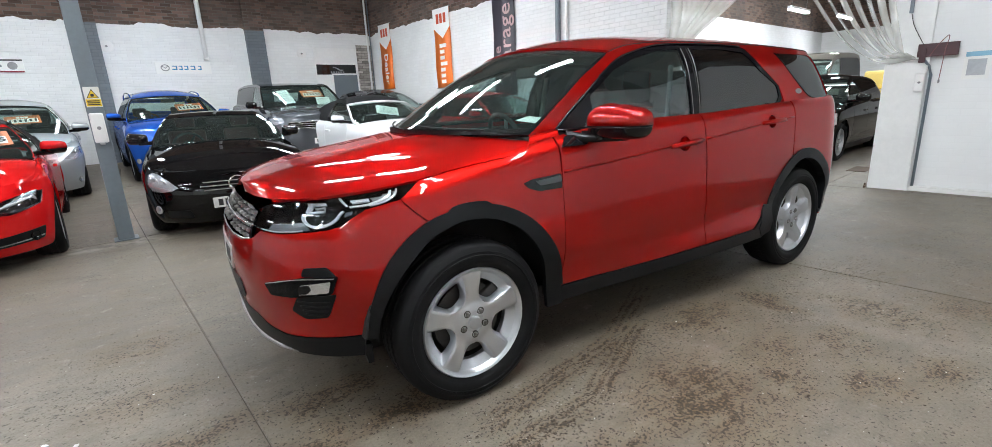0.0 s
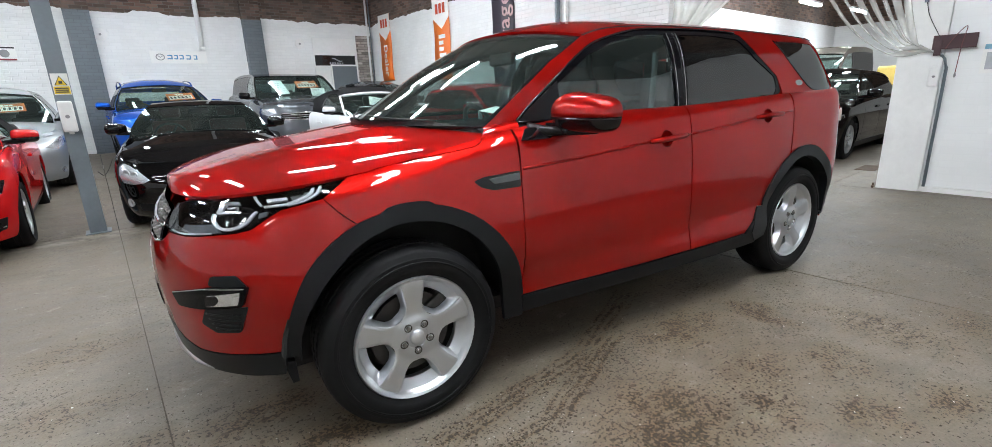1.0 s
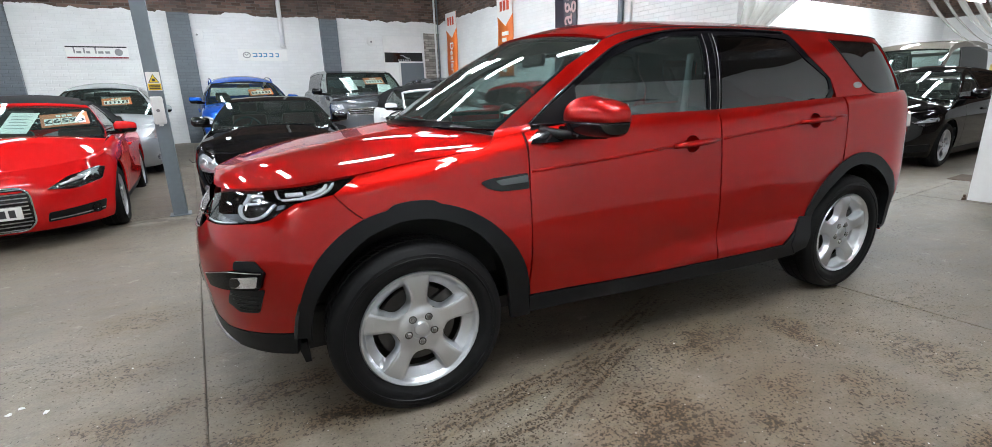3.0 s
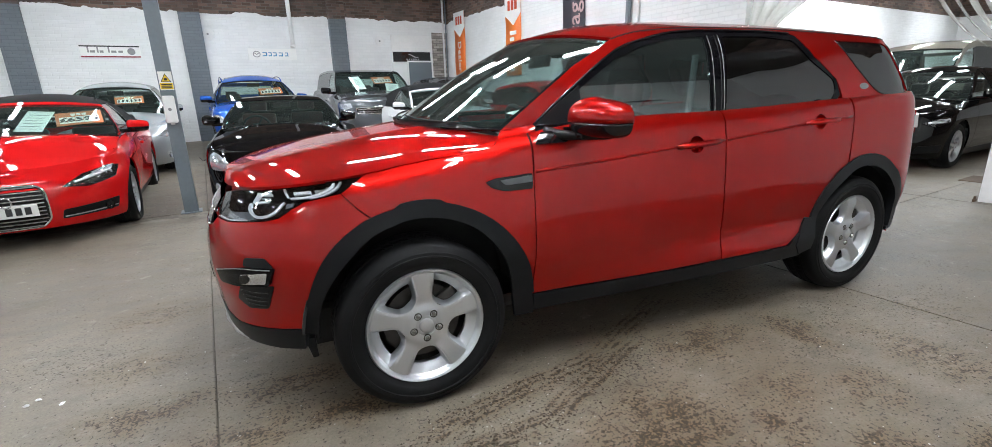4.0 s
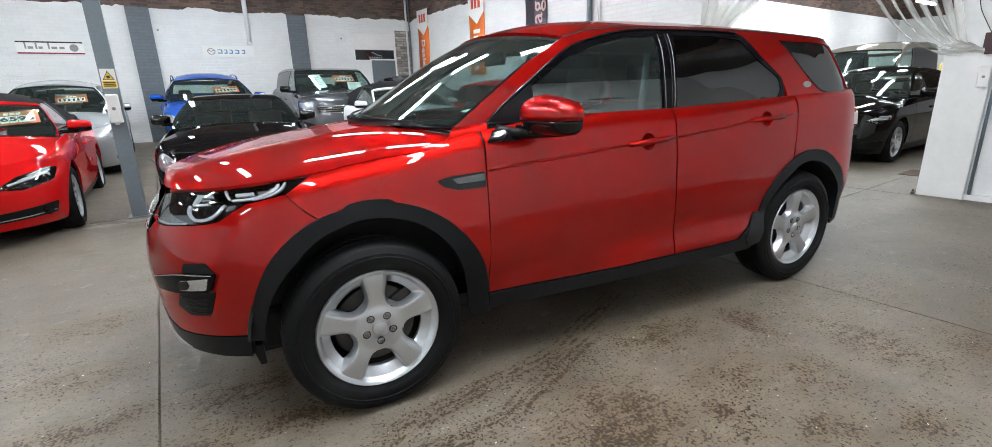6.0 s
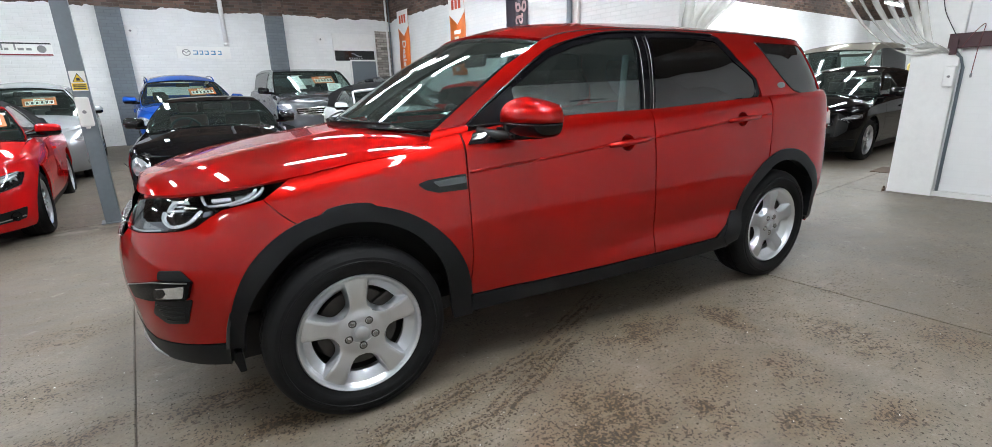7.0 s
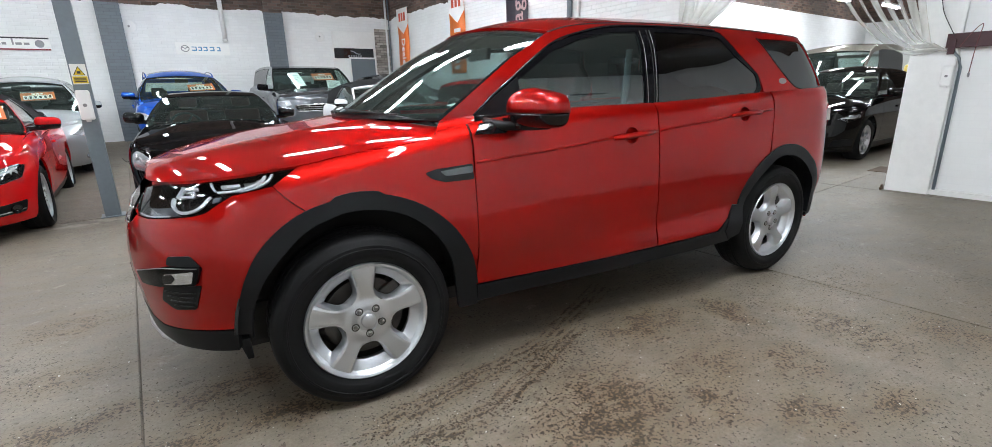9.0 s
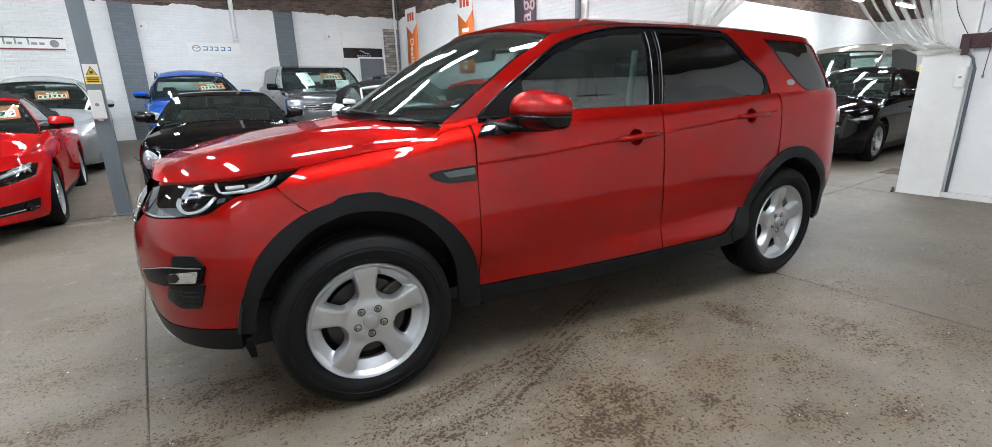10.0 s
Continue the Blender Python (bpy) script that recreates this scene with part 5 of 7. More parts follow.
both_sides("pillar_foot", pillar_foot, [(0.37, 0.0), (0.55, 0.0), (0.55, 1.0), (0.37, 1.0)], M_RED, hero, d=0.045, thick=0.01)
front_door = [(0.5045, 0.9), (0.5045, 0.6), (0.4985, 0.412), (0.877, 0.402), (1.267, 0.398), (1.604, 0.401), (1.604, 0.46), (1.598, 0.773), (1.600, 1.094)] + top_line(1.612, 0.515, 12)
rear_door = [(1.608, 1.094), (1.606, 0.773), (1.612, 0.401), (2.09, 0.408), (2.20, 0.47), (2.262, 0.545)] + ra(158, 108, 18) + [(2.596, 0.93), (2.60, 1.10)] + top_line(2.59, 1.620, 10)
quarter = [(2.604, 0.93)] + ra(106, -6, 40) + [(3.20, 0.45), (ur - 0.25, 0.47), (ur - 0.25, 0.7)] + top_line(ur - 0.25, 2.608, 14)
HANDLES = ((1.408, 1.018), (2.322, 1.082))
fdoors = both_sides("front_door", B, with_hole(front_door, arc(1.408, 1.018, 0.047, 0.042, 0, 340, 17)), M_RED, hero, d=0.035, thick=0.015)
rdoors = both_sides("rear_door", B, with_hole(rear_door, arc(2.322, 1.082, 0.047, 0.042, 0, 340, 17)), M_RED, hero, d=0.035, thick=0.015)
both_sides("rear_quarter", B, quarter, M_RED, hero, d=0.035, thick=0.015)
part("rear_bumper", sheet(B, [(3.16, 0.33), (2 * ur - 3.16, 0.33), (2 * ur - 3.21, 0.446), (3.21, 0.446)], d=0.05, thick=0.02, proud=0.0), M_PLASTIC, hero, "black plastic rear bumper")
part("tailgate", sheet(B, [(ur - 0.245, 0.47), (ur + 0.245, 0.47), (ur + 0.245, 1.2), (ur - 0.245, 1.2)], d=0.05, thick=0.02), M_RED, hero)
both_sides("sill", B, [(0.50, 0.33), (1.09, 0.322), (1.65, 0.322), (2.21, 0.33), (2.26, 0.42), (2.20, 0.462), (2.10, 0.402), (1.267, 0.392), (0.877, 0.396), (0.500, 0.406)], M_PLASTIC, hero, "black plastic sill", d=0.05, thick=0.06, proud=0.006)
# arch trims with a small step at the crown
def step(pts):
    return [(x, z + (0.010 if -0.075 < x < 0.10 else 0.0)) for x, z in pts]
front_trim = [(0.50, 0.318), (0.492, 0.42)] + step(fa(6, 172, 66, 0.007)) + [(-0.464, 0.43), (-0.466, 0.415), (-0.402, 0.415)] + round_hub(0.008, FRONT_INNER, 176, 4, 60) + [(0.408, 0.32)]
rear_trim = [(2.16, 0.40), (2.255, 0.54)] + ra(158, 4, 60, 0.007) + [(3.21, 0.44), (3.20, 0.36), (3.125, 0.36)] + round_hub(2.735, REAR_INNER, 0, 172, 60) + [(2.30, 0.36), (2.2, 0.34)]
both_sides("arch_trim", B, front_trim, M_PLASTIC, hero, "black plastic arch trim", d=0.035, thick=0.022, proud=0.008)
both_sides("arch_trim", B, rear_trim, M_PLASTIC, hero, "black plastic arch trim", d=0.035, thick=0.05, proud=0.010)
# side frame and glass
win_f = [(0.615, 1.155), (0.778, 1.275), (1.039, 1.428), (1.237, 1.496), (1.464, 1.539), (1.675, 1.551), (1.625, 1.343), (1.608, 1.150)]
win_r = [(1.71, 1.153), (1.745, 1.35), (1.80, 1.551), (2.10, 1.556), (2.335, 1.535), (2.415, 1.42), (2.563, 1.31), (2.572, 1.24), (2.535, 1.197), (2.45, 1.181)]
win_q = [(2.665, 1.538), (2.95, 1.532), (3.10, 1.524), (3.17, 1.505), (3.23, 1.38), (3.28, 1.228), (3.10, 1.205), (3.0, 1.207), (2.952, 1.217), (2.864, 1.267), (2.752, 1.388)]
outer = [(0.402, 1.135)] + HERO["ws"][1:] + HERO["roof"][1:] + [(3.55, 1.52), (3.62, 1.15), (3.3, 1.17), (2.62, 1.16), (2.615, 1.22), (2.585, 1.31), (2.45, 1.44), (2.375, 1.562), (2.33, 1.577), (2.10, 1.588),
                                                                 (1.80, 1.587), (1.50, 1.574), (1.255, 1.532), (1.03, 1.461), (0.706, 1.262), (0.56, 1.150)]
qhole = [(2.675, 1.534), (2.757, 1.391), (2.867, 1.271), (2.954, 1.221), (3.0, 1.211), (3.10, 1.209), (3.275, 1.231), (3.226, 1.38), (3.166, 1.501), (3.10, 1.520), (2.95, 1.528)]
k = min(range(len(outer)), key=lambda i: (Vector(outer[i]) - Vector((2.695, 1.587))).length)
frame_poly = outer[:k + 1] + [qhole[0]] + qhole[1:] + [qhole[0]] + outer[k:]
both_sides("side_frame", C, frame_poly, M_RED, hero, "red pillars and cant rail", d=0.04, thick=0.025)
band = [(0.555, 1.13), (0.56, 1.150), (0.706, 1.262), (1.03, 1.461), (1.255, 1.532), (1.50, 1.574), (1.80, 1.587), (2.10, 1.588), (2.33, 1.577), (2.375, 1.562), (2.45, 1.44), (2.585, 1.31), (2.60, 1.22), (2.56, 1.185), (2.419, 1.16), (1.6, 1.13)]
holes = [rounded(win_f, 0.015), rounded(win_r, 0.02)]
band2 = list(band)
ia = band2.index((2.419, 1.16))
hr = holes[1]
if area(hr) > 0:
    hr = hr[::-1] if area(band) > 0 else hr
elif area(band) < 0:
    hr = hr[::-1]
jr = min(range(len(hr)), key=lambda i: (Vector(hr[i]) - Vector((2.419, 1.187))).length)
hf = holes[0]
if (area(hf) > 0) == (area(band) > 0):
    hf = hf[::-1]
jf = min(range(len(hf)), key=lambda i: (Vector(hf[i]) - Vector((1.608, 1.150))).length)
band2 = band[:ia + 1] + hr[jr:] + hr[:jr + 1] + band[ia:] + hf[jf:] + hf[:jf + 1] + [band[-1]]
both_sides("window_surround", C, band2, M_PILLAR, hero, "gloss black window surround", d=0.04, thick=0.02, proud=-0.002)
both_sides("front_window", C, win_f, M_DOOR_GLASS, hero, "lightly tinted door glass", d=0.02, thick=0.005, proud=-0.006, back=True)
both_sides("rear_door_window", C, win_r, M_TINT, hero, "dark tinted rear door glass", d=0.02, thick=0.005, proud=-0.006, back=True)
both_sides("quarter_window", C, shrink(win_q, -0.006) if area(win_q) > 0 else win_q, M_TINT, hero, "dark tinted quarter glass", d=0.05, thick=0.005, proud=-0.004, back=True)
both_sides("rear_glass_edge", C, [(3.285, 1.228), (3.235, 1.38), (3.175, 1.506), (3.50, 1.50), (3.58, 1.38), (3.62, 1.228)], M_PILLAR, hero, "gloss black edge beside the rear glass", d=0.05, thick=0.006, proud=0.003)
rw = [(3.62, 1.2), (2 * cab.ur - 3.62, 1.2), (2 * cab.ur - 3.55, 1.5), (3.55, 1.5)]
part("rear_window", sheet(C, rw, d=0.06, thick=0.005, back=True), M_TINT, hero)


def skin_bar(name, fn, pts, r, material, parent, label="", off=0.0, closed=False, n=6, sides=(-1, 1)):
    """A bar lying along a skin, on both sides of the car."""
    line = spline([(u, v, 0) for u, v in pts], 5, closed)
    near = [at_skin(fn, p.x, p.y, off) for p in line]
    for s in sides:
        part(name, tube([(p.x, p.y * -s, p.z) for p in near], r, n, closed), material, parent, label)


def ellipse(cu, cv, ru, rv, n=20):
    return [(cu + ru * math.cos(2 * math.pi * i / n), cv + rv * math.sin(2 * math.pi * i / n)) for i in range(n)]


# headlamps of the red car: dark bowl, bright ring and strips, clear lens
lamp = [(-1.125, 0.850)] + [(u, z + 0.004) for u, z in lamp_low[::-1]] + [(-0.214, 0.981)] + lamp_up
for s, fn in ((-1, B), (1, mirrored(B))):
    fl = s > 0
    h = part("headlamp", sheet(fn, lamp, d=0.03, thick=-0.052, proud=-0.055, flip=fl), M_GLOSS_BLACK, hero, "clear headlamp with a bright ring in a dark bowl")
    near = lambda u, v, o: (lambda p: Vector((p.x, p.y * -s, p.z)))(at_skin(B, u, v, o))
    run = lambda pts, o=-0.02, n=5: [near(p.x, p.y, o) for p in spline([(u, v, 0) for u, v in pts], n)]
    piece = lambda name, poly, material, proud=-0.012, label="", thick=0.008: part(name, sheet(fn, poly, d=0.02, thick=thick, proud=proud, flip=fl), material, h, label)
    both = lambda a, b: [(p.x, p.y) for p in spline([(u, v, 0) for u, v in a], 4)] + [(p.x, p.y) for p in spline([(u, v, 0) for u, v in b], 4)]
    piece("light_ring", both([(-0.800, 0.919), (-0.791, 0.898), (-0.743, 0.877), (-0.683, 0.868), (-0.620, 0.877), (-0.581, 0.895), (-0.563, 0.918), (-0.550, 0.928)],
                             [(-0.558, 0.931), (-0.575, 0.922), (-0.595, 0.901), (-0.631, 0.885), (-0.687, 0.878), (-0.735, 0.884), (-0.772, 0.900), (-0.782, 0.919)]), M_DRL, label="white light guide in a half ring")
    piece("light_blade", both([(-0.522, 0.941), (-0.424, 0.945), (-0.351, 0.958), (-0.307, 0.976), (-0.292, 0.998)], [(-0.303, 1.0), (-0.318, 0.982), (-0.357, 0.966), (-0.429, 0.952), (-0.526, 0.947)]), M_DRL, label="white light guide sweeping up in a blade")
    piece("light_blade", both([(-0.412, 0.941), (-0.338, 0.951), (-0.285, 0.973), (-0.262, 0.998)], [(-0.270, 1.0), (-0.292, 0.977), (-0.342, 0.956), (-0.414, 0.944)]), M_DRL, -0.010)
    piece("blade_step", both([(-0.424, 0.945), (-0.345, 0.957), (-0.300, 0.976), (-0.288, 0.998)], [(-0.272, 0.998), (-0.290, 0.975), (-0.340, 0.954), (-0.414, 0.943)]), M_REFLECTOR, -0.020)
    piece("bracket_glint", [(-0.770, 0.955), (-0.781, 0.941), (-0.786, 0.923), (-0.757, 0.920), (-0.753, 0.938), (-0.741, 0.951)], M_DRL, -0.016, "bright bracket")
    # top bar of the bracket, white for the ceiling lamp's painted reflection
    piece("bracket_glint", [(-0.780, 0.951), (-0.661, 0.956), (-0.668, 0.963), (-0.791, 0.959)], M_DRL, -0.020)
    piece("bracket_glint", [(-0.770, 0.919), (-0.670, 0.927), (-0.677, 0.933), (-0.778, 0.925)], M_DRL, -0.014)
    piece("bracket_glint", [(-0.667, 0.929), (-0.671, 0.948), (-0.735, 0.943), (-0.728, 0.938), (-0.674, 0.943), (-0.680, 0.931)], M_REFLECTOR, -0.018)
    piece("module_frame", [(-0.593, 0.980), (-0.576, 0.965), (-0.548, 0.948), (-0.537, 0.951), (-0.562, 0.967), (-0.578, 0.982)], M_DRL, -0.014)
    piece("side_module", rounded([(-0.535, 0.978), (-0.405, 0.981), (-0.405, 0.957), (-0.53, 0.952)], 0.006, 2), M_GLOSS_BLACK, -0.030)
    # white bar: a reflection on the module, painted as a solid piece
    piece("side_glint", rounded([(-0.517, 0.961), (-0.417, 0.966), (-0.422, 0.976), (-0.524, 0.971)], 0.003, 2), M_DRL, -0.020)
    piece("turn_facet", [(-0.415, 0.989), (-0.344, 0.992), (-0.356, 0.978), (-0.404, 0.973)], M_REFLECTOR, -0.034)
    piece("turn_facet", [(-0.342, 0.992), (-0.308, 0.995), (-0.323, 0.982), (-0.352, 0.978)], M_REFLECTOR, -0.026)
    piece("corner_facet", [(-0.550, 0.927), (-0.510, 0.932), (-0.510, 0.917), (-0.549, 0.910)], M_SMOKED, -0.024)
    inner = [near(-0.672 + 0.095 * math.cos(a), 0.918 + 0.040 * math.sin(a), -0.040) for a in [2 * math.pi * i / 28 for i in range(28)]]
    part("lamp_bezel", tube(inner, 0.004, 6, True), M_GLOSS_BLACK, h)
    c0 = near(-0.66, 0.908, -0.040)
    bm = bmesh.new()
    bmesh.ops.create_uvsphere(bm, u_segments=20, v_segments=12, radius=0.026)
    for f in bm.faces:
        f.smooth = True
    part("projector", bm, M_GLOSS_BLACK, h, "", Matrix.Translation(c0))
    part("reflector", sheet(fn, [(-0.80, 0.893), (-0.96, 0.878), (-1.03, 0.874), (-1.05, 0.850), (-0.90, 0.850), (-0.75, 0.864)], d=0.03, thick=0.01, proud=-0.034, flip=fl), M_SMOKED, h, "grey smoked reflector")
    part("light_strip", tube(run([(-1.06, 0.846), (-0.92, 0.846), (-0.76, 0.858)], -0.01), 0.0035, 6), M_DRL, h)
    part("lamp_lens", sheet(fn, lamp, d=0.03, thick=0.003, proud=0.0, back=True, flip=fl), M_LENS, h, "clear lamp lens")
# fog lamps in gloss black blades
for nm, poly, mt, pr in (("fog_trim", [(-0.735, 0.690), (-0.722, 0.722), (-0.601, 0.728), (-0.552, 0.690)], M_PLASTIC, 0.005),
                         ("fog_intake", [(-0.775, 0.606), (-0.82, 0.546), (-0.745, 0.513), (-0.619, 0.523), (-0.562, 0.622)], M_PLASTIC, 0.004),
                         ("fog_blade", [(-0.965, 0.648), (-0.925, 0.604), (-0.79, 0.608), (-0.577, 0.626), (-0.545, 0.692), (-0.725, 0.688)], M_PILLAR, 0.014)):
    both_sides(nm, B, rounded(poly, 0.012, 3), mt, hero, d=0.03, thick=0.02, proud=pr)
both_sides("fog_lamp", B, rounded([(-0.735, 0.660), (-0.577, 0.677), (-0.592, 0.634), (-0.747, 0.622)], 0.008, 3), M_FOG, hero, "bright fog lamp", d=0.015, thick=0.01, proud=0.017)
# black sheet paints the dim end of the lamp's reflection gradient
both_sides("fog_painted_shade", B, rounded([(-0.742, 0.656), (-0.690, 0.664), (-0.675, 0.646), (-0.700, 0.629), (-0.748, 0.624)], 0.006, 2), M_GLOSS_BLACK, hero, d=0.015, thick=0.004, proud=0.0185)
skin_bar("fog_brightline", B, [(-0.945, 0.650), (-0.82, 0.672), (-0.725, 0.683), (-0.56, 0.687)], 0.0018, M_STEEL, hero, off=0.017)
for k in range(4):
    skin_bar("intake_slat", B, [(-0.775 + 0.012 * k, 0.590 - 0.018 * k), (-0.68, 0.588 - 0.018 * k), (-0.60 - 0.006 * k, 0.592 - 0.018 * k)], 0.003, M_PLASTIC, hero, off=0.005)
# grille with rows of bright studs
grille = [(uf, 0.787), (-1.21, 0.789), (-1.125, 0.803), (-1.12, 0.90), (-1.22, 0.912), (uf, 0.914)]
g = part("grille", sheet(B, grille + mir(grille), d=0.04, thick=-0.02, proud=-0.016), M_GLOSS_BLACK, hero, "dark grille with bright hexagonal studs")
stud = box(-0.008, 0.008, -0.013, 0.013, -0.0075, 0.0075, 0.005, 2)
stud_me = bpy.data.meshes.new("stud")
stud.to_mesh(stud_me)
stud.free()
for j in range(5):
    for i in range(12):
        u = -1.145 - (i + 0.5 * (j % 2)) * 0.052
        p = at_skin(B, u, 0.804 + 0.022 * j, -0.006)
        q = at_skin(B, u, 0.804 + 0.022 * j, 0.0) - p
        part("grille_stud", stud_me, M_STEEL, g, "", Matrix.Translation(p) @ pose(0, 0, 0, 0, 0, math.degrees(math.atan2(q.y, q.x)) + 180))
gl = [(-1.11, 0.802), (-1.2, 0.786), (-1.32, 0.782), (uf, 0.781)]
part("grille_bar", tube([at_skin(B, u, v, 0.002) for u, v in gl + mir(gl)[1:]], 0.006, 8), M_CHROME, hero, "satin bright bar under the grille")
gm = [(-1.115, 0.852), (-1.2, 0.850), (-1.32, 0.849), (uf, 0.849)]
part("grille_bar", tube([at_skin(B, u, v, 0.004) for u, v in gm + mir(gm)[1:]], 0.007, 8), M_CHROME, hero, "satin bright bar across the grille")
skin_bar("grille_bar", B, [(-1.11, 0.80), (-1.125, 0.84), (-1.11, 0.875)], 0.005, M_GLOSS_BLACK, hero)
def on_nose(y):
    return uf + math.copysign(1.333 / 1.5708 * (abs(y) / 0.945) ** 1.35, y)


nose_strip = lambda a, b, z0, z1: [(on_nose(a + (b - a) * i / 8), z0) for i in range(9)] + [(on_nose(b + (a - b) * i / 8), z1) for i in range(9)]
np_front = part("number_plate", sheet(B, nose_strip(-0.30, 0.18, 0.61, 0.72), d=0.04, thick=0.004, proud=0.004), M_PLATE, hero, "white plate with dark bars")
for yb in (-0.25, -0.19, -0.13, 0.01, 0.07, 0.13):
    part("plate_bar", sheet(B, nose_strip(yb - 0.022, yb + 0.022, 0.632, 0.70), d=0.04, thick=0.001, proud=0.0052), M_INK, np_front)
# side vents, handles, badges
both_sides("side_vent", B, rounded([(0.281, 0.942), (0.327, 0.954), (0.495, 0.962), (0.495, 0.897), (0.364, 0.898), (0.309, 0.916)], 0.01, 3), M_GLOSS_BLACK, hero, "gloss black side vent with a grey strip", d=0.03, thick=0.02, proud=0.005)
both_sides("vent_strip", B, rounded([(0.345, 0.944), (0.492, 0.954), (0.492, 0.925), (0.37, 0.922)], 0.006, 2), M_VENT, hero, d=0.03, thick=0.01, proud=0.008)
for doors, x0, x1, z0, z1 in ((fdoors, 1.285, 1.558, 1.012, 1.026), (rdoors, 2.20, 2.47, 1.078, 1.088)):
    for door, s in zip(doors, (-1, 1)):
        pts = [at_skin(B, x0 + (x1 - x0) * k / 8, z0 + (z1 - z0) * k / 8, o) for k, o in zip(range(9), (0.004, 0.02, 0.03, 0.033, 0.034, 0.033, 0.03, 0.02, 0.006))]
        me = tube([(p.x, p.y * -s, p.z) for p in pts], [0.011, 0.014, 0.015, 0.015, 0.015, 0.015, 0.015, 0.014, 0.012], 10)
        part("door_handle", me, M_RED, door, "red pull handle")
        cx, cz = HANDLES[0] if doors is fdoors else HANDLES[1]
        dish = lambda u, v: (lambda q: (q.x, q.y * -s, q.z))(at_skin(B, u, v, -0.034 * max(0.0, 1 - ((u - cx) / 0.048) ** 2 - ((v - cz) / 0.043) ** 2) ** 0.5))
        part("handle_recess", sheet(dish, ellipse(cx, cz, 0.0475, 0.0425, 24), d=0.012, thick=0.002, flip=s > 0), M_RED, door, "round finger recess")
skin_bar("crease", B, [(0.515, 0.966), (0.848, 0.983), (1.207, 1.008), (1.598, 1.028)], 0.008, M_RED, hero, off=-0.004)
skin_bar("crease", B, [(1.616, 1.029), (2.0, 1.058), (2.227, 1.077), (2.59, 1.10)], 0.008, M_RED, hero, off=-0.004)
skin_bar("waist_seal", C, [(0.57, 1.146), (0.9, 1.144), (1.3, 1.143), (1.6, 1.146), (1.75, 1.15), (2.2, 1.168), (2.42, 1.178)], 0.007, M_GLOSS_BLACK, hero, off=0.004)
both_sides("badge", C, ellipse(2.806, 1.266, 0.036, 0.018), M_STEEL, hero, "small oval bright badge", d=0.02, thick=0.004, proud=0.003)
skin_bar("drip_strip", C, [(0.56, 1.150), (0.706, 1.258), (1.03, 1.457), (1.255, 1.528), (1.50, 1.570), (1.80, 1.583), (2.10, 1.584), (2.33, 1.574)], 0.005, M_GLOSS_BLACK, hero, off=0.003)
for s in (-1, 1):
    arm = tube(spline([(0.60, s * 0.84, 1.118), (0.66, s * 0.90, 1.108), (0.74, s * 0.985, 1.106), (0.80, s * 1.06, 1.110)], 4), [0.030, 0.028, 0.026, 0.024, 0.022, 0.020, 0.019, 0.018, 0.018, 0.018, 0.018, 0.018, 0.016], 10)
    part("mirror_arm", arm, M_PLASTIC, hero, "black mirror arm")
skin_bar("roof_joint", C, [(x, z - 0.006) for x, z in HERO["roof"][:-1]], 0.0035, M_DARK, hero, off=0.0005)
both_sides("mirror_sail", C, [(0.555, 1.085), (0.566, 1.150), (0.66, 1.216), (0.815, 1.312), (0.812, 1.22), (0.745, 1.155), (0.73, 1.085)], M_PLASTIC, hero, d=0.03, thick=0.02, proud=0.005)
both_sides("mirror_plinth", B, rounded([(0.52, 1.076), (0.56, 1.118), (0.70, 1.122), (0.675, 1.076)], 0.01, 2), M_GLOSS_BLACK, hero, "gloss black plinth under the mirror arm", d=0.03, thick=0.02, proud=0.008)
both_sides("door_pillar", C, [(1.612, 1.145), (1.632, 1.34), (1.685, 1.555), (1.79, 1.555), (1.738, 1.35), (1.703, 1.148)], M_PILLAR, hero, "gloss black door pillar", d=0.05, thick=0.01, proud=0.002)
both_sides("pillar_gap", C, [(1.668, 1.145), (1.70, 1.35), (1.742, 1.555), (1.747, 1.555), (1.705, 1.35), (1.673, 1.145)], M_DARK, hero, d=0.05, thick=0.004, proud=0.003)
both_sides("tail_lamp", B, rounded([(3.42, 0.955), (3.80, 0.965), (3.80, 1.13), (3.36, 1.11)], 0.02, 3), M_TAIL, hero, "red and clear tail lamp", d=0.04, thick=0.02, proud=0.006)
both_sides("tail_lamp_clear", B, rounded([(3.40, 0.99), (3.70, 0.995), (3.70, 1.09), (3.37, 1.08)], 0.015, 3), M_TAIL_CLEAR, hero, d=0.04, thick=0.02, proud=0.018)
part("spoiler", sheet(lambda x, p: (x, p * 0.57, 1.575 - 0.18 * (x - 3.2) ** 1 + 0.035 * (1 - p * p)), rounded([(3.10, -0.92), (3.30, -0.86), (3.30, 0.86), (3.10, 0.92)], 0.05, 3), d=0.08, thick=0.03, back=True), M_RED, hero)
skin_bar("pillar_brightline", C, [(1.628, 1.16), (1.648, 1.34), (1.690, 1.55)], 0.002, M_STEEL, hero, off=0.003)
skin_bar("pillar_brightline", C, [(1.690, 1.15), (1.722, 1.35), (1.768, 1.555)], 0.002, M_STEEL, hero, off=0.003)
for s in (-1, 1):
    part("seat_belt", ribbon(spline([(1.68, s * 0.60, 1.46), (1.64, s * 0.62, 1.2), (1.58, s * 0.63, 0.75)], 4), (1.0, 0.0, 0.1), 0.048, 0.002), M_BELT, hero, "pale grey seat belt")
skin_bar("weather_strip", C, [(2.675, 1.534), (2.757, 1.390), (2.867, 1.270), (2.954, 1.220), (3.10, 1.208), (3.27, 1.226)], 0.004, M_GLOSS_BLACK, hero, off=0.001)
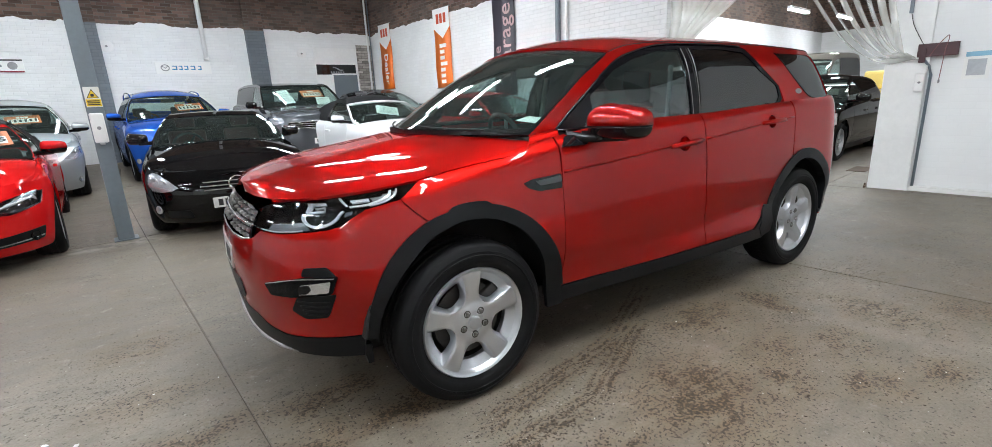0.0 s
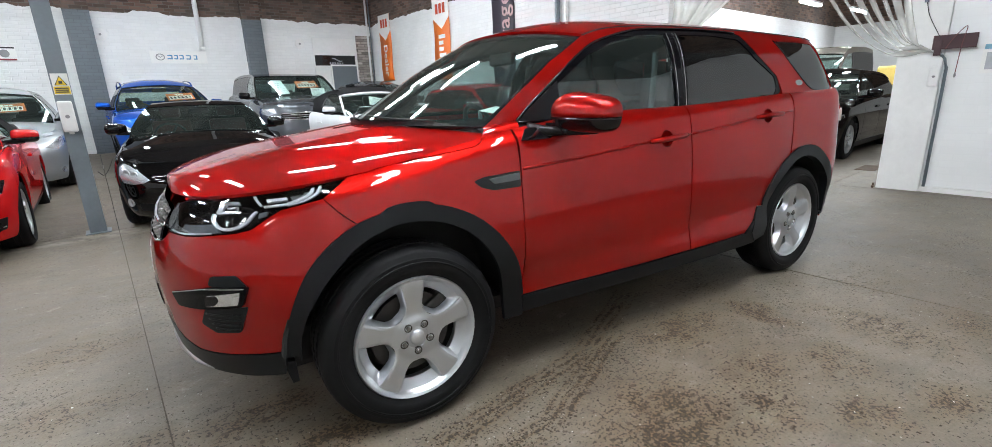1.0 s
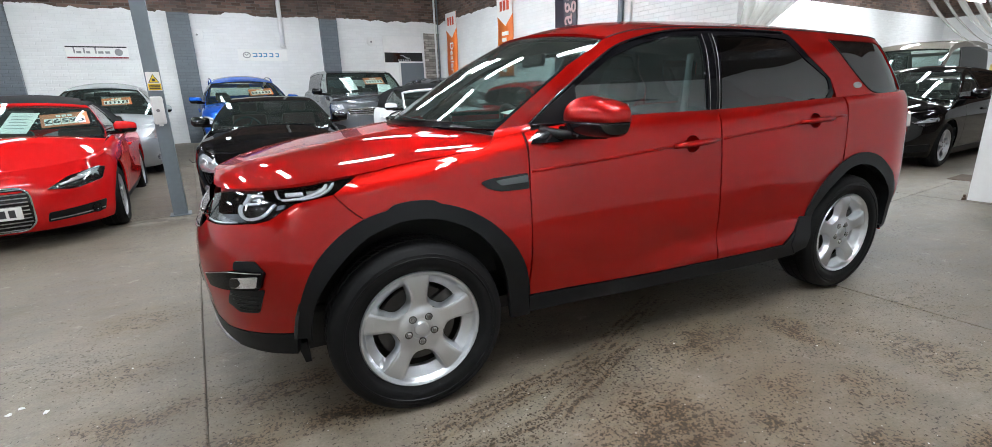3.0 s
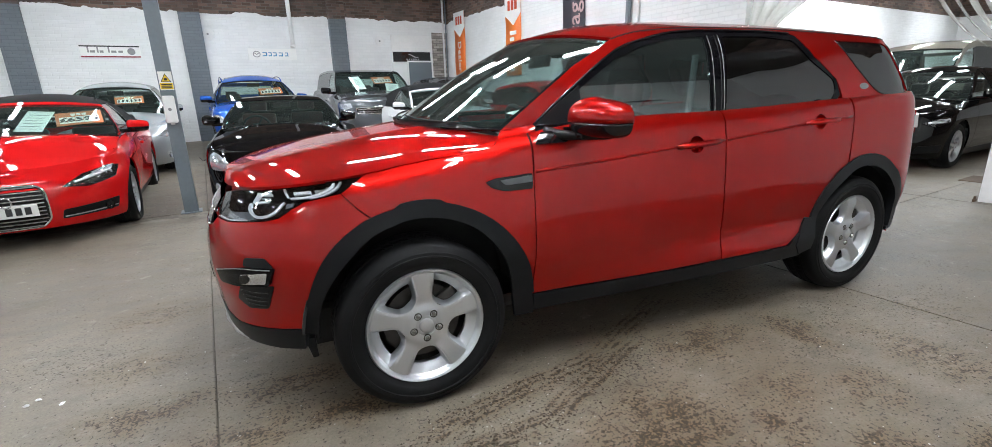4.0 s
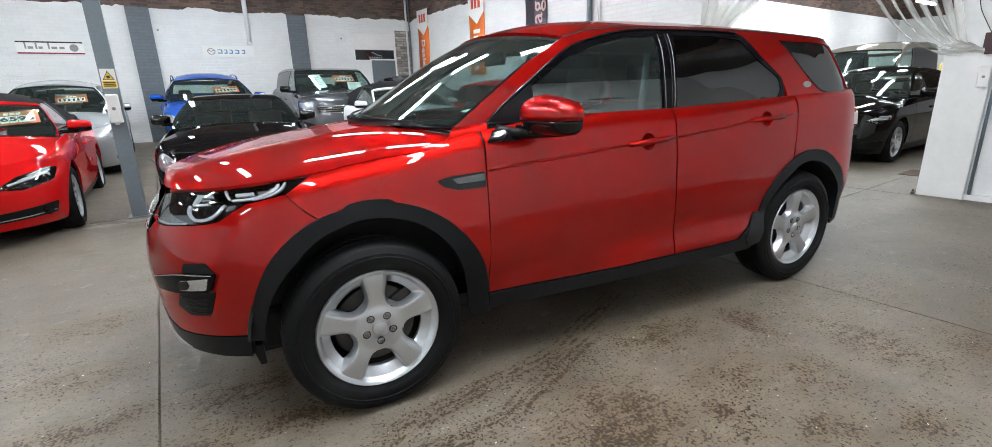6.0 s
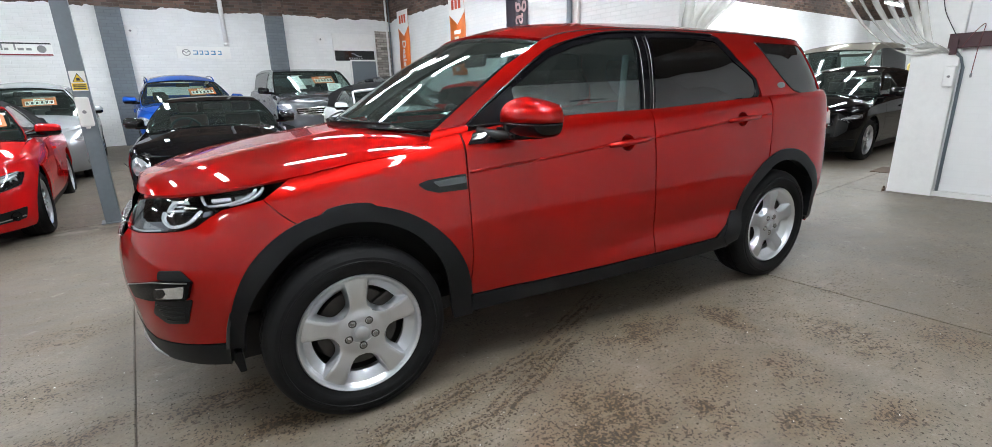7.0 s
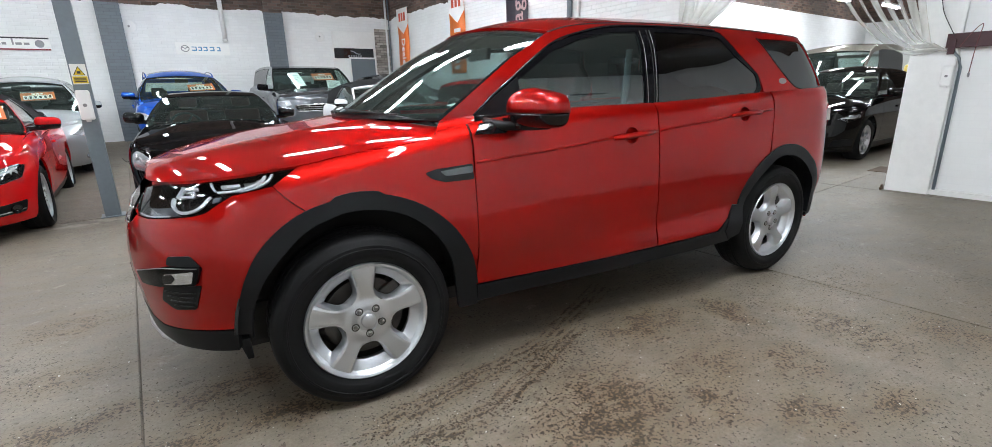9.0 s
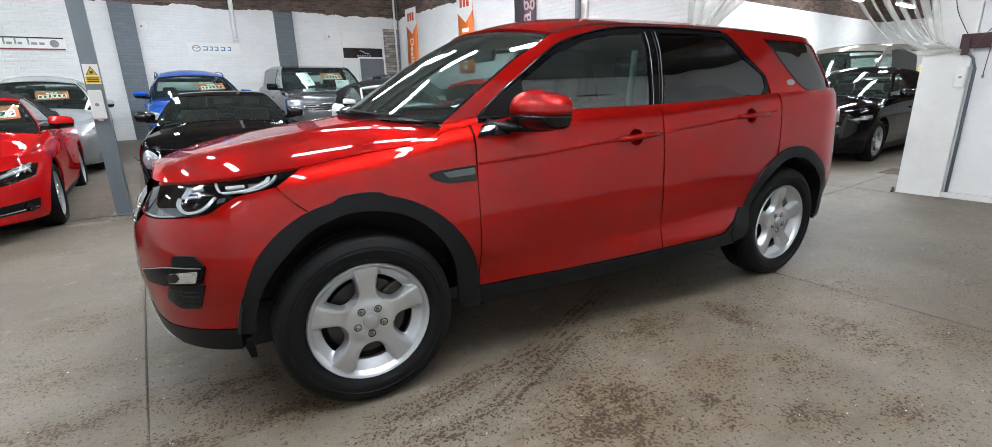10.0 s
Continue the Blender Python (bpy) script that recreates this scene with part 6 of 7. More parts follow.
# dark linings inside the red car
both_sides("door_trim", B, [(0.45, 0.45), (2.3, 0.45), (2.5, 0.9), (3.3, 0.95), (3.3, 1.15), (2.6, 1.17), (0.6, 1.10), (0.42, 1.05)], M_TRIM, hero, d=0.1, thick=0.01, proud=-0.075, back=True)
both_sides("pillar_trim", C, frame_poly, M_LINING, hero, d=0.05, thick=0.006, proud=-0.027, back=True)
part("headlining", sheet(roof_fn(HERO), [(1.07, -0.96), (3.3, -0.96), (3.3, 0.96), (1.07, 0.96)], d=0.1, thick=0.01, proud=-0.035, back=True), M_LINING, hero, "pale grey headlining")
tagged(part("paper_notice", box(-0.06, 0.06, -0.11, 0.11, -0.001, 0.001), M_PAPER, None, "white printed sheet lying on the red car's dashboard", pose(0.70, 0.42, 1.185, 6, -8, 12)), "", "paper")


# ---- other parked cars ----
def skins(xf, xr, hw, belt, nose, cowl, roof_z, taper=0.0, nf=2.6, af=0.7, lean=0.26):
    drop = nose - belt
    b = Shell(xf, xr, hw, af, nf, 0.55, 2.4,
              [(0.12, 0.11), (0.22, 0.05), (0.36, 0.018), (0.55, 0.0), (belt - 0.25, 0.0), (belt - 0.10, 0.02), (belt - 0.03, 0.05), (belt, 0.10)],
              [(0.12, 0.16), (0.25, 0.05), (0.42, 0.0), (0.55, 0.01), (nose, 0.12), (nose + 0.1, 0.22)], [(0.2, 0.12), (0.4, 0.0), (0.7, 0.0), (belt, 0.12)],
              [(xf, drop), (xf + 0.35, drop * 0.62), (cowl - 0.15, drop * 0.16), (cowl + 0.4, -0.01), (1.8, 0.0), (xr, 0.03)], belt - 0.5, belt)
    span = roof_z - belt
    c = Shell(-2.0, xr - 0.12, hw - 0.10, 0.3, 2.5, 0.5, 2.4,
              [(belt - 0.1, 0.0), (belt + 0.1 * span, 0.02), (belt + 0.5 * span, lean * 0.40), (belt + 0.85 * span, lean * 0.85), (roof_z, lean * 1.15)], [(0, 0), (3, 0)],
              [(belt, 0.05), (belt + 0.5 * span, 0.2), (roof_z, 0.45)])
    return b, c


def parked(label, paint, X, Y, xf, xr, hw, nose, belt, cowl, ws_top, roof, tail, wb, r, facing=90, **more):
    roof_z = max(z for _, z in roof)
    b, c = skins(xf, xr, hw, belt, nose, cowl, roof_z, nf=more.pop("nf", 2.6), af=more.pop("af", 0.7), lean=more.pop("lean", 0.26))
    tilt = math.degrees(math.atan(SLOPE)) if Y > SLOPE0 and X < WX else 0.0
    z = floor_z(Y) if X < WX else max(0.0, X - 11.0) * 0.03
    turn = more.pop("turn", 0.0)
    m = ROOM @ pose(X, Y, z, tilt if facing == 90 else 0, 0, 0) @ pose(0, 0, 0, 0, 0, facing + turn)
    tx, tz = ws_top
    mid = ((cowl + tx) / 2 - 0.02, (belt + tz) / 2 + 0.015)
    spec = dict(label=label, at=m, body=b, cab=c, paint=paint, wheelbase=wb, r=r, rim=r - 0.095, face=hw - 0.035, arch=(r + 0.055, r + 0.06), sill_z=0.27, floor_z=0.17, belt=belt,
                doors=(0.56, 1.62, None) if more.get("coupe") else (0.55, 1.45, 2.25), ws=[(cowl, belt - 0.01), mid, (tx, tz)], ws_bow=(0.22, 0.10), ws_crown=0.045, dome=0.02,
                roof=[(tx, tz)] + list(roof), rear_edge=tail, bonnet=[(xf, nose + 0.03), (xf + 0.2, nose + 0.10), (cowl - 0.4, belt + 0.02), (cowl, belt + 0.05)], bonnet_bow=0.22, cowl_x=cowl,
                cowl_z=belt + 0.03, tail_x=xr, mirror=(cowl + 0.42, hw - 0.05, belt + 0.07), b_pillar=1.62 if more.get("coupe") else 1.5, rear_seat=not more.get("coupe"))
    spec.update(more)
    car = build_car(spec)
    return car, spec


def front_face(car, c, lamp, grille, rings=0, bars=5, plate_z=0.45, fog=None, chrome=True, frame_bar=True, bar_mat=None, fog_mat=None, intake=None, lamp_mat=None, strips=False):
    """Lamps, grille, intakes and plate, given by offsets from the nose's middle along the skin."""
    b = c["body"]
    f = b.at
    base = b.uf
    lp = [(base + u, z) for u, z in lamp]
    for s, fn in ((-1, f), (1, mirrored(f))):
        h = part("headlamp", sheet(fn, lp, d=0.05, thick=0.01, proud=0.003, flip=s > 0), lamp_mat or M_GLOSS_BLACK, car, "clear headlamp")
        cu, cv = sum(p[0] for p in lp) / len(lp), sum(p[1] for p in lp) / len(lp)
        for k in range(3 if strips else 0):
            a, b = lp[0], lp[len(lp) // 2]
            run = [at_skin(f, a[0] + (b[0] - a[0]) * q + 0.02 * k, a[1] + (b[1] - a[1]) * q + 0.022 * (k - 0.3) * math.sin(3.0 * q) + 0.008, 0.006) for q in (0.16 + 0.1 * k, 0.35, 0.5, 0.62 + 0.07 * k, 0.80)]
            part("lamp_strip", tube([(p.x, p.y * -s, p.z) for p in run], 0.008 if k else 0.012, 6), M_REFLECTOR, h)
        for du, dv, rr in (((0.12, 0.01, 0.034), ) if strips else ((0.05, 0.005, 0.05), (-0.07, -0.005, 0.04))):
            p = at_skin(f, cu + du, cv + dv, 0.004)
            q = at_skin(f, cu + du, cv + dv, 1.0) - p
            turn = Matrix.Translation((p.x, p.y * -s, p.z)) @ pose(0, 0, 0, 0, 0, math.degrees(math.atan2(q.y * -s, q.x)) + 90)
            part("lamp_reflector", lathe([(0.0, 0.008), (rr * 0.4, 0.006), (rr * 0.5, 0.001), (rr * 0.9, -0.003), (rr, -0.001), (rr, 0.01)], 20), M_REFLECTOR, h, "", turn)
        part("lamp_lens", sheet(fn, lp, d=0.05, thick=0.003, proud=0.016, back=True, flip=s > 0), M_LENS, h)
        if fog:
            p = at_skin(f, base + fog[0], fog[1], 0.006)
            q = at_skin(f, base + fog[0], fog[1], 1.0) - p
            turn = Matrix.Translation((p.x, p.y * -s, p.z)) @ pose(0, 0, 0, 0, 0, math.degrees(math.atan2(q.y * -s, q.x)) + 90)
            part("fog_lamp", lathe([(0.0, 0.0), (0.03, -0.004), (0.04, -0.008), (0.045, -0.006), (0.046, 0.01)], 20), fog_mat or M_REFLECTOR, car, "round fog lamp", turn)
        if intake:
            ip = [(base + u, z) for u, z in intake]
            n = part("side_intake", sheet(fn, rounded(ip, 0.02, 3), d=0.06, thick=0.01, proud=0.003, flip=s > 0), M_PLASTIC, car)
    gp = [(base + u, z) for u, z in grille]
    full = gp + [(2 * base - u, z) for u, z in gp[::-1]]
    g = part("grille", sheet(f, full, d=0.06, thick=0.01, proud=0.003), M_GLOSS_BLACK, car)
    z0, z1 = min(z for _, z in grille), max(z for _, z in grille)
    for k in range(bars):
        z = z0 + (z1 - z0) * (k + 0.5) / bars
        w = 0.92 * np.interp(z, *zip(*sorted((zz, uu) for uu, zz in grille if uu > 0.02))) if len(grille) > 2 else 0.3
        part("grille_bar", tube([at_skin(f, base + w * i / 6, z, 0.008) for i in range(-6, 7)], 0.006, 6), bar_mat or (M_STEEL if chrome else M_GLOSS_BLACK), g)
    if chrome and frame_bar:
        part("grille_frame", tube([at_skin(f, u, z, 0.006) for u, z in rounded(full, 0.04, 3)], 0.009, 6, True), M_CHROME, g)
    for k in range(rings):
        p = at_skin(f, base, (z0 + 2 * z1) / 3 if rings == 2 else (z0 + z1) / 2, 0.02)
        rr = 0.045 if rings == 2 else 0.085
        off = (k - 0.5) * 0.10 if rings == 2 else 0.0
        part("emblem_ring", tube([(p.x, off + rr * math.cos(a), p.z + rr * math.sin(a)) for a in [2 * math.pi * i / 24 for i in range(24)]], 0.008, 6, True), M_CHROME, g, "plain bright ring")
    if plate_z:
        p = at_skin(f, base, plate_z, 0.012)
        number_plate(car, Matrix.Translation(p))
    return g


def card(car, c, y, q, w=0.42, h=0.24, text=None, blank=False, lean=0.0, name="price_card"):
    """A price card or white sheet standing behind a windscreen."""
    W = windscreen_fn(c)
    a, b = Vector(W(y, q)), Vector(W(y, q + 0.1))
    up = (b - a).normalized()
    across = Vector((0, -1, 0))
    out = across.cross(up).normalized()
    if out.x > 0:
        out = -out
    across = up.cross(out).normalized()
    m = Matrix((across, up, out)).transposed().to_4x4()
    m = c["at"] @ (Matrix.Translation(a - out * 0.03) @ m @ pose(0, 0, 0, 0, 0, lean))
    t = thing("paper_notice" if blank else name, "white printed sheet behind a car windscreen" if blank else "orange price card with white number tiles behind a windscreen", "paper" if blank else "price card", m)
    part("sheet", box(-w / 2, w / 2, -h / 2, h / 2, -0.002, 0.0, 0.0), M_PAPER if blank else M_PRICE, t)
    if blank:
        for k in range(5):
            part("print_line", box(-w * 0.36, w * (0.36 - 0.07 * (k % 3)), h * (0.3 - 0.14 * k) - 0.006, h * (0.3 - 0.14 * k) + 0.006, 0.0004, 0.0012), M_SIGN_GREY, t)
        return t
    n = len(text) if text else 6
    for k in range(n):
        x = w * 0.86 * ((k + 0.5) / n - 0.5)
        tile = part("number_tile", box(x - w * 0.40 / n, x + w * 0.40 / n, -h * 0.36, h * 0.12, 0.0004, 0.003, 0.0), M_PAPER, t)
        if text:
            part("numeral", words(text[k], h * 0.42, 0.001, 1.0, 0.004), M_INK, tile, "", pose(x, -h * 0.12, 0.0045))
        else:
            part("print_bar", box(x - w * 0.22 / n, x + w * 0.22 / n, -h * 0.28, h * 0.04, 0.0034, 0.0042), M_INK, tile)
    for k in range(3):
        part("print_bar", box(-0.07 + 0.05 * k, -0.03 + 0.05 * k, h * 0.22, h * 0.38, 0.0004, 0.002), M_PAPER, t)
    return t


# red roadster with a black hood
tt, c = parked("bright red roadster with a black canvas hood beside the grey post", M_BRIGHT_RED, -2.36, 4.97, -0.87, 3.28, 0.92, 0.66, 0.95, 0.40, (1.04, 1.275),
               [(1.25, 1.345), (1.7, 1.355), (2.1, 1.27), (2.35, 1.14)], [(2.37, 1.12), (2.62, 0.98)], 2.468, 0.325, soft=True, coupe=True, seats=M_SEAT, af=0.75, nf=2.3)
front_face(tt, c, [(0.38, 0.555), (0.58, 0.53), (0.90, 0.585), (0.97, 0.69), (0.82, 0.70), (0.54, 0.645)], [(0.0, 0.20), (0.20, 0.20), (0.27, 0.28), (0.26, 0.55), (0.20, 0.59), (0.0, 0.595)], 2, 11, 0.38, (0.78, 0.31), strips=True, fog_mat=M_GLOSS_BLACK,
           intake=[(0.34, 0.25), (0.90, 0.27), (0.92, 0.38), (0.36, 0.34)], lamp_mat=M_GLOSS_BLACK)
skin_bar("intake_bar", c["body"].at, [(c["body"].uf + 0.36, 0.275), (c["body"].uf + 0.6, 0.285), (c["body"].uf + 0.88, 0.30)], 0.006, M_STEEL, tt, off=0.008)
card(tt, c, -0.62, 0.56, 0.42, 0.32, "£6595")
card(tt, c, -0.10, 0.50, 0.24, 0.46, blank=True, lean=-10)
# black roadster
slk, c = parked("black two-seat coupe with a bright ring on its nose", M_BLACK_PAINT, 0.17, 5.08, -0.83, 3.25, 0.885, 0.66, 0.91, 0.66, (1.34, 1.215),
                [(1.6, 1.262), (1.9, 1.245), (2.25, 1.15), (2.45, 1.06)], [(2.47, 1.05), (2.70, 0.94)], 2.43, 0.315, coupe=True, seats=M_SEAT_RED, turn=-8.0, af=0.72, nf=2.4, lean=0.22, ws_crown=0.022, dome=0.0)
front_face(slk, c, [(0.49, 0.575), (0.56, 0.545), (0.70, 0.530), (0.86, 0.545), (0.93, 0.61), (0.93, 0.69), (0.85, 0.725), (0.74, 0.705), (0.60, 0.645)], [(0.0, 0.515), (0.20, 0.52), (0.33, 0.545), (0.27, 0.595), (0.0, 0.625)], 1, 3, 0.40, (0.84, 0.335), frame_bar=False,
           intake=[(0.40, 0.24), (0.72, 0.25), (0.70, 0.33), (0.42, 0.33)], lamp_mat=M_REFLECTOR)
H2 = bonnet_fn(c)
for s in (-1, 1):
    vent = part("bonnet_vent", sheet(lambda u, v: H2(u, s * v), [(0.50, 0.36), (0.56, 0.36), (0.56, 0.76), (0.50, 0.76)], d=0.05, thick=0.006, proud=0.003, flip=s < 0), M_GLOSS_BLACK, slk, "slotted vent at the rear of the bonnet")
    for k in range(6):
        p, q = Vector(H2(0.505, s * (0.39 + 0.068 * k))), Vector(H2(0.555, s * (0.41 + 0.068 * k)))
        part("vent_bar", tube([p + Vector((0, 0, 0.008)), q + Vector((0, 0, 0.008))], 0.006, 6), M_CHROME, vent)
# silver hatchback behind the roadster
silver, c = parked("silver hatchback with an orange price card in its windscreen", M_SILVER, -2.02, 8.75, -0.82, 3.25, 0.86, 0.76, 0.97, 0.35, (1.05, 1.385),
                   [(1.35, 1.44), (2.0, 1.45), (2.6, 1.41), (2.95, 1.34)], [(2.97, 1.32), (3.1, 1.0)], 2.5, 0.31)
front_face(silver, c, [(0.55, 0.66), (0.78, 0.62), (1.02, 0.70), (1.05, 0.80), (0.85, 0.78)], [(0.0, 0.58), (0.34, 0.58), (0.38, 0.68), (0.0, 0.70)], 0, 3, 0.42, (0.85, 0.32), lamp_mat=M_REFLECTOR)
card(silver, c, -0.35, 0.52, 0.42, 0.24)
# grey car further along
far, c = parked("grey saloon parked by the white wall", M_GREY_PAINT, -5.05, 8.9, -0.82, 3.35, 0.88, 0.78, 0.98, 0.35, (1.1, 1.40), [(1.4, 1.46), (2.0, 1.47), (2.6, 1.42), (3.0, 1.33)], [(3.02, 1.31), (3.15, 1.0)], 2.55, 0.31)
front_face(far, c, [(0.55, 0.66), (0.78, 0.62), (1.02, 0.70), (1.05, 0.78), (0.85, 0.78)], [(0.0, 0.58), (0.34, 0.58), (0.38, 0.68), (0.0, 0.70)], 0, 3, 0.42, lamp_mat=M_REFLECTOR)
# blue crossover
blue, c = parked("bright blue crossover with roof rails against the white wall", M_BLUE, 0.36, 9.55, -0.84, 3.45, 0.91, 0.92, 1.08, 0.42, (1.12, 1.475),
                 [(1.4, 1.545), (2.0, 1.57), (2.7, 1.53), (3.1, 1.46)], [(3.12, 1.46), (3.25, 1.1)], 2.6, 0.335, cladding=True)
front_face(blue, c, [(0.52, 0.78), (0.75, 0.74), (1.0, 0.80), (1.04, 0.90), (0.8, 0.88)], [(0.0, 0.68), (0.40, 0.70), (0.46, 0.80), (0.0, 0.84)], 0, 4, 0.48, (0.85, 0.42), lamp_mat=M_REFLECTOR)
for s in (-1, 1):
    part("roof_rail", tube(spline([(1.25, s * 0.60, 1.50), (1.42, s * 0.60, 1.56), (2.1, s * 0.61, 1.592), (2.8, s * 0.60, 1.545), (3.0, s * 0.60, 1.47)], 5), 0.014, 6), M_BLUE, blue)
card(blue, c, -0.40, 0.50, 0.46, 0.26)
# dark grey large SUV
rrs, c = parked("dark grey large SUV with a black roof and windscreen papers", M_GREY_PAINT, 2.80, 9.35, -0.86, 3.92, 0.985, 1.05, 1.20, 0.36, (0.98, 1.665),
                [(1.25, 1.70), (2.0, 1.72), (2.9, 1.69), (3.45, 1.62)], [(3.47, 1.60), (3.65, 1.22)], 2.92, 0.375, roof_mat=M_GLOSS_BLACK, frame_mat=M_GLOSS_BLACK, sill_z=0.36, floor_z=0.24, mirror_mat=M_GLOSS_BLACK, ws_crown=0.015, dome=0.0, turn=-3.0, lean=0.15, nf=3.2, af=0.6)
front_face(rrs, c, [(0.58, 0.95), (0.80, 0.90), (1.12, 0.93), (1.18, 1.02), (0.66, 1.03)], [(0.0, 0.80), (0.46, 0.82), (0.50, 0.93), (0.0, 0.96)], 0, 4, 0.55, (0.95, 0.55), intake=[(0.55, 0.42), (1.0, 0.46), (1.0, 0.66), (0.6, 0.60)], lamp_mat=M_REFLECTOR)
card(rrs, c, -0.30, 0.60, 0.46, 0.28)
card(rrs, c, 0.42, 0.48, 0.24, 0.50, blank=True, lean=12)
card(rrs, c, -0.50, 0.26, 0.30, 0.30, blank=True, lean=-10)
# white convertible
white, c = parked("white convertible with a black canvas hood", M_WHITE_PAINT, 3.48, 6.5, -0.87, 3.28, 0.92, 0.74, 0.95, 0.38, (1.02, 1.27),
                  [(1.25, 1.345), (1.7, 1.35), (2.1, 1.26), (2.4, 1.12)], [(2.42, 1.10), (2.66, 0.98)], 2.468, 0.325, soft=True, coupe=True, af=0.75, nf=2.3)
front_face(white, c, [(0.62, 0.62), (0.80, 0.60), (1.02, 0.66), (1.06, 0.74), (0.92, 0.755), (0.74, 0.71)], [(0.0, 0.22), (0.30, 0.22), (0.40, 0.32), (0.37, 0.60), (0.28, 0.64), (0.0, 0.645)], 2, 8, 0.42, (0.85, 0.36))
card(white, c, 0.05, 0.55, 0.42, 0.36, blank=True, lean=-22)
# dark hatchback behind it
dark, c = parked("dark grey hatchback in the corner of the hall", M_GREY_PAINT, 5.35, 9.6, -0.82, 3.3, 0.87, 0.80, 1.0, 0.35, (1.08, 1.40), [(1.4, 1.47), (2.0, 1.48), (2.6, 1.43), (2.95, 1.35)], [(2.97, 1.33), (3.1, 1.02)], 2.5, 0.31)
front_face(dark, c, [(0.55, 0.66), (0.78, 0.62), (1.02, 0.70), (1.05, 0.78), (0.85, 0.78)], [(0.0, 0.58), (0.34, 0.58), (0.38, 0.68), (0.0, 0.70)], 0, 3, 0.42, lamp_mat=M_REFLECTOR)
# red hatchback beside the side wall
redh, c = parked("red hatchback beside the white side wall", M_BRIGHT_RED, 5.42, 4.95, -0.82, 3.25, 0.86, 0.78, 0.98, 0.35, (1.08, 1.37), [(1.4, 1.43), (2.0, 1.44), (2.6, 1.39), (2.95, 1.31)], [(2.97, 1.29), (3.1, 1.0)], 2.5, 0.31)
front_face(redh, c, [(0.55, 0.66), (0.78, 0.62), (1.02, 0.70), (1.05, 0.78), (0.85, 0.78)], [(0.0, 0.58), (0.34, 0.58), (0.38, 0.68), (0.0, 0.70)], 0, 3, 0.42, lamp_mat=M_REFLECTOR)
# black hatchback and tall van in the next hall
leon, c = parked("glossy black hatchback in the next hall", M_BLACK_PAINT, 8.82, 1.86, -0.86, 3.4, 0.90, 0.78, 0.98, 0.38, (1.12, 1.37), [(1.45, 1.43), (2.0, 1.445), (2.6, 1.40), (3.0, 1.31)], [(3.02, 1.29), (3.2, 1.0)], 2.63, 0.325, facing=0)
front_face(leon, c, [(0.58, 0.68), (0.80, 0.62), (1.06, 0.70), (1.10, 0.78), (0.85, 0.76)], [(0.0, 0.54), (0.36, 0.55), (0.42, 0.66), (0.0, 0.70)], 0, 4, 0.42, None, intake=[(0.55, 0.25), (1.0, 0.27), (1.0, 0.38), (0.6, 0.36)], strips=True)
van, c = parked("pewter tall van-like estate in the next hall", M_BRONZE, 13.1, 3.5, -0.86, 3.9, 0.99, 1.08, 1.30, 0.22, (0.85, 1.86), [(1.08, 1.95), (1.6, 2.03), (3.0, 2.05), (3.55, 1.98)], [(3.58, 1.90), (3.68, 1.25)], 2.88, 0.37, facing=0, sill_z=0.4, floor_z=0.26, seat_x=1.2, lean=0.10, frame=0.11)
front_face(van, c, [(0.60, 0.92), (0.85, 0.88), (1.05, 0.92), (1.05, 1.04), (0.8, 1.04)], [(0.0, 0.82), (0.5, 0.84), (0.52, 0.98), (0.0, 1.0)], 0, 3, 0.55, lamp_mat=M_REFLECTOR)


# ---- post, signs and fittings ----
post = thing("post", "grey painted steel post with a warning sign and dispenser", "post", ROOM @ pose(-0.978, 5.05, floor_z(5.05)), kind="structure")
part("shaft", box(-0.072, 0.072, -0.072, 0.072, 0.0, 5.4, 0.006), M_STEEL_GREY, post)
part("base_plate", box(-0.11, 0.11, -0.11, 0.11, 0.0, 0.012, 0.003), M_STEEL_GREY, post)
sign = thing("warning_sign", "white and yellow warning sign with a triangle on the grey post", "sign", ROOM @ pose(-0.975, 4.974, 1.52))
part("plate", box(-0.064, 0.064, -0.003, 0.003, -0.10, 0.10, 0.0), M_PAPER, sign)
bm = bmesh.new()
tri = [bm.verts.new((x, -0.0042, z)) for x, z in ((-0.05, -0.012), (0.05, -0.012), (0.0, 0.08))]
bm.faces.new(tri)
part("triangle_border", bm, M_INK, sign)
bm = bmesh.new()
bm.faces.new([bm.verts.new((x, -0.0052, z)) for x, z in ((-0.041, -0.007), (0.041, -0.007), (0.0, 0.067))])
part("triangle", bm, M_YELLOW, sign)
part("symbol", box(-0.014, 0.014, -0.0062, -0.0056, 0.004, 0.03), M_INK, sign)
part("yellow_panel", box(-0.06, 0.06, -0.0052, -0.0034, -0.092, -0.022), M_YELLOW, sign)
for k in range(3):
    part("print_bar", box(-0.05, 0.05, -0.0062, -0.0054, -0.045 - 0.018 * k, -0.034 - 0.018 * k), M_INK, sign)


def dispenser(m, label):
    d = thing("soap_dispenser", label, "dispenser", m)
    part("case", box(-0.058, 0.058, -0.09, 0.0, -0.15, 0.15, 0.022, 3), M_WHITE, d)
    part("window", lathe([(0.0, -0.004), (0.016, -0.003), (0.02, 0.004)], 16), M_SIGN_GREY, d, "", pose(0.0, -0.09, 0.0))
    part("spout", box(-0.02, 0.02, -0.075, -0.03, -0.17, -0.145, 0.006), M_WHITE, d)
    return d


dispenser(ROOM @ pose(-0.985, 4.977, 1.21), "white hand gel dispenser on the grey post")
dispenser(ROOM @ pose(WX - 0.062, -0.338, 1.275, 0, 0, -90) @ Matrix.Diagonal((0.8, 0.8, 0.7, 1)), "white hand gel dispenser on the white pier")


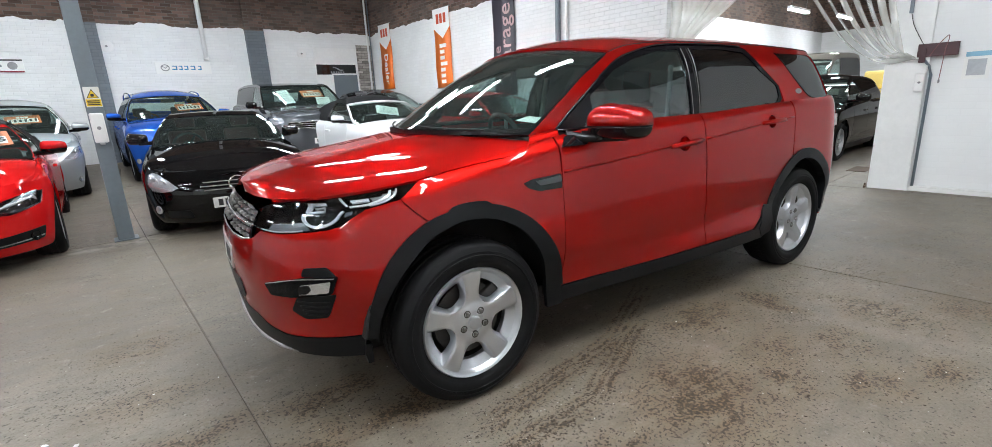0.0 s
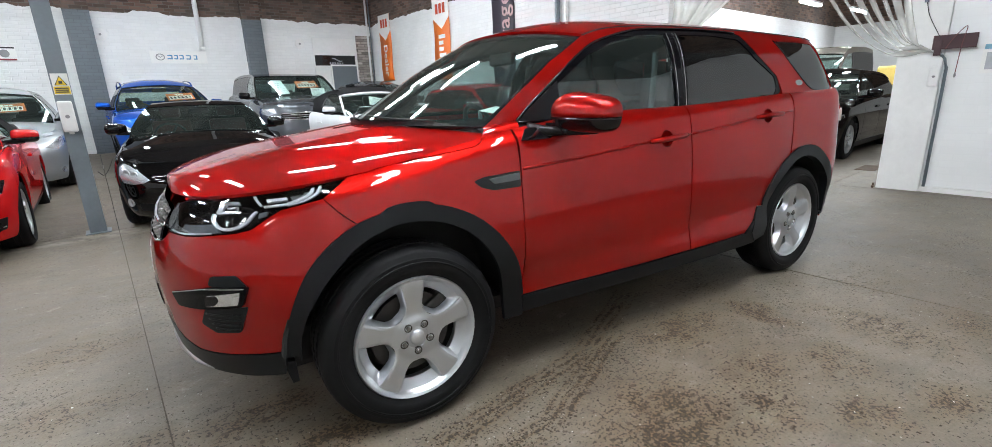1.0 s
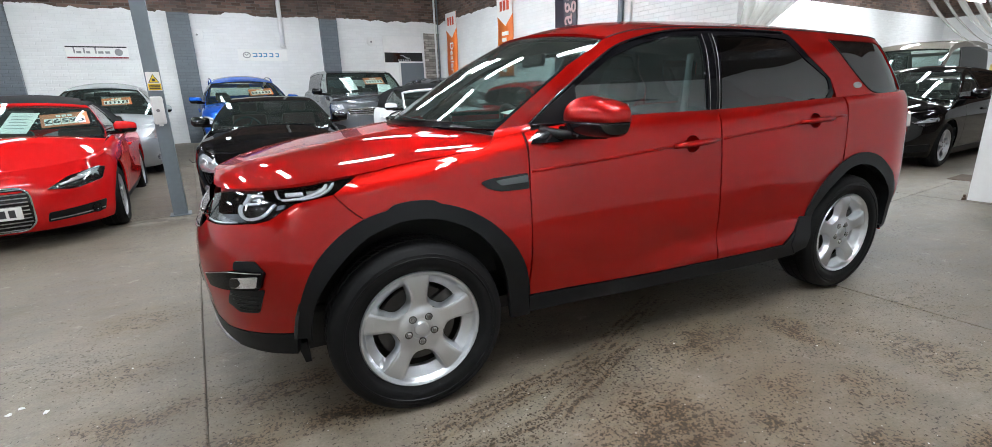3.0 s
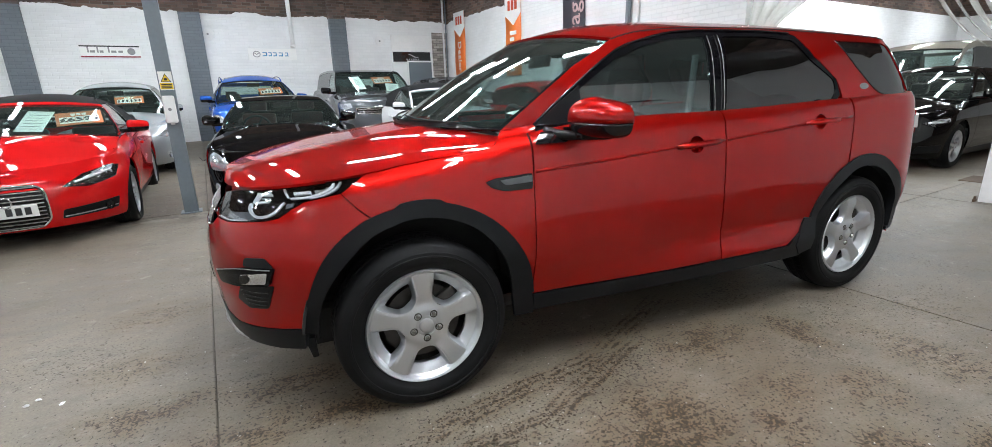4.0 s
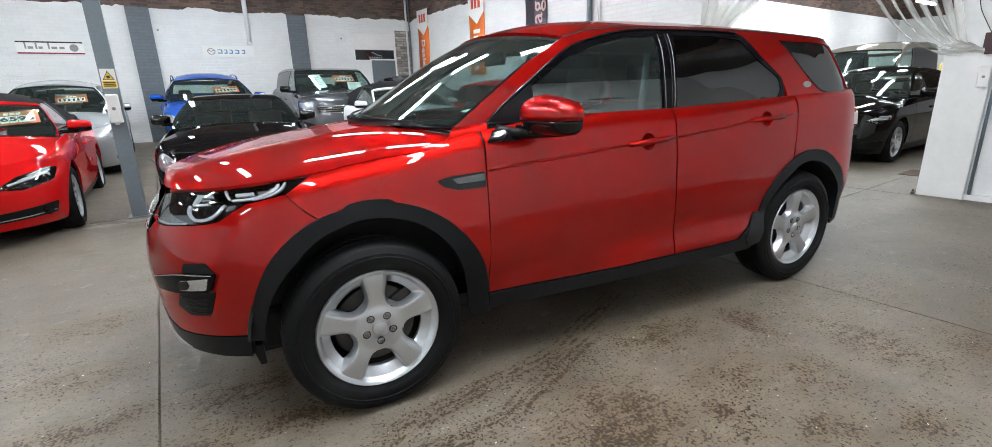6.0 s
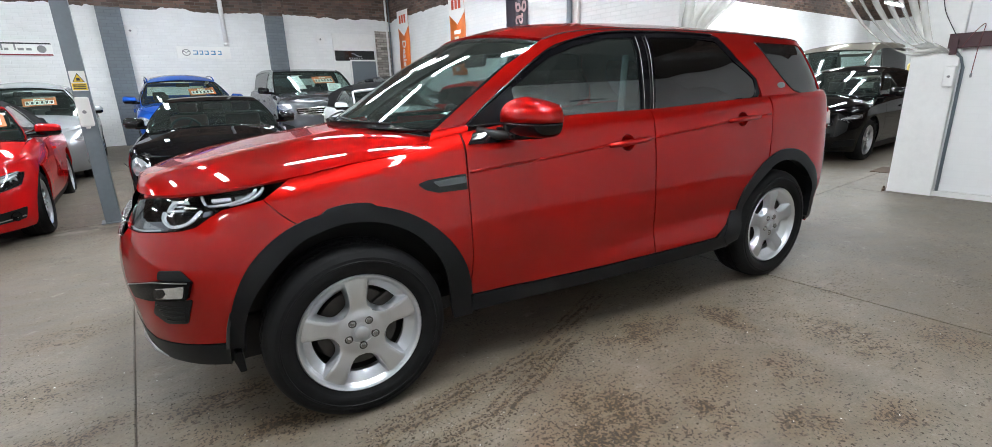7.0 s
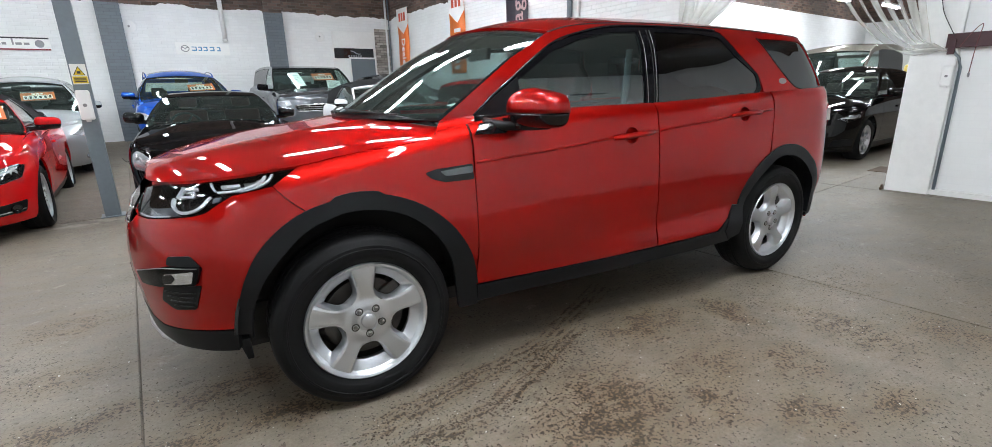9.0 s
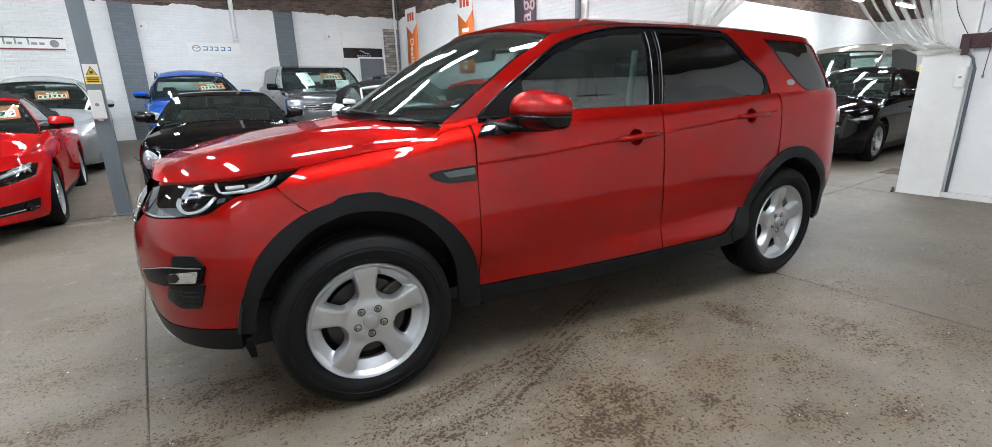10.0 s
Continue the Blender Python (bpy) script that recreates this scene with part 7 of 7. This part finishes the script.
def board(name, x0, x1, z0, z1, material, label, category="sign", y=WY, depth=0.025):
    t = thing(name, label, category, ROOM @ pose((x0 + x1) / 2, y, (z0 + z1) / 2))
    part("board", box((x0 - x1) / 2, (x1 - x0) / 2, -depth, -0.001, (z0 - z1) / 2, (z1 - z0) / 2, 0.006), material, t)
    return t


# makers' boards on the back wall, with plain shapes for their marks
b = board("wall_sign", -2.93, -1.77, 2.34, 2.62, M_PAPER, "white wall sign with green and red lines and grey script marks")
part("top_line", box(-0.57, 0.57, -0.030, -0.026, 0.10, 0.13), M_INK, b)
part("bottom_line", box(-0.57, 0.57, -0.030, -0.026, -0.135, -0.105), M_MAROON, b)
for k, (x, w, h) in enumerate(((-0.42, 0.03, 0.13), (-0.34, 0.09, 0.05), (-0.24, 0.03, 0.12), (-0.17, 0.07, 0.05), (-0.03, 0.03, 0.13), (0.06, 0.10, 0.05), (0.19, 0.09, 0.05))):
    part("script_mark", box(x - w / 2, x + w / 2, -0.030, -0.026, -0.03, -0.03 + h), M_SIGN_GREY, b)
part("roundel", lathe([(0.0, -0.008), (0.05, -0.007), (0.075, -0.004), (0.08, 0.002)], 24), M_SIGN_GREY, b, "", pose(0.40, -0.026, 0.0))
b = board("wall_sign", 0.58, 1.79, 2.31, 2.60, M_PAPER, "white wall sign with blue marks and a grey oval")
part("oval", tube([(-0.40 + 0.085 * math.cos(t * math.pi / 12), -0.03, 0.0 + 0.07 * math.sin(t * math.pi / 12)) for t in range(24)], 0.010, 6, True), M_SIGN_GREY, b)
part("wing", tube([(-0.47, -0.03, 0.03), (-0.43, -0.03, 0.02), (-0.40, -0.03, -0.015), (-0.37, -0.03, 0.02), (-0.33, -0.03, 0.03)], 0.009, 6), M_SIGN_GREY, b)
for x, w in ((-0.20, 0.11), (-0.07, 0.08), (0.05, 0.09), (0.20, 0.10), (0.35, 0.08)):
    part("blue_mark", join(box(x - w / 2, x + w / 2, -0.030, -0.026, -0.05, -0.025), box(x - w / 2, x + w / 2, -0.030, -0.026, 0.03, 0.05), box(x + w / 2 - 0.025, x + w / 2, -0.030, -0.026, -0.025, 0.03)), M_BLUE_PRINT, b)
b = board("wall_sign", 4.57, 5.80, 2.28, 2.57, M_GLOSS_BLACK, "black wall sign with grey leaping mark and plain bars", y=WY - 0.045)
part("leaping_mark", tube(spline([(-0.12, -0.03, 0.07), (-0.03, -0.03, 0.05), (0.06, -0.03, 0.0), (0.14, -0.03, -0.02), (0.2, -0.03, -0.01)], 4), [0.008 + 0.010 * math.sin(math.pi * i / 16) for i in range(17)], 6), M_SIGN_GREY, b)
for k in range(6):
    part("print_bar", box(-0.20 + 0.075 * k, -0.155 + 0.075 * k, -0.030, -0.026, -0.10, -0.055), M_SIGN_GREY, b)
# boxed panel with a grey door
structure("door_panel", box(4.55, 5.885, WY - 0.04, WY - 0.002, 0.2, 3.05, 0.006), M_WHITE_WALL, "flat white panel round a grey door", "panel", ROOM)
d = thing("door_1", "slate grey door in a white panel", "door", ROOM @ pose(5.435, WY - 0.042, floor_z(WY)), kind="structure")
part("leaf", box(-0.385, 0.385, -0.03, 0.0, 0.0, 2.00, 0.004), M_DOOR_GREY, d)
part("frame", join(box(-0.43, -0.388, -0.045, 0.0, 0.0, 2.045), box(0.388, 0.43, -0.045, 0.0, 0.0, 2.045), box(-0.387, 0.387, -0.045, 0.0, 2.005, 2.045)), M_WHITE_WALL, d)
part("door_handle", tube([(-0.30, -0.03, 0.95), (-0.30, -0.07, 0.95), (-0.20, -0.07, 0.95)], 0.010, 6), M_STEEL, d)
structure("bare_brick_patch", box(5.905, 6.44, WY - 0.02, WY - 0.001, 0.3, 3.16), M_TIMBER, "patch of bare brick where the paint has gone", "wall", ROOM)
for x, zb in ((1.72, 2.66), ):
    t = thing("drain_pipe", "white painted pipe coming down the back wall", "pipe", ROOM @ pose(x, WY - 0.06, 0))
    part("pipe", tube([(0, 0, 5.0), (0, 0, zb)], 0.055, 12), M_WHITE_WALL, t)
    part("cap", tube([(0, 0, zb + 0.04), (0, 0, zb - 0.02)], 0.066, 12), M_WHITE_WALL, t)
for x, z in ((-0.28, 2.93), (4.2, 2.87), (-5.6, 2.9)):
    tie = tagged(part("tie_plate", lathe([(0.0, -0.03), (0.03, -0.028), (0.035, -0.012), (0.12, -0.010), (0.135, 0.0), (0.135, 0.02)], 28), M_WHITE_WALL, None, "round white painted wall tie plate with a dark bolt", ROOM @ pose(x, WY - 0.004, z)), "", "wall tie")
    part("bolt", lathe([(0.0, -0.045), (0.022, -0.044), (0.026, -0.03), (0.026, 0.0)], 8), M_SIGN_GREY, tie)
for k, (x, r) in enumerate(((6.30, 0.03), (6.38, 0.018))):
    tagged(part("corner_pipe", tube([(x, WY - 0.05 - 0.03 * k, 5.0), (x, WY - 0.05 - 0.03 * k, 1.2)], r, 10), M_STEEL_GREY if k else M_WHITE_WALL, None, "thin pipe running down the corner of the hall", ROOM), "", "pipe")
tagged(part("wall_pipe", tube([(WX - 0.05, 5.30, 5.3), (WX - 0.05, 5.30, 0.3)], 0.055, 10), M_STEEL_GREY, None, "dark grey pipe down the side wall", ROOM), "", "pipe")
tagged(part("wall_pipe", tube([(WX - 0.04, 5.08, 5.3), (WX - 0.04, 5.08, 0.3)], 0.035, 10), M_WHITE_WALL, None, "white painted pipe down the side wall", ROOM), "", "pipe")


# dark lettering left as plain bars and two vents on the wall behind the camera
t = thing("wall_lettering", "row of dark plain bars painted on the white wall", "lettering", ROOM @ pose(0, -4.398, 0))
for k in range(14):
    if k not in (5, 9):
        part("letter_bar", box(-1.6 + 0.34 * k, -1.42 + 0.34 * k, 0.0, 0.004, 2.35, 2.62), M_INK, t)
for x in (-0.6, 1.2, 2.9, 4.4):
    v = thing("wall_vent", "dark slotted vent in the white wall", "vent", ROOM @ pose(x, -4.398, 3.05))
    part("frame", box(-0.35, 0.35, 0.0, 0.02, -0.05, 0.05, 0.004), M_STEEL_GREY, v)
    for k in range(3):
        part("slat", box(-0.32, 0.32, 0.021, 0.03, -0.035 + 0.025 * k, -0.022 + 0.025 * k), M_INK, v)


# banners on the side wall
def banner(y0, y1, z0, z1, material, label, arrow=False, text=None, bars=0, ink=M_PAPER, size=0.3):
    t = thing("banner", label, "banner", ROOM @ pose(WX - 0.03, (y0 + y1) / 2, 0))
    w = abs(y1 - y0)
    n = 12
    line = lambda a, b: [(0.012 * math.sin(5 * (a + (b - a) * k / n)), 0, a + (b - a) * k / n) for k in range(n + 1)]
    part("cloth", ribbon(line(z0, z1), (0, 1, 0), w, 0.004), material, t)
    if arrow:
        zt = z1 - 0.46
        me = sheet(lambda u, v: (0.012 * math.sin(5 * v) - 0.004, -u, v), [(-w / 2, z1), (-w / 2, zt), (0, zt - 0.26), (w / 2, zt), (w / 2, z1)], d=0.15, thick=0.001, flip=True)
        part("white_top", me, M_PAPER, t)
        for k in range(3):
            part("logo_bar", box(-0.024, -0.021, -w * 0.3 + k * w * 0.22, -w * 0.3 + k * w * 0.22 + w * 0.15, z1 - 0.36, z1 - 0.13), M_LOGO_RED, t)
    part("rod", tube([(0, -w / 2 - 0.03, z1), (0, w / 2 + 0.03, z1)], 0.012, 6), M_STEEL, t)
    part("rod", tube([(0, -w / 2 - 0.03, z0), (0, w / 2 + 0.03, z0)], 0.012, 6), M_STEEL, t)
    if text:
        for s, dy, dz, sz in text:
            part("lettering", words(s, sz, 0.002, 1.05, 0.004), ink, t, "", pose(-0.024, dy, dz) @ Matrix(((0, 0, -1, 0), (0, -1, 0, 0), (-1, 0, 0, 0), (0, 0, 0, 1))) @ pose(0, 0, 0))
    for k in range(bars):
        z, tall = z1 - 0.90 - k * 0.148, (0.15, 0.10, 0.10, 0.15, 0.10, 0.10, 0.10)[k % 7]
        part("print_bar", box(-0.025, -0.022, 0.12 - 2 * tall, 0.12, z - 0.045, z + 0.045), M_PAPER, t)
    return t


banner(11.98, 12.68, 1.78, 3.66, M_ORANGE, "orange and white hanging banner lettered Dealer", True, [("Dealer", 0.0, 2.38, 0.31)])
banner(8.94, 9.66, 1.68, 3.63, M_ORANGE, "orange and white hanging banner with pale bars", True, None, 7)
banner(6.55, 7.28, 1.40, 4.6, M_AUBERGINE, "dark purple hanging banner lettered The Garage", False, None, 0)
t = thing("banner_lettering", "dusty pink banner lettering reading The Garage", "lettering", ROOM @ pose(WX - 0.05, 6.92, 0))
rise = pose(0, 0, 0, 90, 0, -90) @ pose(0, 0, 0, 0, 0, 90)
part("lettering", words("The", 0.34, 0.002, 1.05, 0.003), M_PINK, t, "", pose(0, 0.20, 2.20) @ rise)
part("lettering", words("Garage", 0.52, 0.002, 1.05, 0.004), M_PINK, t, "", pose(0, -0.08, 2.55) @ rise)

# things on the wall beside the opening
t = thing("wall_board", "dark maroon painted board on the white wall", "board", ROOM @ pose(WX - 0.002, -0.560, 1.627))
part("plank", box(-0.085, -0.062, -0.065, 0.288, -0.072, 0.072, 0.006), M_OXIDE, t)
part("strut", box(-0.11, -0.0865, 0.205, 0.265, -0.135, 0.02, 0.006), M_OXIDE, t)
part("spacer", box(-0.061, 0.0, -0.05, 0.0, -0.05, 0.05, 0.004), M_OXIDE, t)
tagged(part("rope", tube(spline([(WX - 0.09, -0.385, 1.56), (WX - 0.10, -0.45, 1.68), (WX - 0.10, -0.515, 1.765), (WX - 0.095, -0.530, 1.745), (WX - 0.092, -0.512, 1.60), (WX - 0.092, -0.500, 1.30)], 6), 0.0038, 6), M_CORD, None, "dull red cord hanging from a hook on the wall", ROOM), "", "cord")
tagged(part("toggle", lathe([(0.0, -0.022), (0.008, -0.02), (0.011, 0.0), (0.008, 0.02), (0.0, 0.022)], 12), M_SIGN_GREY, None, "worn toggle at the end of the cord", ROOM @ pose(WX - 0.092, -0.500, 1.28, 90, 0, 0)), "", "toggle")
t = thing("notice", "white paper notice with a blue heading and grey panel", "notice", ROOM @ pose(WX - 0.003, -0.782, 1.438))
part("sheet", box(-0.003, 0.0, -0.11, 0.11, -0.15, 0.15), M_PAPER, t)
part("heading", box(-0.0045, -0.0032, -0.10, 0.10, 0.09, 0.14), plain("pale blue print", (0.25, 0.5, 0.65), 0.5), t)
part("grey_panel", box(-0.0045, -0.0032, -0.075, 0.075, -0.11, 0.06), plain("pale grey print", (0.42, 0.44, 0.47), 0.5), t)
tagged(part("edge_pipe", tube([(WX - 0.02, -0.413, 0.02), (WX - 0.02, -0.413, 1.36), (WX - 0.035, -0.39, 1.45), (WX - 0.075, -0.345, 1.52), (WX - 0.09, -0.31, 1.57)], 0.015, 8), M_STEEL_GREY, None, "grey foam pipe along the edge of the pier", ROOM), "", "pipe")
tagged(part("wall_conduit", box(WX - 0.095, WX - 0.062, -0.178, -0.142, 2.05, 3.4, 0.006), M_STEEL_GREY, None, "dark conduit high on the white pier", ROOM), "", "conduit")
tagged(part("cable", tube(spline([(WX - 0.075, -0.165, 2.05), (WX - 0.075, -0.20, 1.92), (WX - 0.08, -0.27, 1.78), (WX - 0.085, -0.33, 1.67)], 5), 0.004, 6), M_INK, None, "thin dark cable drooping from the conduit", ROOM), "", "cable")
tagged(part("floor_bolt", join(box(-0.03, 0.03, -0.012, 0.012, 0.0, 0.03, 0.004), box(-0.01, 0.01, -0.01, 0.01, 0.03, 0.06, 0.003)), M_RUST, None, "rusty door bolt standing on the floor by the pier", ROOM @ pose(WX - 0.08, 0.04, 0.0)), "", "bolt")
g = thing("drain_cover", "rusty square drain cover let into the floor", "drain cover", ROOM @ pose(7.98, 0.46, 0.001))
part("plate", box(-0.27, 0.27, -0.12, 0.12, -0.01, 0.006, 0.003), M_RUST, g)

# clear strip curtain tied back to both sides of the opening
curtain = thing("strip_curtain", "clear plastic strip curtain tied back to the sides", "curtain", ROOM)
part("rail", box(WX + 0.10, WX + 0.16, OPEN_A + 0.01, OPEN_B - 0.01, LINTEL - 0.06, LINTEL - 0.002, 0.004), M_STEEL, curtain)
random.seed(4)
for k in range(9):
    y0 = 2.90 - 0.17 * k
    x = WX + 0.12 + 0.012 * k
    pts = spline([(x, y0, LINTEL - 0.05), (x - 0.01, y0 + 0.10 * k * 0.12, 2.9), (x - 0.03, 2.86 - 0.085 * k, 2.45), (x - 0.04, 2.92 - 0.035 * k, 2.1), (x - 0.02, 2.94 - 0.012 * k, 1.75), (x, 2.93, 1.3), (x, 2.92 - 0.01 * k, 0.15)], 4)
    part("strip", ribbon(pts, (0.55 * math.sin(k * 1.7), 1.0, 0), 0.17, 0.003), M_PVC, curtain)
for k in range(7):
    y0 = 1.45 - 0.2 * k
    x = WX + 0.12 - 0.02 * k
    end = (WX - 0.10 - 0.006 * k, -0.20 + 0.01 * k, 1.56 + 0.010 * k)
    sag = 0.32 - 0.026 * k
    mid = [tuple(a + (b - a) * f for a, b in zip((x, y0, LINTEL - 0.05), end)) for f in (0.28, 0.55, 0.8)]
    pts = spline([(x, y0, LINTEL - 0.05)] + [(p[0], p[1] - 0.02, p[2] - sag * w) for p, w in zip(mid, (0.8, 1.4, 1.1))] + [end, (end[0] + 0.02, end[1] - 0.08, end[2] - 0.03)], 4)
    part("strip", ribbon(pts, (0.5 * math.sin(k * 2.1) + 0.3, 0.8, 0.5), 0.11, 0.003), M_PVC, curtain)
# made-up stand-in for an unidentified yellow shape far along the next hall
y = thing("yellow_stand_in", "stand-in for an unidentified yellow thing, on a black base", "machine", ROOM @ pose(13.4, 1.55, 0.07))
part("base", box(-0.6, 0.6, -0.38, 0.38, 0.06, 0.45, 0.06), M_PLASTIC, y)
part("yellow_body", box(-0.55, 0.45, -0.36, 0.36, 0.46, 1.05, 0.10, 3), M_DULL_YELLOW, y)
part("column", box(0.10, 0.45, -0.32, 0.32, 1.06, 1.5, 0.07, 3), M_DULL_YELLOW, y)
for x in (-0.4, 0.4):
    part("wheel", lathe([(0.0, -0.42), (0.13, -0.42), (0.15, -0.40), (0.15, 0.40), (0.13, 0.42), (0.0, 0.42)], 20), M_RUBBER, y, "", pose(x, 0, 0.15))

# trodden dirt and pale crumbs lying on the concrete beside the red car

def crumbs(name, count, size, label, material, seed, spread):
    rng = random.Random(seed)
    verts, faces = [], []
    while len(verts) < count * 6:
        if rng.random() < spread:
            x0, y0, x1, y1, w = rng.choice(TRACKS)
            f = rng.random()
            x, y = x0 + (x1 - x0) * f + rng.gauss(0, w * 0.6), y0 + (y1 - y0) * f + rng.gauss(0, w * 0.6)
        elif rng.random() < 0.8:
            cx, cy, sx, sy, _ = rng.choice(DIRT)
            x, y = cx + rng.gauss(0, sx * 0.6), cy + rng.gauss(0, sy * 0.6)
        else:
            x, y = rng.uniform(-2.6, 3.6), rng.uniform(-1.6, 0.6)
        if y > 0.0 and 0.2 < x < 2.5:
            continue
        r = size * (0.35 + rng.random() ** 2.5)
        a, k, h = rng.uniform(0, 6.28), rng.uniform(0.45, 1.0), r * rng.uniform(0.25, 0.5)
        base = len(verts)
        for q in range(4):
            b = q * 1.5708 + rng.uniform(-0.4, 0.4)
            u, v = r * math.cos(b), r * k * math.sin(b)
            verts.append((x + u * math.cos(a) - v * math.sin(a), y + u * math.sin(a) + v * math.cos(a), h * 0.25))
        verts += [(x, y, h), (x, y, -0.001)]
        for q in range(4):
            faces += [(base + q, base + (q + 1) % 4, base + 4), (base + (q + 1) % 4, base + q, base + 5)]
    tagged(part(name, mesh_of(name, verts, faces, flat=True), material, None, label), "", "debris", "", "stuff")


crumbs("floor_dirt", 3600, 0.0062, "dark brown crumbs of dirt scattered on the concrete floor", M_GRIT, 3, 0.6)
crumbs("floor_specks", 60, 0.005, "pale specks of grit scattered on the concrete floor", M_PAPER, 5, 0.1)
tagged(part("floor_cable", tube(spline([(x, y, floor_z(y) + 0.006) for x, y in ((-0.90, 9.95), (-0.874, 9.70), (-0.828, 9.39), (-0.77, 9.75), (-0.71, 10.5), (-0.63, 11.7))], 5), 0.006, 6), M_RUBBER, None, "thin black cable looped on the floor behind the post", ROOM), "", "cable")
for x, y, turn, seed in ((-1.65, 0.77, 20, 1), (-1.51, 0.72, 70, 2), (-1.62, 0.80, -30, 3)):
    rng = random.Random(seed)
    bm = bmesh.new()
    rim = [bm.verts.new((0.021 * math.cos(a) * rng.uniform(0.35, 1.0), 0.014 * math.sin(a) * rng.uniform(0.4, 1.0), rng.uniform(0.001, 0.010))) for a in [2 * math.pi * k / 9 for k in range(9)]]
    top = bm.verts.new((0.002, 0.001, 0.012))
    for k in range(9):
        bm.faces.new((rim[k], rim[(k + 1) % 9], top))
    bm.faces.new(rim[::-1])
    tagged(part("paper_scrap", bm, M_PAPER, None, "small crumpled white paper scrap on the concrete floor", pose(x, y, 0.0, 0, 0, turn)), "", "litter")
